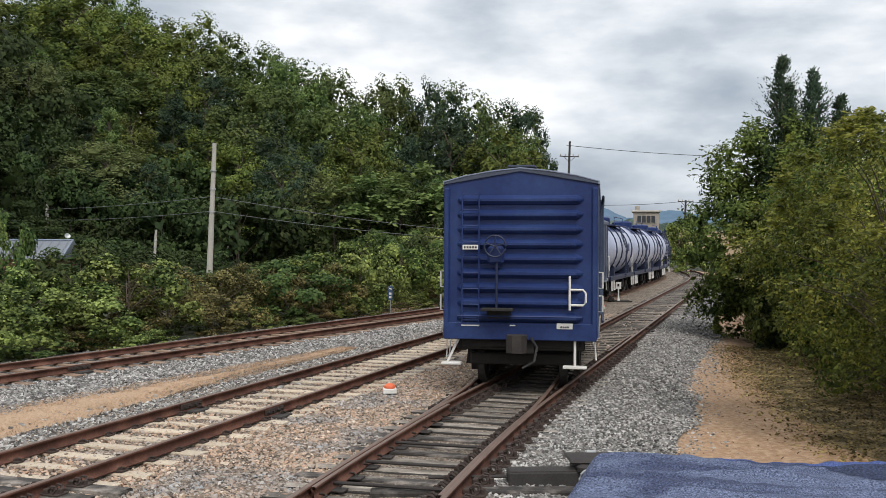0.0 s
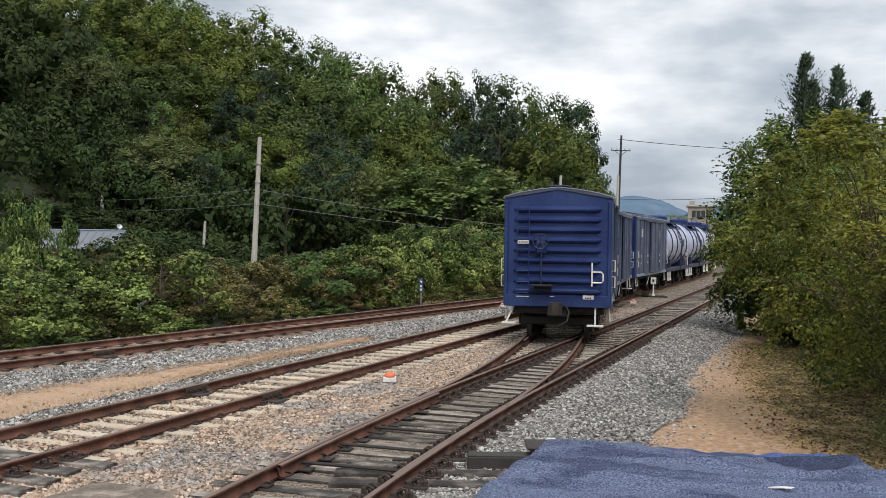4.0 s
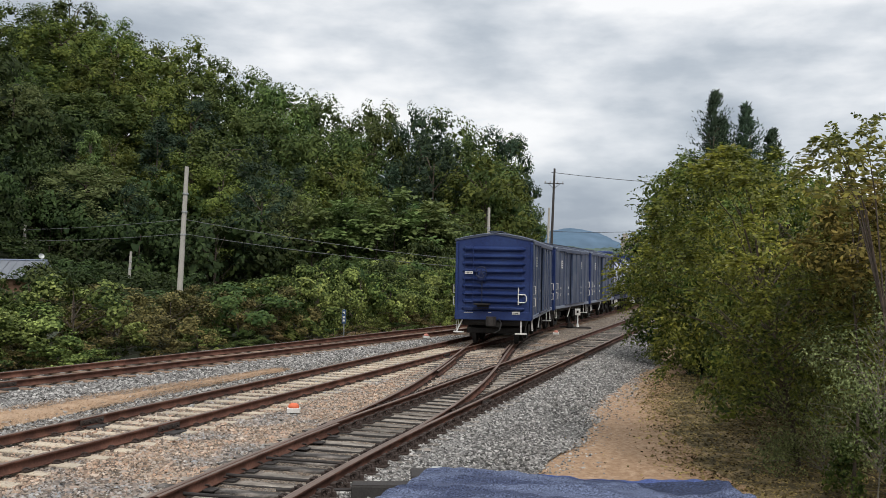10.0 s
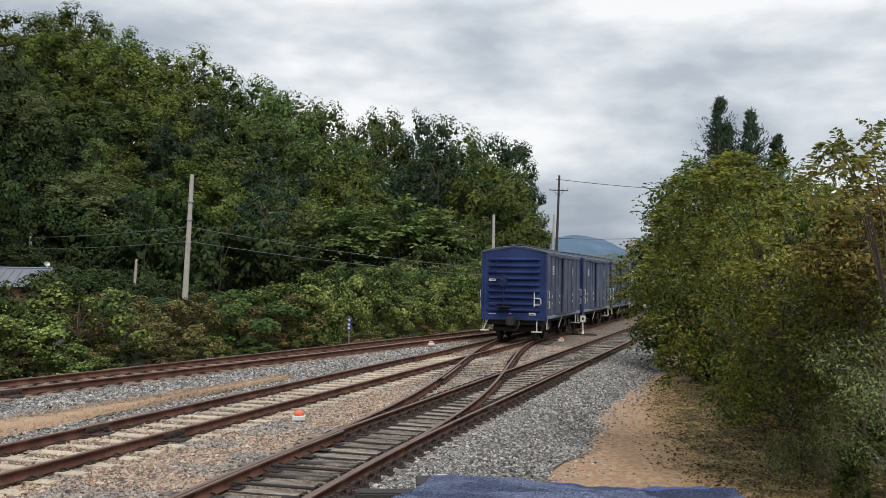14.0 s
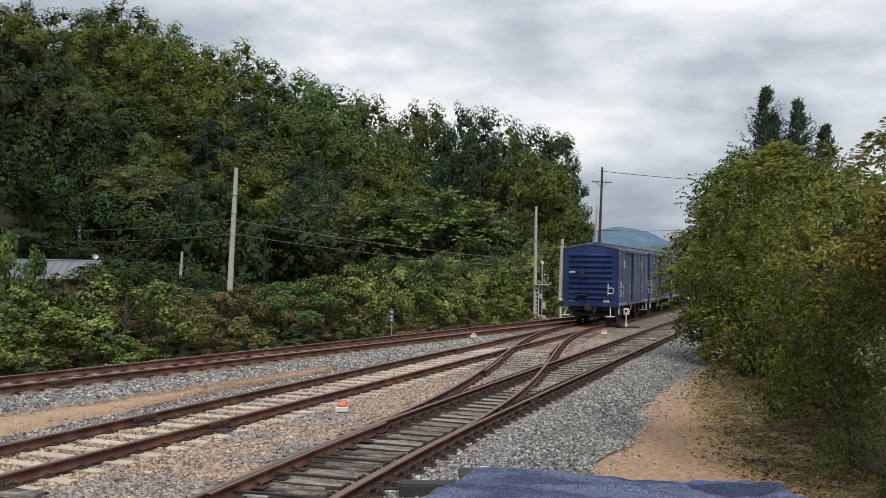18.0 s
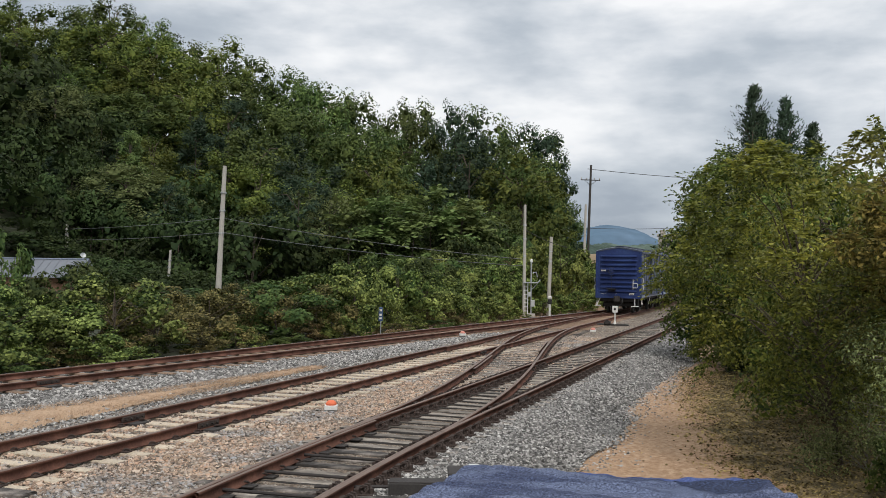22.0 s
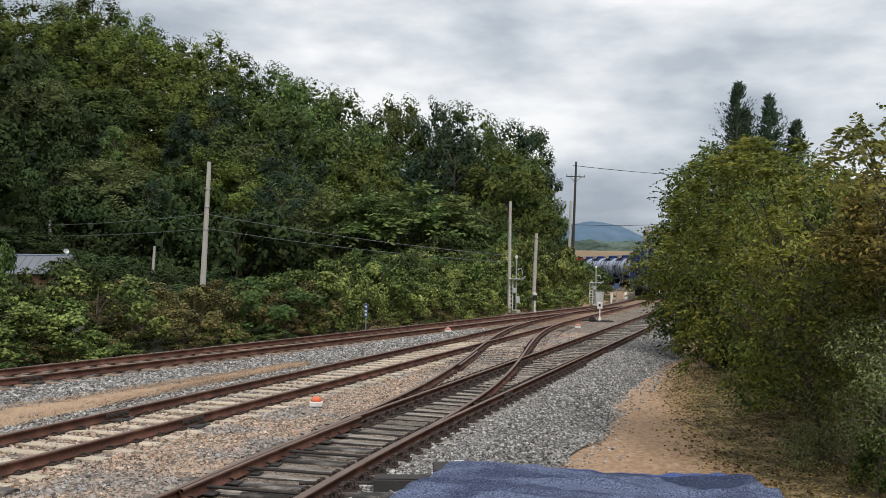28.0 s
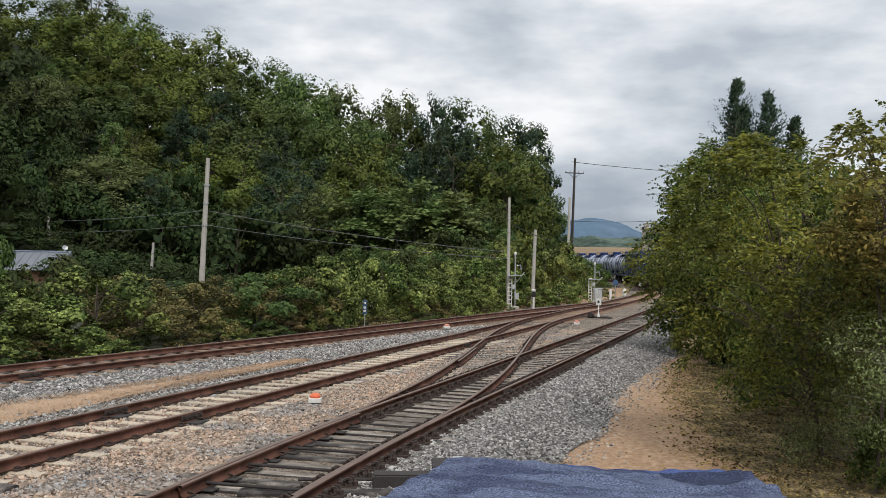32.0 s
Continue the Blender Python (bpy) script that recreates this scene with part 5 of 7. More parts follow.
# ---- plants ----
def rounded(me, normals):
    """Lets light fall on leaves as on the rounded clump that they make up."""
    q = np.empty(3 * len(me.polygons), np.float32)
    me.polygons.foreach_get("normal", q)
    out = normals.reshape(-1, 4, 3).sum(1)
    turned = (q.reshape(-1, 3) * out).sum(1) < 0
    loops = np.empty(len(me.loops), np.int32)
    me.loops.foreach_get("vertex_index", loops)
    loops = loops.reshape(-1, 4)
    loops[turned] = loops[turned][:, ::-1]
    co = np.empty(3 * len(me.vertices), np.float32)
    me.vertices.foreach_get("co", co)
    fresh = qmesh(me.name, co.reshape(-1, 3), loops, None, True)
    for m in me.materials:
        fresh.materials.append(m)
    nrm = normals / (np.linalg.norm(normals, axis=1, keepdims=True) + 1e-9)
    fresh.normals_split_custom_set_from_vertices(nrm.astype(np.float32))
    bpy.data.meshes.remove(me)
    return fresh


def leaf_quads(g, centres, radii, count, size, aspect=0.5, up=0.6, loose=0.6, inner=0.55, middle=None):
    """Leaves spread over the skins of many small clusters: verts and quads."""
    w = (radii.prod(1)) ** (2 / 3)
    k = g.choice(len(centres), count, p=w / w.sum())
    d = g.standard_normal((count, 3))
    d /= np.linalg.norm(d, axis=1, keepdims=True)
    p = centres[k] + radii[k] * d * (inner + (1.08 - inner) * g.random((count, 1)))
    nrm = d + loose * g.standard_normal((count, 3)) + np.array([0, 0, up])
    if middle is not None:
        away = p - middle
        nrm += 0.9 * away / (np.linalg.norm(away, axis=1, keepdims=True) + 1e-6)
    nrm /= np.linalg.norm(nrm, axis=1, keepdims=True)
    t = np.cross(nrm, g.standard_normal((count, 3)))
    t /= np.linalg.norm(t, axis=1, keepdims=True)
    b = np.cross(nrm, t)
    sz = size * (0.6 + 0.8 * g.random((count, 1)))
    lift = nrm * sz * 0.10
    v = np.stack([p - t * sz * 0.5 - lift, p + b * sz * aspect * 0.5 + lift, p + t * sz * 0.5 - lift, p - b * sz * aspect * 0.5 + lift], 1)
    return v.reshape(-1, 3), np.repeat(d + 0.3 * nrm, 4, 0)


def with_cores(g, v, centres, radii, part_of, inward=0.0, middle=(0, 0, 0)):
    """Adds large inner leaves across the heart of each cluster, so that crowns are not see-through."""
    n = 7 * len(centres)
    c, r = np.repeat(centres, 7, 0), np.repeat(radii, 7, 0)
    d = g.standard_normal((n, 3))
    p = c + r * 0.36 * d - (c - np.asarray(middle)) * inward
    t = g.standard_normal((n, 3))
    t /= np.linalg.norm(t, axis=1, keepdims=True)
    b = np.cross(t, g.standard_normal((n, 3)))
    b /= np.linalg.norm(b, axis=1, keepdims=True)
    k = r * part_of * (0.6 + 0.6 * g.random((n, 1)))
    q = np.stack([p - t * k, p + b * k * (0.4 + 0.4 * g.random((n, 1))), p + t * k * (0.6 + 0.6 * g.random((n, 1))), p - b * k * (0.4 + 0.5 * g.random((n, 1)))], 1)
    return np.concatenate([v, q.reshape(-1, 3)])


def sprays(g, centres, radii, middle, count, length, leaf):
    """Feathered leaves that stick out of the crown: pairs of leaflets along a drooping stalk."""
    k = g.choice(len(centres), count)
    out = centres[k] - middle
    out /= np.linalg.norm(out, axis=1, keepdims=True) + 1e-6
    d = out + 0.55 * g.standard_normal((count, 3)) + np.array([0, 0, 0.15])
    d /= np.linalg.norm(d, axis=1, keepdims=True)
    p0 = centres[k] + radii[k] * out * 0.8
    side = np.cross(d, [0, 0, 1.0])
    side /= np.linalg.norm(side, axis=1, keepdims=True) + 1e-6
    ln = length * (0.6 + 0.7 * g.random((count, 1)))
    quads = []
    for q in np.linspace(0.15, 1.0, 6):
        a = p0 + d * ln * q - np.array([0, 0, 1.0]) * ln * 0.45 * q * q
        for sgn in (-1, 1):
            w = sgn * side * 0.8 + d * 0.45 + 0.18 * g.standard_normal((count, 3)) - np.array([0, 0, 0.35])
            w /= np.linalg.norm(w, axis=1, keepdims=True)
            lw = leaf * (0.7 + 0.6 * g.random((count, 1)))
            u = np.cross(w, side + 0.6 * g.standard_normal((count, 3)) + np.array([0, 0, 0.4]))
            u /= np.linalg.norm(u, axis=1, keepdims=True) + 1e-6
            quads.append(np.stack([a, a + w * lw * 0.5 + u * lw * 0.2, a + w * lw, a + w * lw * 0.5 - u * lw * 0.2], 1))
    return np.concatenate(quads).reshape(-1, 3)


def clusters(g, shape, height, radius, base, count, rc):
    """Centres and radii of leaf clusters inside a crown of the given shape."""
    out = []
    if shape in ("lumpy", "mound", "tall"):
        # lumps all over the crown, each a head of small leaf clusters
        lumps, half = max(6, count // 7), (height - base) / 2
        inside = lumps // 3 if shape == "lumpy" else 0
        for k in range(lumps + inside):
            h = (k + 0.5) / lumps if k < lumps else 0.06 + 0.8 * (k - lumps) / max(1, inside)
            a = 2.399 * k + g.uniform(-0.4, 0.4)
            if shape == "mound":
                r, z, big = math.sqrt(max(0.0, 1 - h**2)), height * (0.12 + 0.78 * h), rc * g.uniform(1.35, 2.2) * (1.15 - 0.35 * h)
            elif shape == "tall":
                r, z, big = 0.98 * (1 - h) ** 0.75 + 0.04, base + (height - base) * (0.04 + 0.90 * h), radius * g.uniform(0.20, 0.34) * (1.2 - 0.6 * h)
            else:
                w = 1.85 * h - 0.85
                r, z, big = math.sqrt(max(0.0, 1 - w * w)), base + half * (1 + w) * 0.93, radius * g.uniform(0.22, 0.36)
            r *= radius * (g.uniform(0.66, 0.86) if k < lumps else g.uniform(0.15, 0.5))
            z += g.uniform(-0.03, 0.03) * height
            for _ in range(7):
                d = g.standard_normal(3) + np.array([math.cos(a) * 0.8, math.sin(a) * 0.8, 0.7])
                d /= np.linalg.norm(d)
                q = rc * g.uniform(0.6, 1.05)
                out.append((r * math.cos(a) + d[0] * big, r * math.sin(a) + d[1] * big, min(height - 0.3 * q, max(0.35 * q, z + d[2] * big * 0.85)), q, q, q * 0.75))
        a = np.array(out)
        return a[:, :3], a[:, 3:]
    if shape == "dome":
        # a shell of lumps over the whole crown, thinner beneath
        while len(out) < count:
            d = g.standard_normal(3)
            d /= np.linalg.norm(d)
            if d[2] < -0.75:
                continue
            az = math.atan2(d[1], d[0])
            q = (0.80 + 0.14 * math.sin(3 * az + 2.5 * d[2]) + 0.10 * math.sin(5 * az - 4 * d[2] + 1)) * g.uniform(0.84, 1.04)
            k = rc * (0.6 + 0.8 * g.random())
            half = (height - base) / 2
            out.append((d[0] * radius * q, d[1] * radius * q, base + half + d[2] * half * (q * 0.25 + 0.75), k, k, k * 0.7))
        a = np.array(out)
        return a[:, :3], a[:, 3:]
    while len(out) < count:
        q = g.uniform(-1, 1, 3)
        h = (q[2] + 1) / 2
        r = np.hypot(q[0], q[1])
        lim = {"round": math.sqrt(max(0, 1 - q[2] ** 2)), "broad": math.sqrt(max(0, 1 - (abs(q[2] + 0.15) / 1.15) ** 2.6)), "cone": (1 - h) ** 0.8 * 0.95 + 0.04, "pine": 0.45 + 0.55 * math.sin(min(1, h * 1.05) * 3.0), "heap": math.sqrt(max(0, 1 - h**2))}[shape]
        if r > lim or (r < lim * 0.45 and h < 0.8):
            continue
        wob = 1 + 0.16 * math.sin(3 * math.atan2(q[1], q[0]) + q[2] * 4)
        k = rc * (0.65 + 0.7 * g.random())
        out.append((q[0] * radius * wob, q[1] * radius * wob, base + h * (height - base), k, k, k * (0.62 if shape != "cone" else 0.5)))
    a = np.array(out)
    return a[:, :3], a[:, 3:]


def limbs_mesh(g, height, base, spread, centres, trunk_r, n_limbs, material="bark", lean=0.0):
    bm = bmesh.new()
    top = height * (0.82 if not lean else 0.62)
    trunk = [(lean * z / height + 0.05 * math.sin(z * 1.3), 0.05 * math.cos(z * 1.7), z) for z in np.linspace(-0.3, top, 7)]
    add_tube(bm, trunk, trunk_r, 7, trunk_r * 0.25)
    idx = g.choice(len(centres), min(n_limbs, len(centres)), replace=False)
    for i in idx:
        c = centres[i]
        z0 = max(0.25 * base, min(top * 0.9, c[2] - 0.55 * np.hypot(c[0], c[1])))
        a = Vector((lean * z0 / height, 0, z0))
        mid = a.lerp(Vector(c), 0.55) + Vector((0, 0, 0.06 * height))
        add_tube(bm, [a, mid, Vector(c)], trunk_r * (0.34 if trunk_r > 0.03 else 0.5), 5, trunk_r * (0.08 if trunk_r > 0.03 else 0.2))
    me = bpy.data.meshes.new("trunk")
    bm.to_mesh(me), bm.free()
    me.materials.append(MATS[material])
    return me


def plant_parts(seed, shape, height, radius, base, n_clusters, rc, n_leaves, leaf, material, trunk_r, n_limbs, aspect=0.5, up=0.5, bark="bark", lean=0.0, inner=0.55, loose=0.6, core=0.0, inward=0.0, spray=0, spray_len=0.3, spray_leaf=0.09):
    g = np.random.default_rng(seed)
    c, r = clusters(g, shape, height, radius, base, n_clusters, rc)
    c[:, 0] += lean * c[:, 2] / height
    middle = np.array([lean * 0.5, 0, base + 0.4 * (height - base)])
    v, nv = leaf_quads(g, c, r, n_leaves, leaf, aspect, up, loose, inner, middle=middle if shape not in ("heap", "cone") else None)
    keep = v.reshape(-1, 4, 3)[:, :, 2].min(1) > 0.02
    v, nv = v.reshape(-1, 4, 3)[keep].reshape(-1, 3), nv.reshape(-1, 4, 3)[keep].reshape(-1, 3)
    if spray:
        v = np.concatenate([v, sprays(g, c, r, np.array([lean * 0.5, 0, height * 0.5]), spray, spray_len, spray_leaf)])
    if core:
        low = c[:, 2] > r[:, 2] * core
        v = with_cores(g, v, c[low], r[low], core, inward, middle)
    away = v - middle
    away /= np.linalg.norm(away, axis=1, keepdims=True) + 1e-6
    close = leaf < 0.1
    nrm = (0.2 if close else 0.75) * away + np.array([0, 0, 0.6 if close else 0.25]) + (0.12 if leaf > 0.2 else 0.4 if close else 0.22) * np.repeat(g.standard_normal((len(v) // 4, 3)), 4, 0)
    nrm[: len(nv)] += (0.45 if close else 0.9) * nv / (np.linalg.norm(nv, axis=1, keepdims=True) + 1e-6)
    f = np.arange(len(v)).reshape(-1, 4)
    return limbs_mesh(g, height, base, radius, c, trunk_r, n_limbs, bark, lean), rounded(qmesh("crown", v, f, material), nrm)


def plant(name, label, category, group, meshes, m):
    ob = thing(name, label, category, group, m)
    part("trunk" if name != "shrub" else "stem", meshes[0], None, ob)
    part("crown" if name != "shrub" else "foliage", meshes[1], None, ob)
    return ob


FOREST = {
    "round": [plant_parts(100 + k, "lumpy", 12, 3.8, 1.0, 182, 0.66, 6600, 0.23, "leaf_forest", 0.2, 8, 0.7, 0.35, core=0.55, inward=0.10, inner=0.86, loose=0.28) for k in range(4)],
    "broad": [plant_parts(110 + k, "lumpy", 12, 4.2, 0.5, 196, 0.70, 7000, 0.23, "leaf_forest", 0.22, 8, 0.7, 0.35, core=0.55, inward=0.10, inner=0.86, loose=0.28) for k in range(4)],
    "yellow": [plant_parts(115 + k, "lumpy", 12, 4.0, 0.5, 189, 0.68, 6600, 0.23, "leaf_golden", 0.22, 8, 0.7, 0.35, core=0.55, inward=0.10, inner=0.86, loose=0.28) for k in range(2)],
    "olive": [plant_parts(120 + k, "dome", 12, 4.2, 0.3, 190, 0.62, 8200, 0.17, "leaf_olive", 0.2, 10, 0.6, 0.35, core=0.5, inward=0.1, inner=0.7, loose=0.7) for k in range(2)],
    "pine": [plant_parts(130 + k, "lumpy", 12, 3.3, 2.4, 126, 0.62, 4800, 0.22, "leaf_pine", 0.2, 12, 0.4, core=0.5, inward=0.08, inner=0.6) for k in range(2)],
    "cone": [plant_parts(140 + k, "tall", 12, 2.8, 0.8, 126, 0.6, 4600, 0.22, "leaf_pine", 0.16, 10, 0.35, core=0.5, inward=0.1) for k in range(2)],
    "young": [plant_parts(145, "tall", 12, 2.6, 0.6, 112, 0.62, 3800, 0.22, "leaf_bamboo", 0.12, 10, 0.5, core=0.5, inward=0.1)],
    "bamboo": [plant_parts(150 + k, "tall", 12, 2.7, 0.4, 63, 0.6, 1500, 0.26, "leaf_bamboo", 0.12, 8, 0.35, core=0.5, spray=190, spray_len=2.1, spray_leaf=0.62) for k in range(2)],
    "thin": [plant_parts(158, "lumpy", 12, 3.7, 2.0, 45, 1.2, 900, 0.6, "leaf_forest", 0.2, 8, core=0.8)],
}
WORDS = {
    "round": "broad-leaved tree with a dense dark green crown on the hillside", "broad": "large dark green oak with a wide uneven crown",
    "olive": "olive-green tree with a low spreading crown", "pine": "tall pine with an open dark crown and bare trunk",
    "yellow": "broad-leaved tree with a yellowing green crown on the hillside", "young": "slim young tree with a bright green crown", "cone": "dark conifer with a narrow pointed crown", "bamboo": "light green feathery young tree at the wood's edge",
}
VIEW = 1729.0


def bearing(u, d):
    """A place at distance d along a bearing across the wood, u from the left."""
    return d * (u - 784) / VIEW - d * 0.0077, d


# the wood's skyline: bearing and rise of the tree tops over the eye, per unit of distance
RISE = ((-500, 0.32), (-200, 0.30), (0, 0.268), (120, 0.266), (180, 0.258), (230, 0.245), (330, 0.228), (420, 0.208), (520, 0.194), (600, 0.175), (650, 0.158), (690, 0.158), (740, 0.160), (800, 0.157), (870, 0.142), (930, 0.134), (975, 0.118), (1000, 0.060), (1030, 0.03))
g = np.random.default_rng(42)
BANDS = ((78, 0.40, 5.8), (87, 0.50, 5.8), (95, 0.66, 6.0), (104, 0.82, 6.2), (113, 0.93, 5.6), (122, 1.0, 4.8))
us, rs = np.array(RISE).T
for d, frac, step in BANDS:
    du = step / d * VIEW
    u = -330 + du * g.random()
    while u < 930:
        dd = d + g.uniform(-3.5, 3.5)
        x, y = bearing(u + g.uniform(-0.25, 0.25) * du, dd)
        s_, n_ = across(x, y)
        z = float(ground_z(x, y))
        top = 2.59 + dd * float(np.interp(u, us, rs)) * (frac + g.uniform(-0.10, 0.03) * (frac < 1) + g.uniform(-0.05, 0.02) * (frac == 1))
        h = float(np.clip((top - z) * 1.06, 5.0, 24.0))
        ok = n_ < -27.5 and (d > 80 or u < 330) or dd > 100
        if ok and not (u > 790 and dd < 95):
            kinds = ["round", "broad", "yellow", "broad", "olive" if dd < 84 else "yellow", "pine" if dd < 112 else "broad", "cone" if dd < 108 else "round"]
            if frac < 0.5:
                kinds = ["olive", "round", "cone", "pine", "broad"] if u < 600 else ["bamboo", "bamboo", "round", "pine"]
            if dd > 104 and u > 640:
                kinds = ["pine", "pine", "round", "broad"]
            kind = kinds[int(g.integers(len(kinds)))]
            me = FOREST[kind][int(g.integers(len(FOREST[kind])))]
            wide = h / 12 * g.uniform(0.95, 1.2) if h < 14 else g.uniform(1.08, 1.32)
            t = plant("tree", WORDS[kind], "tree", "trees of the wooded hill", me, Matrix.Translation((x, y, z)) @ pose(0, 0, 0, 0, 0, float(g.uniform(0, 360))) @ Matrix.Diagonal((wide, wide, h / 12, 1)))
        u += du * g.uniform(0.8, 1.15)
# trees that stand out before the wood
for kind, u, d, rise, wide in (("broad", 105, 100, 0.172, 1.25), ("broad", 165, 101, 0.172, 1.25), ("round", 228, 100, 0.17, 1.25), ("broad", 45, 100, 0.175, 1.25), ("broad", 90, 112, 0.215, 1.2), ("round", 150, 112, 0.21, 1.2), ("broad", 210, 113, 0.205, 1.2), ("round", 30, 112, 0.22, 1.2), ("broad", -40, 112, 0.22, 1.2), ("olive", 190, 78, 0.096, 1.35), ("olive", 60, 86, 0.178, 1.0), ("young", 196, 79, 0.136, 0.72), ("bamboo", 735, 80, 0.070, 0.9), ("bamboo", 790, 81, 0.060, 0.9), ("bamboo", 705, 78, 0.055, 0.85), ("bamboo", 650, 79, 0.060, 0.85), ("bamboo", 762, 79, 0.050, 0.8), ("bamboo", 815, 83, 0.050, 0.85), ("bamboo", 590, 79, 0.050, 0.8), ("olive", 555, 81, 0.072, 0.8), ("pine", 500, 80, 0.080, 0.9), ("pine", 520, 90, 0.100, 1.2), ("olive", 460, 88, 0.075, 1.0), ("round", 850, 96, 0.052, 0.9), ("round", 890, 104, 0.10, 1.0), ("pine", 940, 118, 0.128, 0.95), ("broad", 915, 112, 0.110, 0.9), ("round", 950, 112, 0.072, 0.8), ("cone", 964, 117, 0.094, 0.95), ("round", 975, 119, 0.066, 0.62), ("cone", 990, 119, 0.045, 0.6), ("pine", 893, 120, 0.134, 1.05)):
    x, y = bearing(u, d)
    z = float(ground_z(x, y))
    h = 2.59 + d * rise - z
    plant("tree", WORDS[kind], "tree", "trees before the wood", FOREST[kind][0], Matrix.Translation((x, y, z)) @ pose(0, 0, 0, 0, 0, float(g.uniform(0, 360))) @ Matrix.Diagonal((wide, wide, h / 12 * 1.08, 1)))
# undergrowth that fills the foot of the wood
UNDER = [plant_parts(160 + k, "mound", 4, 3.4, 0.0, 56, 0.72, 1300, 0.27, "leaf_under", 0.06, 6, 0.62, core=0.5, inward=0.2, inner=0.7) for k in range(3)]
for d in (62, 70, 75, 79, 82, 86, 91):
    u = -300 + 40 * g.random()
    while u < (-40 if d < 72 else 440 if d < 85 else 300 if d == 91 else 985):
        x, y = bearing(u, d + g.uniform(-3, 3))
        if across(x, y)[1] < -25 and not (u > 850 and d < 100):
            sc = float(g.uniform(0.85, 1.5)) * (1.2 if 81 < d < 95 else 1.0)
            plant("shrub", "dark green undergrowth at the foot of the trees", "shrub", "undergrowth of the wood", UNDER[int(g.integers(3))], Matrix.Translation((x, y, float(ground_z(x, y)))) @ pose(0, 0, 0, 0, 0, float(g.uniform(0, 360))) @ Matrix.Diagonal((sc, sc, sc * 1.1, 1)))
        u += 6.0 / d * VIEW * g.uniform(0.8, 1.2)

# trees and hills that close the place elsewhere
for k in range(26):
    x, y = [(-75 + 6 * k, -38 + 4 * math.sin(k)) if k < 14 else (34 + 5 * math.sin(k * 2.1), -30 + 9 * (k - 14))][0]
    h = 9 + 3 * math.sin(k * 1.7)
    plant("tree", WORDS["round"], "tree", "trees behind the yard", FOREST["thin"][0], Matrix.Translation((x, y, float(ground_z(x, y)))) @ pose(0, 0, 0, 0, 0, 50 * k) @ Matrix.Diagonal((1, 1, h / 12, 1)))

# the overgrown hedge along the far track
HEDGE = {
    "kudzu": [plant_parts(200 + k, "mound", 3.0, 2.0, 0.3, 90, 0.33, 4600, 0.115, "leaf_kudzu", 0.05, 18, 0.75, 0.35, core=0.36, inner=0.7) for k in range(3)],
    "brown": [plant_parts(210 + k, "mound", 3.0, 2.0, 0.3, 90, 0.34, 4600, 0.11, "leaf_brown", 0.05, 16, 0.6, 0.25, core=0.36, inner=0.65) for k in range(3)],
    "bright": [plant_parts(220 + k, "mound", 3.0, 2.0, 0.2, 81, 0.34, 3000, 0.18, "leaf_bright", 0.05, 12, 0.55, 0.35, core=0.36, inner=0.65) for k in range(3)],
    "dark": [plant_parts(230 + k, "mound", 3.0, 2.1, 0.3, 81, 0.38, 3600, 0.145, "leaf_forest", 0.05, 12, 0.75, 0.35, core=0.36, inner=0.7) for k in range(2)],
}
HWORDS = {"kudzu": "dense bright green climbing vines over a bush", "brown": "yellow-brown overgrown bramble bush", "bright": "fresh green broad-leaved bush", "dark": "dark green overgrown bush"}


def hedge_bush(kind, x, y, h, w, k):
    return plant("shrub", HWORDS[kind] + " beside the track", "shrub", "hedge beside the track", HEDGE[kind][k % len(HEDGE[kind])], Matrix.Translation((x, y, float(ground_z(x, y)) - 0.02)) @ pose(0, 0, 0, 0, 0, 67 * k) @ Matrix.Diagonal((w / 2.1, w / 2.1, h / 3.0, 1)))


k = 0
for s0, s1, kinds, h in ((12, 26.5, ["kudzu", "kudzu", "kudzu", "dark"], 2.7), (26.5, 32.5, ["brown", "brown", "kudzu"], 2.2), (32.5, 35.5, ["brown", "dark"], 2.3), (35.5, 54, ["bright", "bright", "kudzu"], 2.75), (54, 66, ["bright", "kudzu"], 2.9), (66, 74, ["bright", "brown"], 3.6)):
    s = s0
    while s < s1:
        for row, back in ((0, 0.0), (1, 2.5)):
            n = float(far_n(min(s, 62))) - (3.8 if s < 46 else 3.8 + 0.22 * (s - 46)) - back + g.uniform(-0.3, 0.3)
            x, y = plan(s + g.uniform(-0.4, 0.4), n)
            hedge_bush(kinds[int(g.integers(len(kinds)))] if row == 0 or s < 35 else "dark", float(x), float(y), h * (g.uniform(0.66, 1.04) if s < 35 else g.uniform(0.6, 1.25)) * (1 + 0.05 * row), g.uniform(1.7, 2.3), k)
            k += 1
        s += 2.1 if s < 35 else 2.9
for k2 in range(26):
    x, y = bearing(-60 + 33 * k2 + g.uniform(-12, 12), g.uniform(48, 72))
    if across(x, y)[1] < float(far_n(min(across(x, y)[0], 62))) - 9 and not -5.0 < x + 26.1 < 5.0:
        plant("shrub", "low dark growth between hedge and wood", "shrub", "undergrowth of the wood", UNDER[k2 % 3], Matrix.Translation((x, y, float(ground_z(x, y)))) @ pose(0, 0, 0, 0, 0, 70 * k2) @ Matrix.Diagonal((1.3, 1.3, 0.36, 1)))
for u in range(130, 360, 36):
    x, y = bearing(u, 64 + 4 * math.sin(u))
    plant("shrub", "low dark growth between hedge and wood", "shrub", "undergrowth of the wood", UNDER[u % 3], Matrix.Translation((x, y, float(ground_z(x, y)))) @ pose(0, 0, 0, 0, 0, u) @ Matrix.Diagonal((0.9, 0.9, 0.6, 1)))
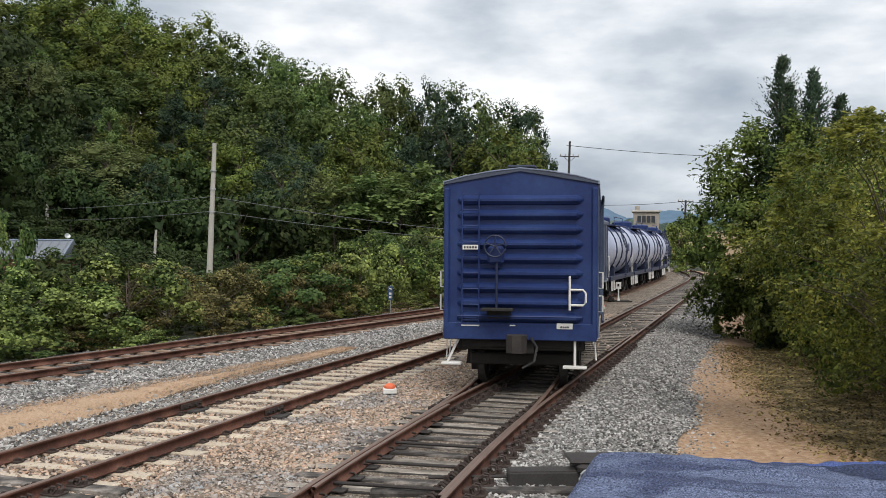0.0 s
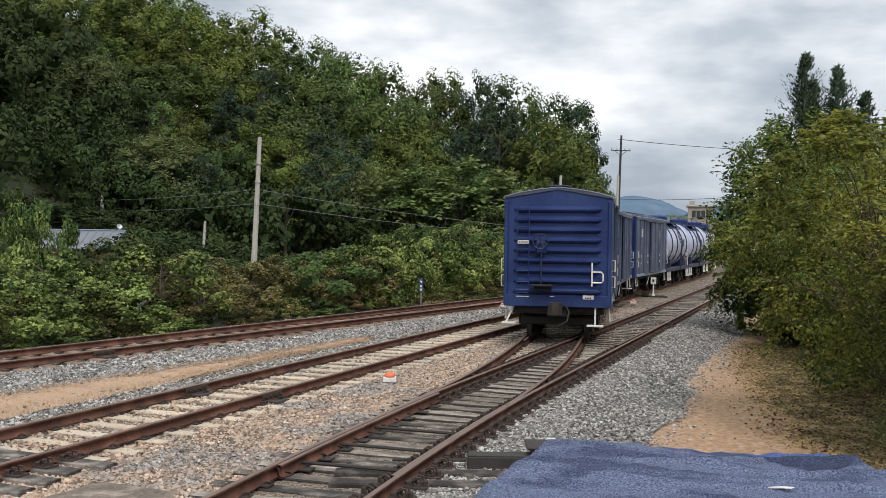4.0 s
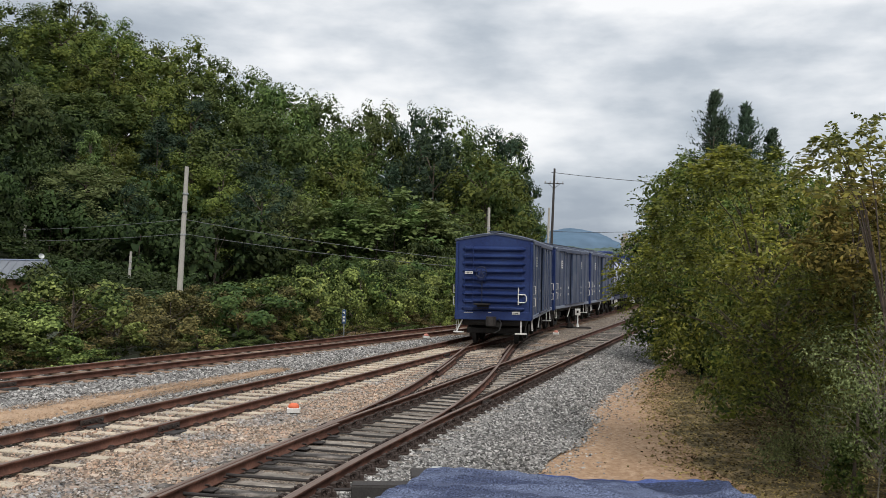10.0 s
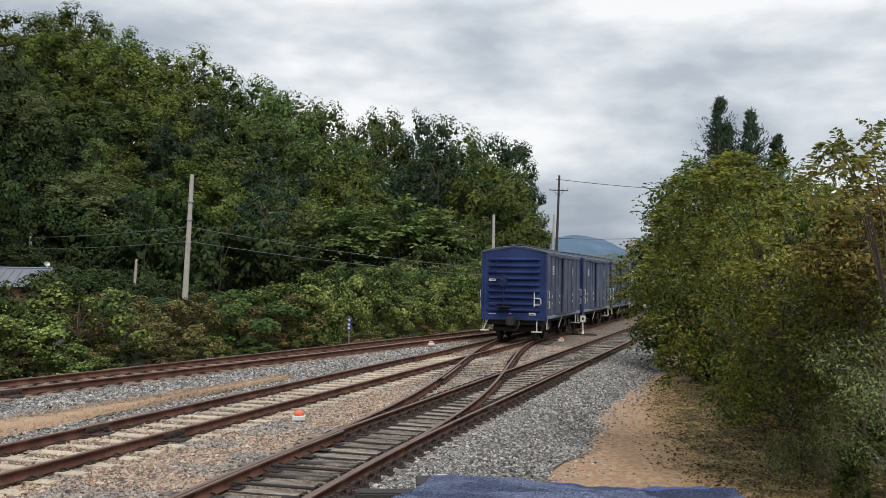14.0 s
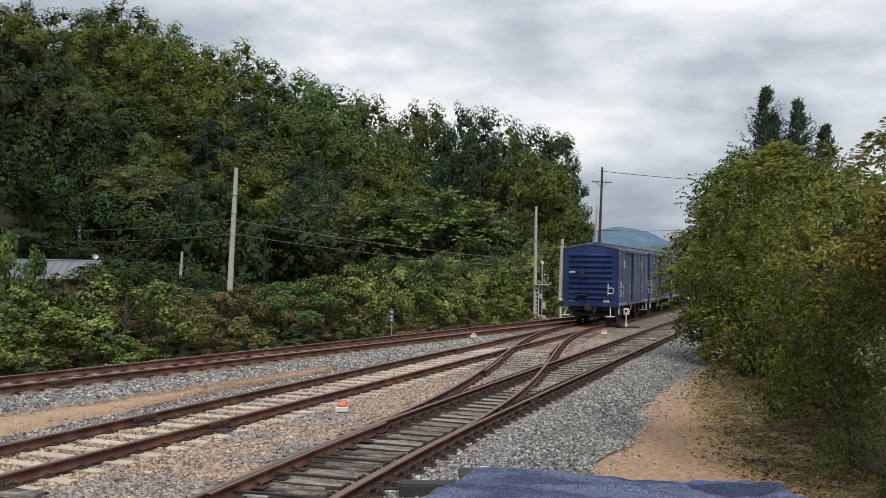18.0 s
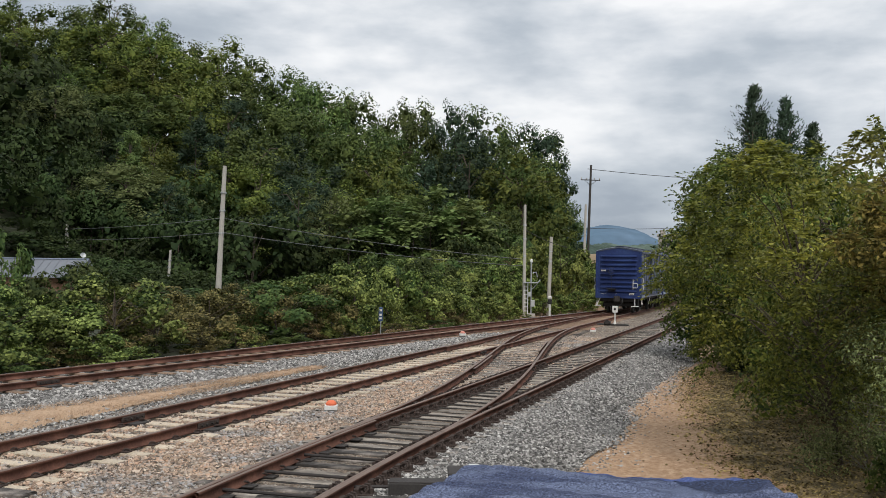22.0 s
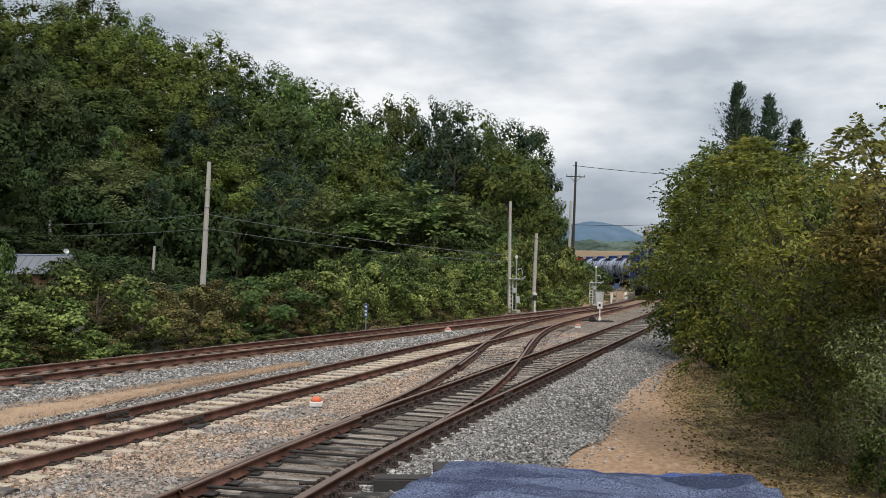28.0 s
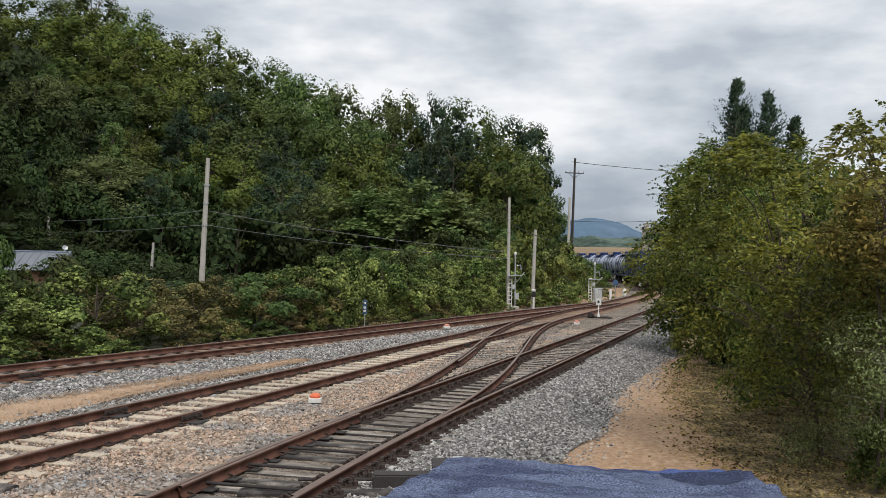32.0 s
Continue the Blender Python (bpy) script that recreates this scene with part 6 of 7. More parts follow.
for k, (u, d, z) in enumerate(((0, 67.5, 0.5), (60, 68, 0.45), (120, 67, 0.5), (-30, 72.5, 1.0), (30, 73, 1.0), (90, 72.5, 1.0), (150, 73, 1.0), (190, 70, 0.8))):
    x, y = bearing(u, d)
    plant("shrub", "dark green undergrowth at the foot of the trees", "shrub", "undergrowth of the wood", UNDER[k % 3], Matrix.Translation((x, y, float(ground_z(x, y)))) @ pose(0, 0, 0, 0, 0, 50 * k) @ Matrix.Diagonal((0.85, 0.85, z, 1)))
for k, (x, y, h, w) in enumerate(((1.5, 55.5, 1.2, 1.4), (3.1, 59.4, 1.4, 1.3), (5.9, 62.4, 1.3, 1.3), (7.4, 65.2, 1.1, 1.1), (-0.6, 52.4, 1.3, 1.4), (8.9, 69.5, 1.2, 1.2))):
    hedge_bush("bright", x, y, h, w, k)
k = 0
for s in np.concatenate([np.arange(14.0, 44.0, 1.9), np.arange(44.0, 70.0, 1.5)]):
    k += 1
    x, y = plan(s, float(far_n(min(s, 62))) - (3.0 + 0.05 * (s - 44) if s > 44 else 2.9) - 0.3 * math.sin(5 * s))
    if math.hypot(float(x) - 3.8, float(y) - 58.4) > 1.5:
        hedge_bush(("bright", "brown", "kudzu")[k % 3] if s > 44 else ("kudzu", "dark", "brown")[k % 3], float(x), float(y), 0.75 + 0.35 * math.sin(3.1 * k), 1.0, k)
# bushes by the signal and beyond, left of the curving line
for x, y, h, w, kind in ((2.2, 62, 3.6, 2.6, "bright"), (4.6, 67, 4.4, 2.6, "bright"), (7.0, 72, 5.0, 2.8, "bright"), (9.0, 80, 4.2, 2.8, "kudzu"), (10.5, 87, 3.6, 2.8, "bright"), (11.0, 73.5, 0.9, 1.2, "brown"), (12.0, 78, 1.0, 1.2, "bright"), (8.2, 68, 1.5, 1.4, "kudzu"), (12.3, 94, 3.2, 3.0, "dark"), (-1, 66, 4.0, 3.0, "kudzu"), (-4, 62, 3.4, 2.6, "bright"), (0, 74, 5, 3.0, "dark"), (4, 82, 6, 3.4, "dark"), (13.2, 104, 3.4, 3.2, "dark"), (13.6, 114, 3.4, 3.2, "dark")):
    k += 1
    hedge_bush(kind, x, y, h, w, k)

hedge_bush("dark", -15.7, 32.8, 3.9, 1.2, 5), hedge_bush("kudzu", -15.2, 29.6, 3.9, 1.3, 3), hedge_bush("dark", -17.6, 33.0, 4.6, 1.4, 4)
for x, y, h, w in ((25.5, 108, 5.0, 3.0), (28.5, 116, 6.2, 3.4), (23.8, 98, 3.0, 2.2), (32, 126, 6.5, 3.6)):
    k += 1
    hedge_bush("bright", x, y, h, w, k)


# trees on the near side of the path
def spire(seed, height, radius, branches, needle, material):
    """A narrow conifer: upswept feathered branches round a straight stem."""
    g = np.random.default_rng(seed)
    h = g.random(branches) ** 1.15
    a = g.uniform(0, 6.283, branches)
    ln = radius * np.minimum(1, 3.6 * (1 - h)) * (0.72 + 0.28 * np.sin(2 * a + 11 * h)) * g.uniform(0.3, 1.1, branches) + 0.04
    out = np.stack([np.cos(a), np.sin(a), 0.40 + 0.55 * h + 0.15 * g.standard_normal(branches)], -1)
    root = np.stack([0 * h, 0 * h, h * height * 0.97 - 0.25 * ln], -1)
    quads = []
    for q in np.linspace(0.2, 1.0, 9):
        p = root + out * (ln * q)[:, None]
        for _ in range(3):
            w = out + 0.55 * g.standard_normal((branches, 3)) + np.array([0, 0, 0.35])
            w /= np.linalg.norm(w, axis=1, keepdims=True)
            u = np.cross(w, g.standard_normal((branches, 3)))
            u /= np.linalg.norm(u, axis=1, keepdims=True)
            lw = needle * (0.6 + 0.7 * g.random((branches, 1))) * (1.15 - 0.5 * q)
            b = p + 0.05 * g.standard_normal((branches, 3))
            quads.append(np.stack([b, b + w * lw * 0.45 + u * lw * 0.15, b + w * lw, b + w * lw * 0.45 - u * lw * 0.15], 1))
    v = np.concatenate(quads).reshape(-1, 3)
    away = v * np.array([1, 1, 0])
    nrm = away / (np.linalg.norm(away, axis=1, keepdims=True) + 0.05) + np.array([0, 0, 0.5]) + 0.3 * np.repeat(g.standard_normal((len(v) // 4, 3)), 4, 0)
    ends = root + out * (0.75 * ln)[:, None]
    return limbs_mesh(g, height, 0.5, radius, ends, 0.1, 30), rounded(qmesh("crown", v, np.arange(len(v)).reshape(-1, 4), material), nrm)


side = "trees beside the path"
plant("tree", "full green broad-leaved tree beside the sandy path", "tree", side, plant_parts(300, "lumpy", 6.9, 2.5, 0.0, 420, 0.44, 36000, 0.12, "leaf_green", 0.13, 16, 0.55, 0.3, core=0.4, inward=0.08, spray=300, spray_len=0.5, spray_leaf=0.13), put(9.0, 31.0))
plant("tree", "full green broad-leaved tree beside the sandy path", "tree", side, plant_parts(301, "lumpy", 6.2, 2.5, 0.1, 100, 0.5, 12000, 0.14, "leaf_green", 0.13, 24, 0.5, 0.3, core=0.4), put(12.2, 37.5))
plant("tree", "full green broad-leaved tree beside the sandy path", "tree", side, plant_parts(307, "lumpy", 6.0, 2.1, 0.1, 300, 0.42, 24000, 0.11, "leaf_green", 0.12, 14, 0.55, 0.3, core=0.4, inward=0.08, spray=200, spray_len=0.5, spray_leaf=0.12), put(9.2, 25.6))
plant("tree", "yellowing olive-green tree leaning over the path", "tree", side, plant_parts(302, "dome", 4.85, 2.0, 0.80, 230, 0.33, 17000, 0.070, "leaf_yellow", 0.05, 44, 0.5, 0.3, "bark", -1.1, loose=0.8, spray=2300, spray_len=0.30, spray_leaf=0.080), put(5.98, 15.6))
plant("tree", "yellowing olive-green tree with leaves down to the ground", "tree", side, plant_parts(303, "dome", 4.5, 1.9, 1.0, 160, 0.36, 12000, 0.075, "leaf_olive_near", 0.07, 46, 0.5, 0.3, spray=1000, spray_len=0.30, spray_leaf=0.080), put(7.6, 15.8))
plant("tree", "olive-green tree with brownish leaves beside the path", "tree", side, plant_parts(304, "broad", 4.8, 2.2, 0.1, 100, 0.5, 16000, 0.11, "leaf_yellow", 0.08, 36, 0.5, 0.3), put(7.6, 19.8))
plant("tree", "slim rusty brown-leaved tree beside the path", "tree", side, plant_parts(308, "round", 4.2, 0.65, 2.3, 50, 0.24, 3000, 0.075, "leaf_rusty", 0.03, 10, 0.5, 0.3, spray=260, spray_len=0.28, spray_leaf=0.085), put(5.75, 13.1))
plant("tree", "slim tree with large yellow-green leaves", "tree", side, plant_parts(309, "round", 4.75, 0.72, 3.45, 30, 0.18, 420, 0.080, "leaf_olive_near", 0.024, 9, 0.5, 0.2, "bark", -0.3, spray=90, spray_len=0.30, spray_leaf=0.10), put(5.15, 10.6))
plant("shrub", "thin twiggy shrub with small grey-green leaves", "shrub", side, plant_parts(305, "dome", 3.0, 1.05, 0.3, 80, 0.24, 6500, 0.048, "leaf_small", 0.012, 80, 0.5, 0.3, "twig_pale"), put(6.05, 13.0))
plant("shrub", "thin twiggy shrub with small grey-green leaves", "shrub", side, plant_parts(306, "heap", 1.6, 1.0, 0.0, 56, 0.30, 7500, 0.048, "leaf_small", 0.011, 50, 0.5, 0.3, "twig_pale"), put(6.25, 15.3))
plant("shrub", "dense dark green shrub at the foot of a tree", "shrub", side, plant_parts(315, "mound", 1.35, 0.75, 0.05, 77, 0.2, 6000, 0.06, "leaf_green", 0.02, 20, 0.55, 0.3, core=0.4), put(6.5, 13.1))
plant("tree", "slender dark conifer with a pointed top", "tree", "conifers behind the path", spire(310, 8.95, 1.25, 640, 0.145, "leaf_pine"), put(8.75, 30.0))
plant("tree", "slender dark conifer with a pointed top", "tree", "conifers behind the path", spire(312, 8.65, 1.2, 600, 0.145, "leaf_pine"), put(9.85, 30.4))
plant("tree", "slender dark conifer with a pointed top", "tree", "conifers behind the path", spire(313, 7.8, 1.15, 480, 0.145, "leaf_pine"), put(10.6, 30.2))
plant("tree", "slender dark conifer with a pointed top", "tree", "conifers behind the path", spire(314, 8.2, 0.9, 420, 0.145, "leaf_pine"), put(9.2, 30.6))
for x, y, h, w in ((8.9, 29.2, 2.7, 1.4), (9.0, 26.5, 2.5, 1.4), (8.9, 32.6, 2.3, 1.2), (8.2, 22.8, 2.2, 1.3)):
    k += 1
    hedge_bush("bright", x, y, h, w, k)
for k, (x, y) in enumerate(((13, 27), (12, 20), (10.5, 15), (14, 33), (15, 43), (18, 50), (15, 6))):
    plant("tree", "green tree in the row behind the path", "tree", side, FOREST["round"][k % 3], put(x, y) @ pose(0, 0, 0, 0, 0, 40 * k) @ Matrix.Diagonal((0.62, 0.62, 0.42, 1)))


# ---- far distance ----
def ridge(name, label, pts, y, depth, material, rough=0.0):
    """A far hill: a rounded range that rises from the plain, given its outline (x, height)."""
    xs = np.linspace(pts[0][0], pts[-1][0], 900)
    px, pz = np.array(pts).T
    top = np.interp(xs, px, pz)
    top = np.convolve(np.pad(top, 3, "edge"), np.ones(7) / 7, "valid")
    g = np.random.default_rng(len(pts))
    top = top + rough * np.convolve(g.standard_normal(len(top) + 2), np.ones(3) / 2, "valid")
    rows = []
    for v in np.linspace(0, 1, 9):
        rows.append(np.stack([xs, np.full(len(xs), y - depth * math.cos(v * math.pi)), top * math.sin(v * math.pi) ** 0.8 - 2], -1))
    v = np.array(rows).reshape(-1, 3)
    w = len(xs)
    i = (np.arange(8)[:, None] * w + np.arange(w - 1)[None]).ravel()
    return tagged(part(name, qmesh(name, v, np.stack([i, i + 1, i + w + 1, i + w], 1), material, True), None), label, "hill", kind="structure")


ridge("backdrop", "mountain on the horizon, painted in haze blue", [(-1500, 25), (0, 40), (200, 74), (285, 102), (330, 110), (372, 104), (442, 70), (490, 74), (556, 92), (620, 77), (760, 50), (900, 60), (1500, 40), (2600, 30)], 2300, 300, "hill_blue_haze", 0.9)
ridge("backdrop", "low wooded hill beyond the fields", [(-400, 14), (0, 18), (80, 23), (110, 25), (128, 23), (150, 26), (175, 22), (210, 23), (260, 19), (320, 22), (420, 16), (700, 14)], 760, 70, "hill_green_haze", 0.8)
field = part("field", grid_mesh("field", np.linspace(-60, 260, 12), np.linspace(235, 420, 24), lambda x, y: -0.4 + 7.6 * smooth((y - 235) / 60) + 0 * x, None), "field_tan")
tagged(field, "tan dry field beyond the railway", "field", kind="structure")


# ---- tarpaulin over a low stack beside the path ----
def tarp_z(x, y):
    """The draped sheet: a flat-topped stack that slopes off on all sides, with folds and creases."""
    back = 11.42 + 0.07 * (x - 0.2) - 0.30 * smooth((0.3 - x) / 1.0)
    left = -0.62 - 0.28 * (11 - y)
    w = 1.1 * np.sin(1.1 * x + 0.7 * y)
    fold = 0.010 * np.sin(2.4 * x + 3.4 * y + w) + 0.008 * np.sin(5.1 * x - 3.1 * y + 2 * w) + 0.007 * np.sin(12 * x + 9 * y + w) + 0.006 * np.sin(23 * x - 17 * y + 2 * w)
    for yc, a, sl in ((10.95, 0.045, 0.05), (10.55, 0.06, -0.10), (10.1, 0.06, 0.09), (9.7, 0.06, -0.07), (9.2, 0.06, 0.06), (8.8, 0.06, -0.05), (8.2, 0.06, 0.06)):
        fold = fold + 0.8 * a * np.exp(-((y - yc - sl * x - 0.13 * np.sin(2.0 * x + 3 * yc)) / 0.05) ** 2)
    top = 0.29 - 0.036 * (x - 0.2) + 0.03 * np.sin(1.7 * x + 0.6) + 0.10 * smooth((10.9 - y) / 2)
    stack = np.minimum(np.minimum(smooth((x - left) / 0.66), smooth((3.66 - x) / 0.16)), smooth((back - y) / 0.16))
    lower = np.minimum(np.minimum(smooth((x - left) / 0.66), smooth((5.7 - x) / 0.5)), smooth((10.42 - 0.04 * (x - 3.4) + 0.05 * np.sin(4 * x) - y) / 0.2))
    skirt = 0.02 * np.sin(6 * x) * np.sin(3 * y) ** 2
    return np.maximum(-0.42 + stack * (top + 0.42 + fold), -0.42 + lower * (0.47 + fold)) + skirt * (1 - stack)


def tarp():
    tp = thing("tarpaulin", "blue woven tarpaulin draped in folds over a low stack", "tarpaulin")
    us, vs = np.linspace(-2.2, 5.8, 230), np.linspace(5.6, 11.8, 190)
    X, Y = np.meshgrid(us, vs)
    V = np.stack([X, Y, tarp_z(X, Y)], -1).reshape(-1, 3)
    w = len(us)
    i = (np.arange(len(vs) - 1)[:, None] * w + np.arange(w - 1)[None]).ravel()
    sheet = part("sheet", qmesh("sheet", V, np.stack([i, i + 1, i + w + 1, i + w], 1), "tarp_blue", True), None, tp)
    # darker layers of the sheet lie folded over it in uneven bands
    for seed, (x0, x1, y0, wide, tone) in enumerate(((1.0, 3.5, 11.34, 0.20, "tarp_bright"), (2.35, 3.5, 11.02, 0.42, "tarp_dark"))):
        hu = np.linspace(x0, x1, 110)
        taper = np.minimum(1, np.minimum(hu - x0, x1 - hu) / 0.5) ** 0.7
        rows = []
        for q in np.linspace(0, 1, 10):
            yb = y0 + 0.07 * (hu - 0.2) - 0.25 * smooth((0.3 - hu) / 1.0) + 0.08 * np.sin(1.7 * hu + 2.1 * seed) - q * taper * wide * (1 + 0.4 * np.sin(1.9 * hu + 1 + seed) + 0.25 * np.sin(5.3 * hu + 2 * seed))
            rows.append(np.stack([hu, yb, tarp_z(hu, yb) + 0.004 + 0.0015 * seed + 0.003 * np.sin(q * 3.14)], -1))
        V = np.array(rows).reshape(-1, 3)
        w = len(hu)
        i = (np.arange(9)[:, None] * w + np.arange(w - 1)[None]).ravel()
        part("folded_layer", qmesh("folded_layer", V, np.stack([i, i + 1, i + w + 1, i + w], 1), tone, True), None, tp, "darker folded-over layer of the sheet")
    part("scrap", extrude_poly([(-0.13, -0.015), (-0.05, -0.035), (0.03, -0.02), (0.10, -0.04), (0.15, 0.01), (0.06, 0.025), (-0.02, 0.012), (-0.11, 0.03)], 0.008, "Z", (2.05, 9.3, float(tarp_z(2.05, 9.3)) + 0.02)), "white_paint", tp, "torn pale scrap")
    return tp


tarp()


# ---- poles, wires and signals ----
def concrete_pole(name, label, x, y, top, r0, r1, lean=0.0, z=None, material="concrete"):
    base = float(ground_z(x, y)) if z is None else z
    p = thing(name, label, "pole", "poles beside the line", pose(x, y, base - 0.1))
    h = top - base + 0.1
    part("shaft", tube([(0, 0, 0), (lean * h * 0.5, 0, h * 0.5), (lean * h, 0, h)], r0, 12, r1), material, p)
    for k, q in enumerate((0.55, 0.70, 0.82)):
        part("band", lathe([(r0 * 0.98, -0.04), (r0 * 0.98, 0.04)], 12), "galvanised", p).matrix_basis = pose(lean * h * q, 0, h * q)
    return p


POLES = {"a": (-14.64, 57.55, 8.42), "b": (3.55, 58.6, 6.4), "g": (5.15, 60.4, 4.55), "c": (-10.1, 84.4, 5.9), "d": (-20.3, 66.2, 3.5), "e": (-18.3, 80.3, 3.6), "f": (-29.2, 70.9, 5.35), "h": (10.6, 88.0, 8.4)}
concrete_pole("utility_pole", "tall grey concrete utility pole above the hedge", *POLES["a"], 0.19, 0.12, 0.035)
concrete_pole("utility_pole", "grey concrete utility pole beside the signal", *POLES["b"], 0.11, 0.08)
concrete_pole("utility_pole", "short pale concrete post beside the line", *POLES["g"], 0.12, 0.10, 0.03)
concrete_pole("utility_pole", "old grey pole in front of the wood", *POLES["c"], 0.13, 0.09)
concrete_pole("fence_post", "leaning weathered post among bushes", *POLES["d"], 0.12, 0.08, 0.05)
concrete_pole("fence_post", "leaning weathered post among bushes", *POLES["e"], 0.12, 0.08, 0.05)
concrete_pole("utility_pole", "old grey pole in front of the wood", *POLES["f"], 0.14, 0.10)
concrete_pole("utility_pole", "thin grey pole at the wood's edge", *POLES["h"], 0.13, 0.10, 0.02)


def big_pole(x, y, top, arms, label):
    p = thing("utility_pole", label, "pole", "poles beside the line", pose(x, y, -0.4, 0, 1.5, 0))
    h = top + 0.4
    part("shaft", tube([(0, 0, 0), (0, 0, h)], 0.22, 10, 0.13), "pole_wood", p)
    for q, w in arms:
        a = part("crossarm", box((w, 0.10, 0.11), (0, 0, h - q), 0.01), "iron_dark", p)
        for x_ in (-0.46 * w, -0.2 * w, 0.2 * w, 0.46 * w):
            part("insulator", lathe([(0.05, 0), (0.07, 0.06), (0.05, 0.12), (0.07, 0.16), (0.03, 0.24)], 8), "concrete", a).matrix_basis = pose(x_, 0, h - q + 0.06)
        part("brace", tube([(-0.3 * w, 0.02, h - q - 0.04), (0, 0.02, h - q - 0.7)], 0.03, 5), "iron_dark", a)
        part("brace", tube([(0.3 * w, 0.02, h - q - 0.04), (0, 0.02, h - q - 0.7)], 0.03, 5), "iron_dark", a)
    return p


big_pole(15.75, 127, 16.1, ((1.95, 2.5),), "tall dark power pole with one crossarm")
big_pole(33.9, 138, 9.1, ((0.2, 2.2),), "dark power pole beyond the line")


def wire(label, a, b, sag, r=0.02, steps=18, material="wire_black"):
    bm = bmesh.new()
    a, b = Vector(a), Vector(b)
    add_tube(bm, [a.lerp(b, q) - Vector((0, 0, 4 * sag * q * (1 - q))) for q in np.linspace(0, 1, steps)], r, 4)
    return tagged(part("overhead_wire", bm, material), label, "wire", "overhead wires")


wt = "thin dark overhead wire between poles"
A, F_, B_, C_ = POLES["a"], POLES["f"], POLES["b"], POLES["c"]
for dz, da in ((0.35, 3.1), (1.15, 3.95)):
    wire(wt, (F_[0], F_[1], F_[2] - dz), (A[0] + 0.2, A[1], A[2] - da), 0.12, 0.017, material="wire_grey")
    wire(wt, (A[0] + 0.2, A[1], A[2] - da), (B_[0], B_[1], 3.3 - dz * 0.5), 0.22, 0.017, material="wire_grey")
    wire(wt, (F_[0], F_[1], F_[2] - dz), (F_[0] - 32, F_[1] - 6, 5.6 - dz), 0.2, 0.017, material="wire_grey")
wire(wt, (15.75, 127, 15.6), (62, 128, 14.9), 1.0, 0.035)
wire(wt, (33.9, 138, 8.9), (15.9, 127, 7.9), 0.25, 0.03)
wire(wt, (33.9, 138, 8.9), (80, 150, 9.2), 0.6, 0.03)
wire(wt, (3.55, 58.6, 4.9), (6.2, 60.0, 3.9), 0.1, 0.02)


def signal(x, y, h, label):
    sg = thing("signal", label, "railway signal", "signals beside the line", pose(x, y, -0.25))
    part("mast", tube([(0, 0, 0), (0, 0, h)], 0.045, 12), "galvanised", sg)
    part("foot", box((0.5, 0.5, 0.18), (0, 0, 0.05), 0.02), "concrete", sg)
    hd = part("lamp_head", lathe([(0.06, h), (0.09, h + 0.04), (0.08, h + 0.14), (0.03, h + 0.19)], 12), "white_paint", sg, "white rounded signal head")
    for off in (-0.42, -0.20):
        part("ladder_stile", tube([(off, -0.02, 0.1), (off, -0.02, h * 0.62)], 0.034, 6), "white_paint", sg)
    for k in range(8):
        part("rung", tube([(-0.42, -0.02, 0.3 + k * h * 0.075), (-0.20, -0.02, 0.3 + k * h * 0.075)], 0.024, 5), "white_paint", sg)
    part("platform", box((0.85, 0.5, 0.05), (-0.05, -0.1, h * 0.62), 0.01), "galvanised", sg)
    part("bracket", tube([(0.09, 0, h * 0.5), (0.55, 0, h * 0.68)], 0.03, 6), "galvanised", sg)
    part("arm_lamp", tube([(0.1, 0, h * 0.8), (0.32, 0, h * 0.82), (0.36, 0, h * 0.72)], 0.035, 6), "galvanised", sg)
    part("equipment_box", box((0.22, 0.2, 0.40), (0.10, -0.08, 0.75), 0.02), "grey_cabinet", sg)
    part("equipment_box", box((0.2, 0.18, 0.28), (-0.1, -0.1, 1.3), 0.02), "grey_cabinet", sg)
    return sg


signal(3.95, 58.4, 3.2, "grey signal mast with ladder and white head")
signal(10.25, 68.8, 2.65, "grey signal mast with ladder beside cabinets")
dw = thing("dwarf_signal", "white dwarf signal post with a dark lamp box", "railway signal", "signals beside the line", pose(5.0, 57.6, -0.25))
part("post", tube([(0, 0, 0), (0, 0, 0.75)], 0.06, 10), "white_paint", dw)
part("lamp_box", box((0.24, 0.2, 0.30), (0, 0, 0.9), 0.03), "under_dark", dw)
part("hood", box((0.24, 0.2, 0.16), (0, 0, 1.13), 0.04), "white_paint", dw)
cab = thing("equipment_cabinet", "grey trackside equipment cabinet on a concrete base", "cabinet", m=pose(10.97, 72.0, -0.35, 0, 0, -18) @ Matrix.Diagonal((0.66, 0.66, 0.72, 1)))
part("base", box((1.0, 0.8, 0.2), (0, 0, 0.1), 0.02), "concrete", cab)
part("body", box((0.9, 0.7, 1.15), (0, 0, 0.77), 0.03), "grey_cabinet", cab)
part("roof", box((1.0, 0.8, 0.08), (0, 0, 1.38), 0.03), "grey_cabinet", cab)
part("door", box((0.78, 0.02, 1.0), (0, -0.36, 0.77), 0.01), "grey_cabinet", cab)
part("handle", box((0.03, 0.03, 0.14), (0.28, -0.385, 0.8), 0.005), "iron_dark", cab)
for k, (x, y, h, r) in enumerate(((11.95, 72.5, 0.9, 0.06), (12.35, 74.5, 0.9, 0.07), (7.4, 66.5, 0.85, 0.045))):
    m = thing("marker_post", "short white post beside the line", "post", "white posts beside the line", pose(x, y, -0.35))
    part("shaft", box((2 * r, 2 * r, h), (0, 0, h / 2), 0.02), "white_paint", m)
sg = thing("round_sign", "round blue sign on a thin post", "sign", m=pose(13.6, 80.0, -0.35))
part("post", tube([(0, 0, 0), (0, 0, 1.2)], 0.04, 8), "galvanised", sg)
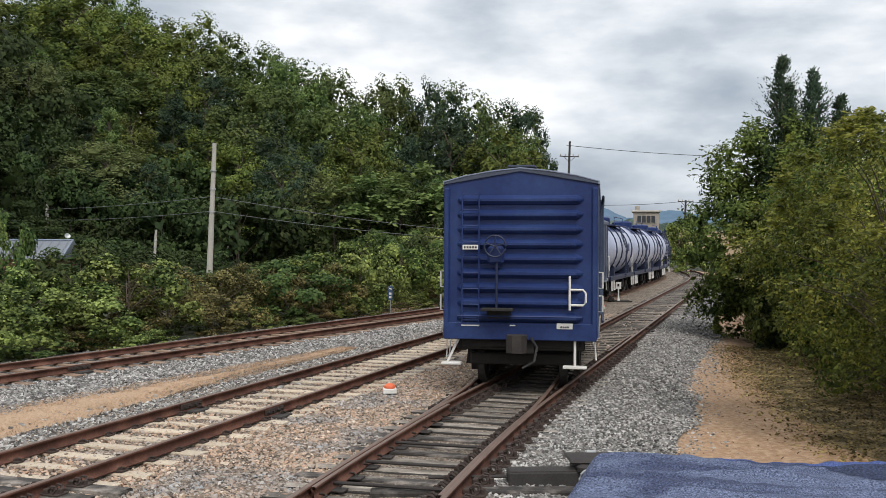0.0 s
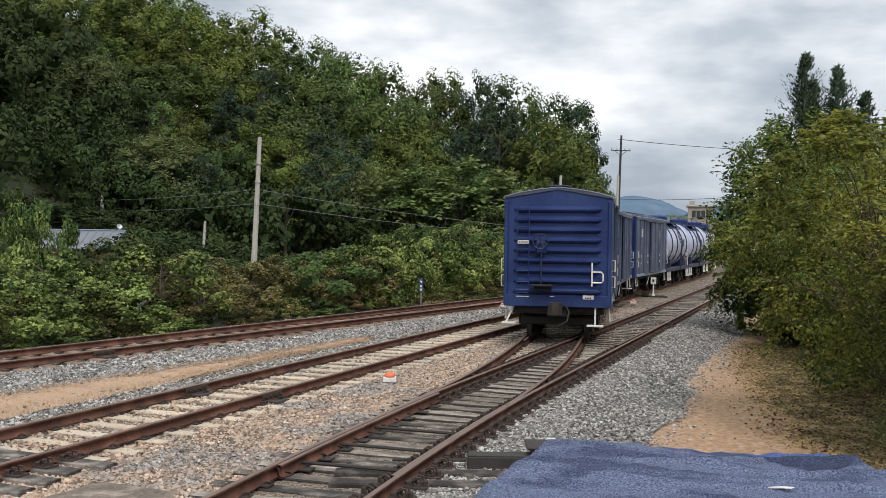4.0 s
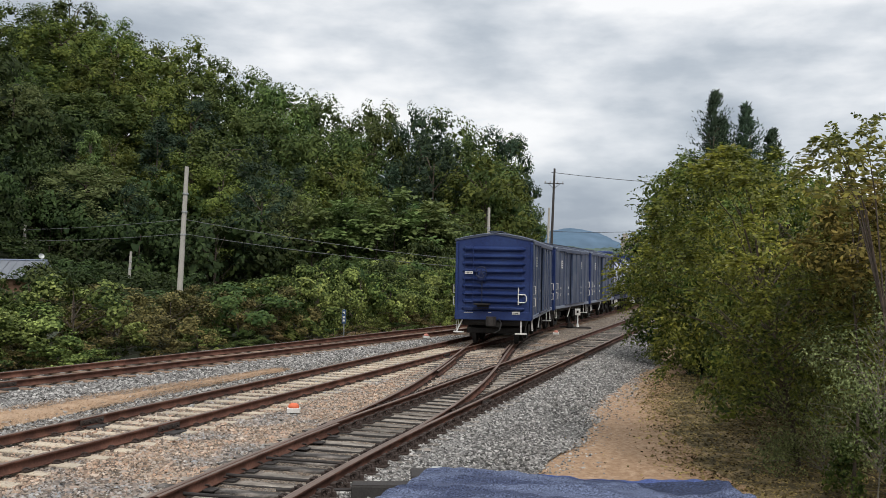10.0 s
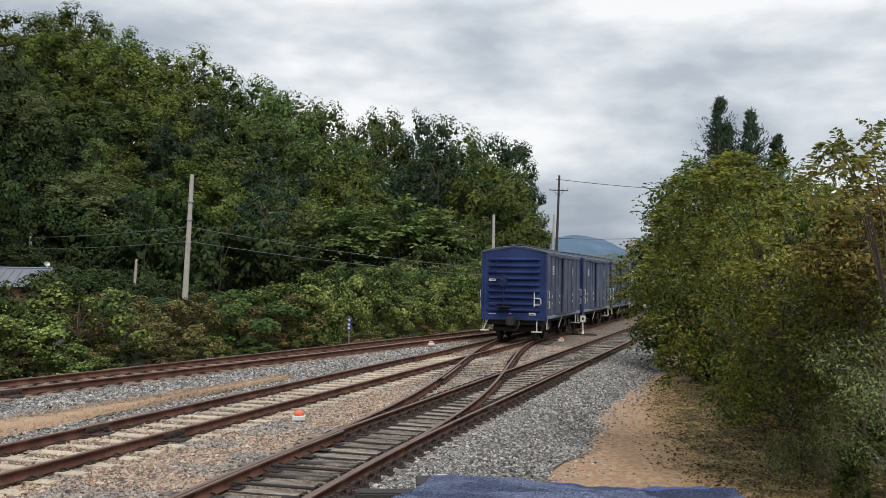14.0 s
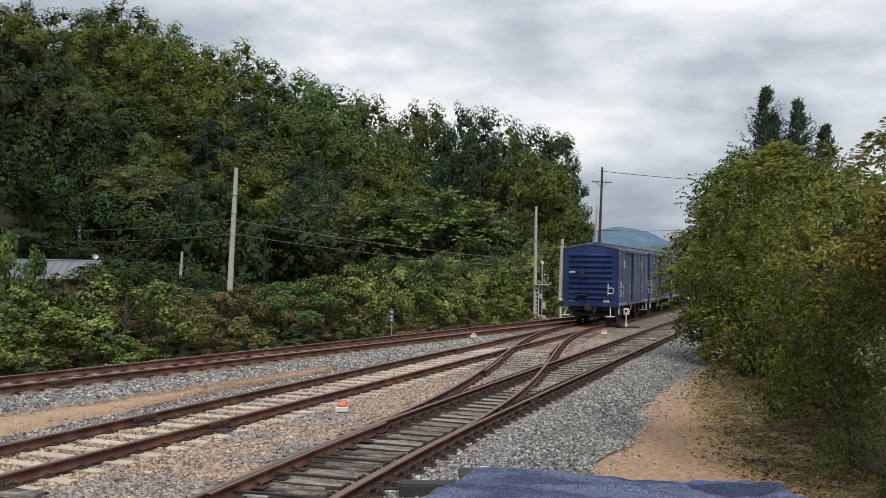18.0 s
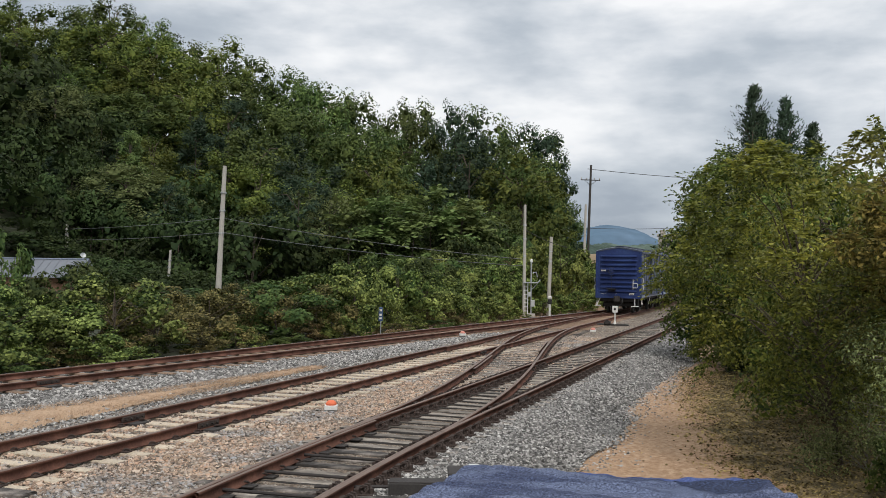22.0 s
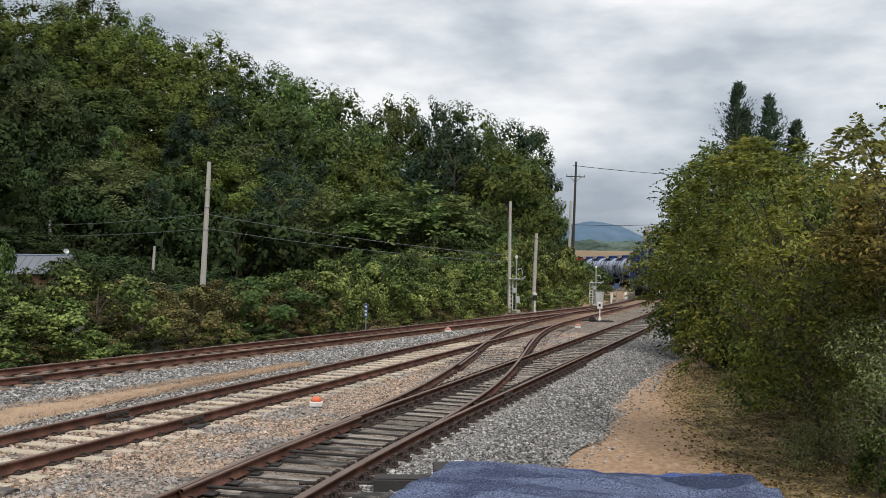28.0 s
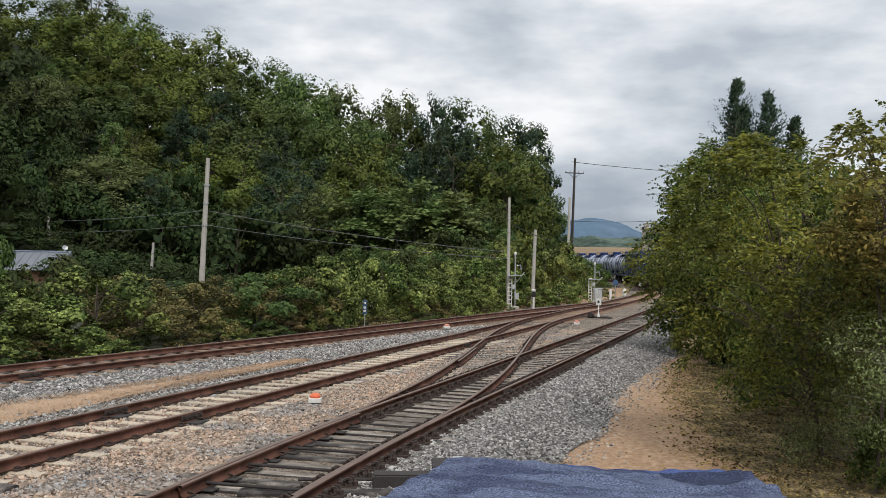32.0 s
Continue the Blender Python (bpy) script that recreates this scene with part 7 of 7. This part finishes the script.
part("disc", lathe([(0.24, -0.02), (0.24, 0.02)], 20, "Y"), "sign_blue", sg).matrix_basis = pose(0, -0.05, 1.3)
lm = thing("signal_lamp", "squat white lamp housing on a short post", "railway signal", m=pose(13.9, 77.5, -0.35) @ Matrix.Diagonal((0.7, 0.7, 0.75, 1)))
part("post", tube([(0, 0, 0), (0, 0, 0.5)], 0.08, 8), "galvanised", lm)
part("housing", lathe([(0.22, 0.45), (0.24, 0.9), (0.16, 1.12), (0.05, 1.2)], 12), "white_paint", lm)
bp = thing("kilometre_post", "blue plate with white marks on a pale post", "sign", m=pose(-3.35, 39.1, -0.25, 0, 0, -6) @ Matrix.Diagonal((0.66, 0.7, 0.90, 1)))
part("post", tube([(0, 0, 0), (0, 0, 1.35)], 0.035, 8), "galvanised", bp)
pl = part("plate", box((0.26, 0.03, 0.62), (0, -0.04, 1.02), 0.01), "sign_blue", bp, "blue number plate")
for z in (1.2, 1.0, 0.85):
    part("mark", box((0.14, 0.008, 0.09), (0, -0.06, z)), "white_paint", pl)


# ---- shed behind the hedge ----
sh = thing("shed", "low shed with a grey sheet roof behind the hedge", "shed", m=Matrix.Translation((-26.9, 61.0, -0.12)) @ pose(0, 0, 0, 0, 0, 4))
part("wall", box((5.6, 4.0, 1.9), (0, 0, 0.85), 0.03), "shed_wall", sh)
part("roof", extrude_poly([(-2.5, 1.75), (2.5, 1.75), (0.25, 2.85), (-0.25, 2.85)], 6.2, "X"), "roof_sheet", sh)
for k in range(13):
    part("roof_rib", tube([(-2.95 + 0.49 * k, -2.5, 1.79), (-2.95 + 0.49 * k, -0.25, 2.875)], 0.018, 5), "roof_sheet", sh)
part("ridge_cap", box((6.2, 0.55, 0.09), (0, 0, 2.9), 0.03), "roof_edge", sh)
part("gable_trim", tube([(3.12, -2.5, 1.76), (3.12, -0.1, 2.9)], 0.05, 5), "roof_edge", sh)
dish = part("satellite_dish", lathe([(0.001, 0.0), (0.15, 0.03), (0.28, 0.11), (0.30, 0.14), (0.27, 0.12), (0.14, 0.05), (0.001, 0.02)], 18), "galvanised", sh, "pale grey satellite dish on the ridge")
dish.matrix_basis = pose(2.75, 0, 3.12, 62, 0, 35) @ Matrix.Diagonal((0.6, 0.6, 0.6, 1))
part("dish_arm", tube([(2.75, 0.05, 2.9), (2.75, 0.02, 3.2)], 0.03, 6), "galvanised", sh)

# ---- tower building beyond the line ----
tw = thing("signal_tower", "pale plastered signal tower with a flat roof", "building", m=pose(36.3, 173, -0.4, 0, 0, -12))
part("wall", box((4.4, 4.4, 9.0), (0, 0, 4.5), 0.05), "wall_plaster", tw)
part("roof", box((5.0, 5.0, 0.3), (0, 0, 9.1), 0.05), "concrete", tw)
part("stair_head", box((0.9, 1.2, 0.9), (-1.5, 0, 9.6), 0.04), "wall_plaster", tw)
for k in range(4):
    wdw = part("window", box((0.62, 0.06, 1.2), (-1.2 + 0.8 * k, -2.22, 7.7), 0.01), "window_dark", tw)
    part("frame", box((0.06, 0.08, 1.25), (-1.2 + 0.8 * k + 0.38, -2.23, 7.7), 0.01), "wall_plaster", wdw)
part("sill", box((3.8, 0.14, 0.1), (0, -2.25, 7.0), 0.02), "concrete", tw)


def motions():
    times = [0.5 * k for k in range(65)]
    wheel_times = [0.14 * k for k in range(229)] + [32.0]
    mids = [CAR_L / 2 + PITCH * k for k in range(3)]
    start = PITCH * 3 + 4.6
    mids += [start + 9.75 * k for k in range(6)]
    mids += [start + 9.75 * 5 + 4.6 + 7.3]
    for ob, mid in zip([*cars, *tanks, loco], mids):
        half = 4.2 if ob is loco else 2.9
        walk(ob, [(t, on_line(tail_at(t) + mid, half)) for t in times])
    # the wheels of the boxcars roll along with them
    for car in cars:
        for ws in [o for o in car.children if o.name.startswith("wheelset")]:
            base = ws.matrix_basis.copy()
            walk(ws, [(t, Matrix.Translation(base.translation) @ Euler((-(tail_at(t) - tail_at(0)) / 0.42, 0, 0)).to_matrix().to_4x4()) for t in wheel_times])


motions()
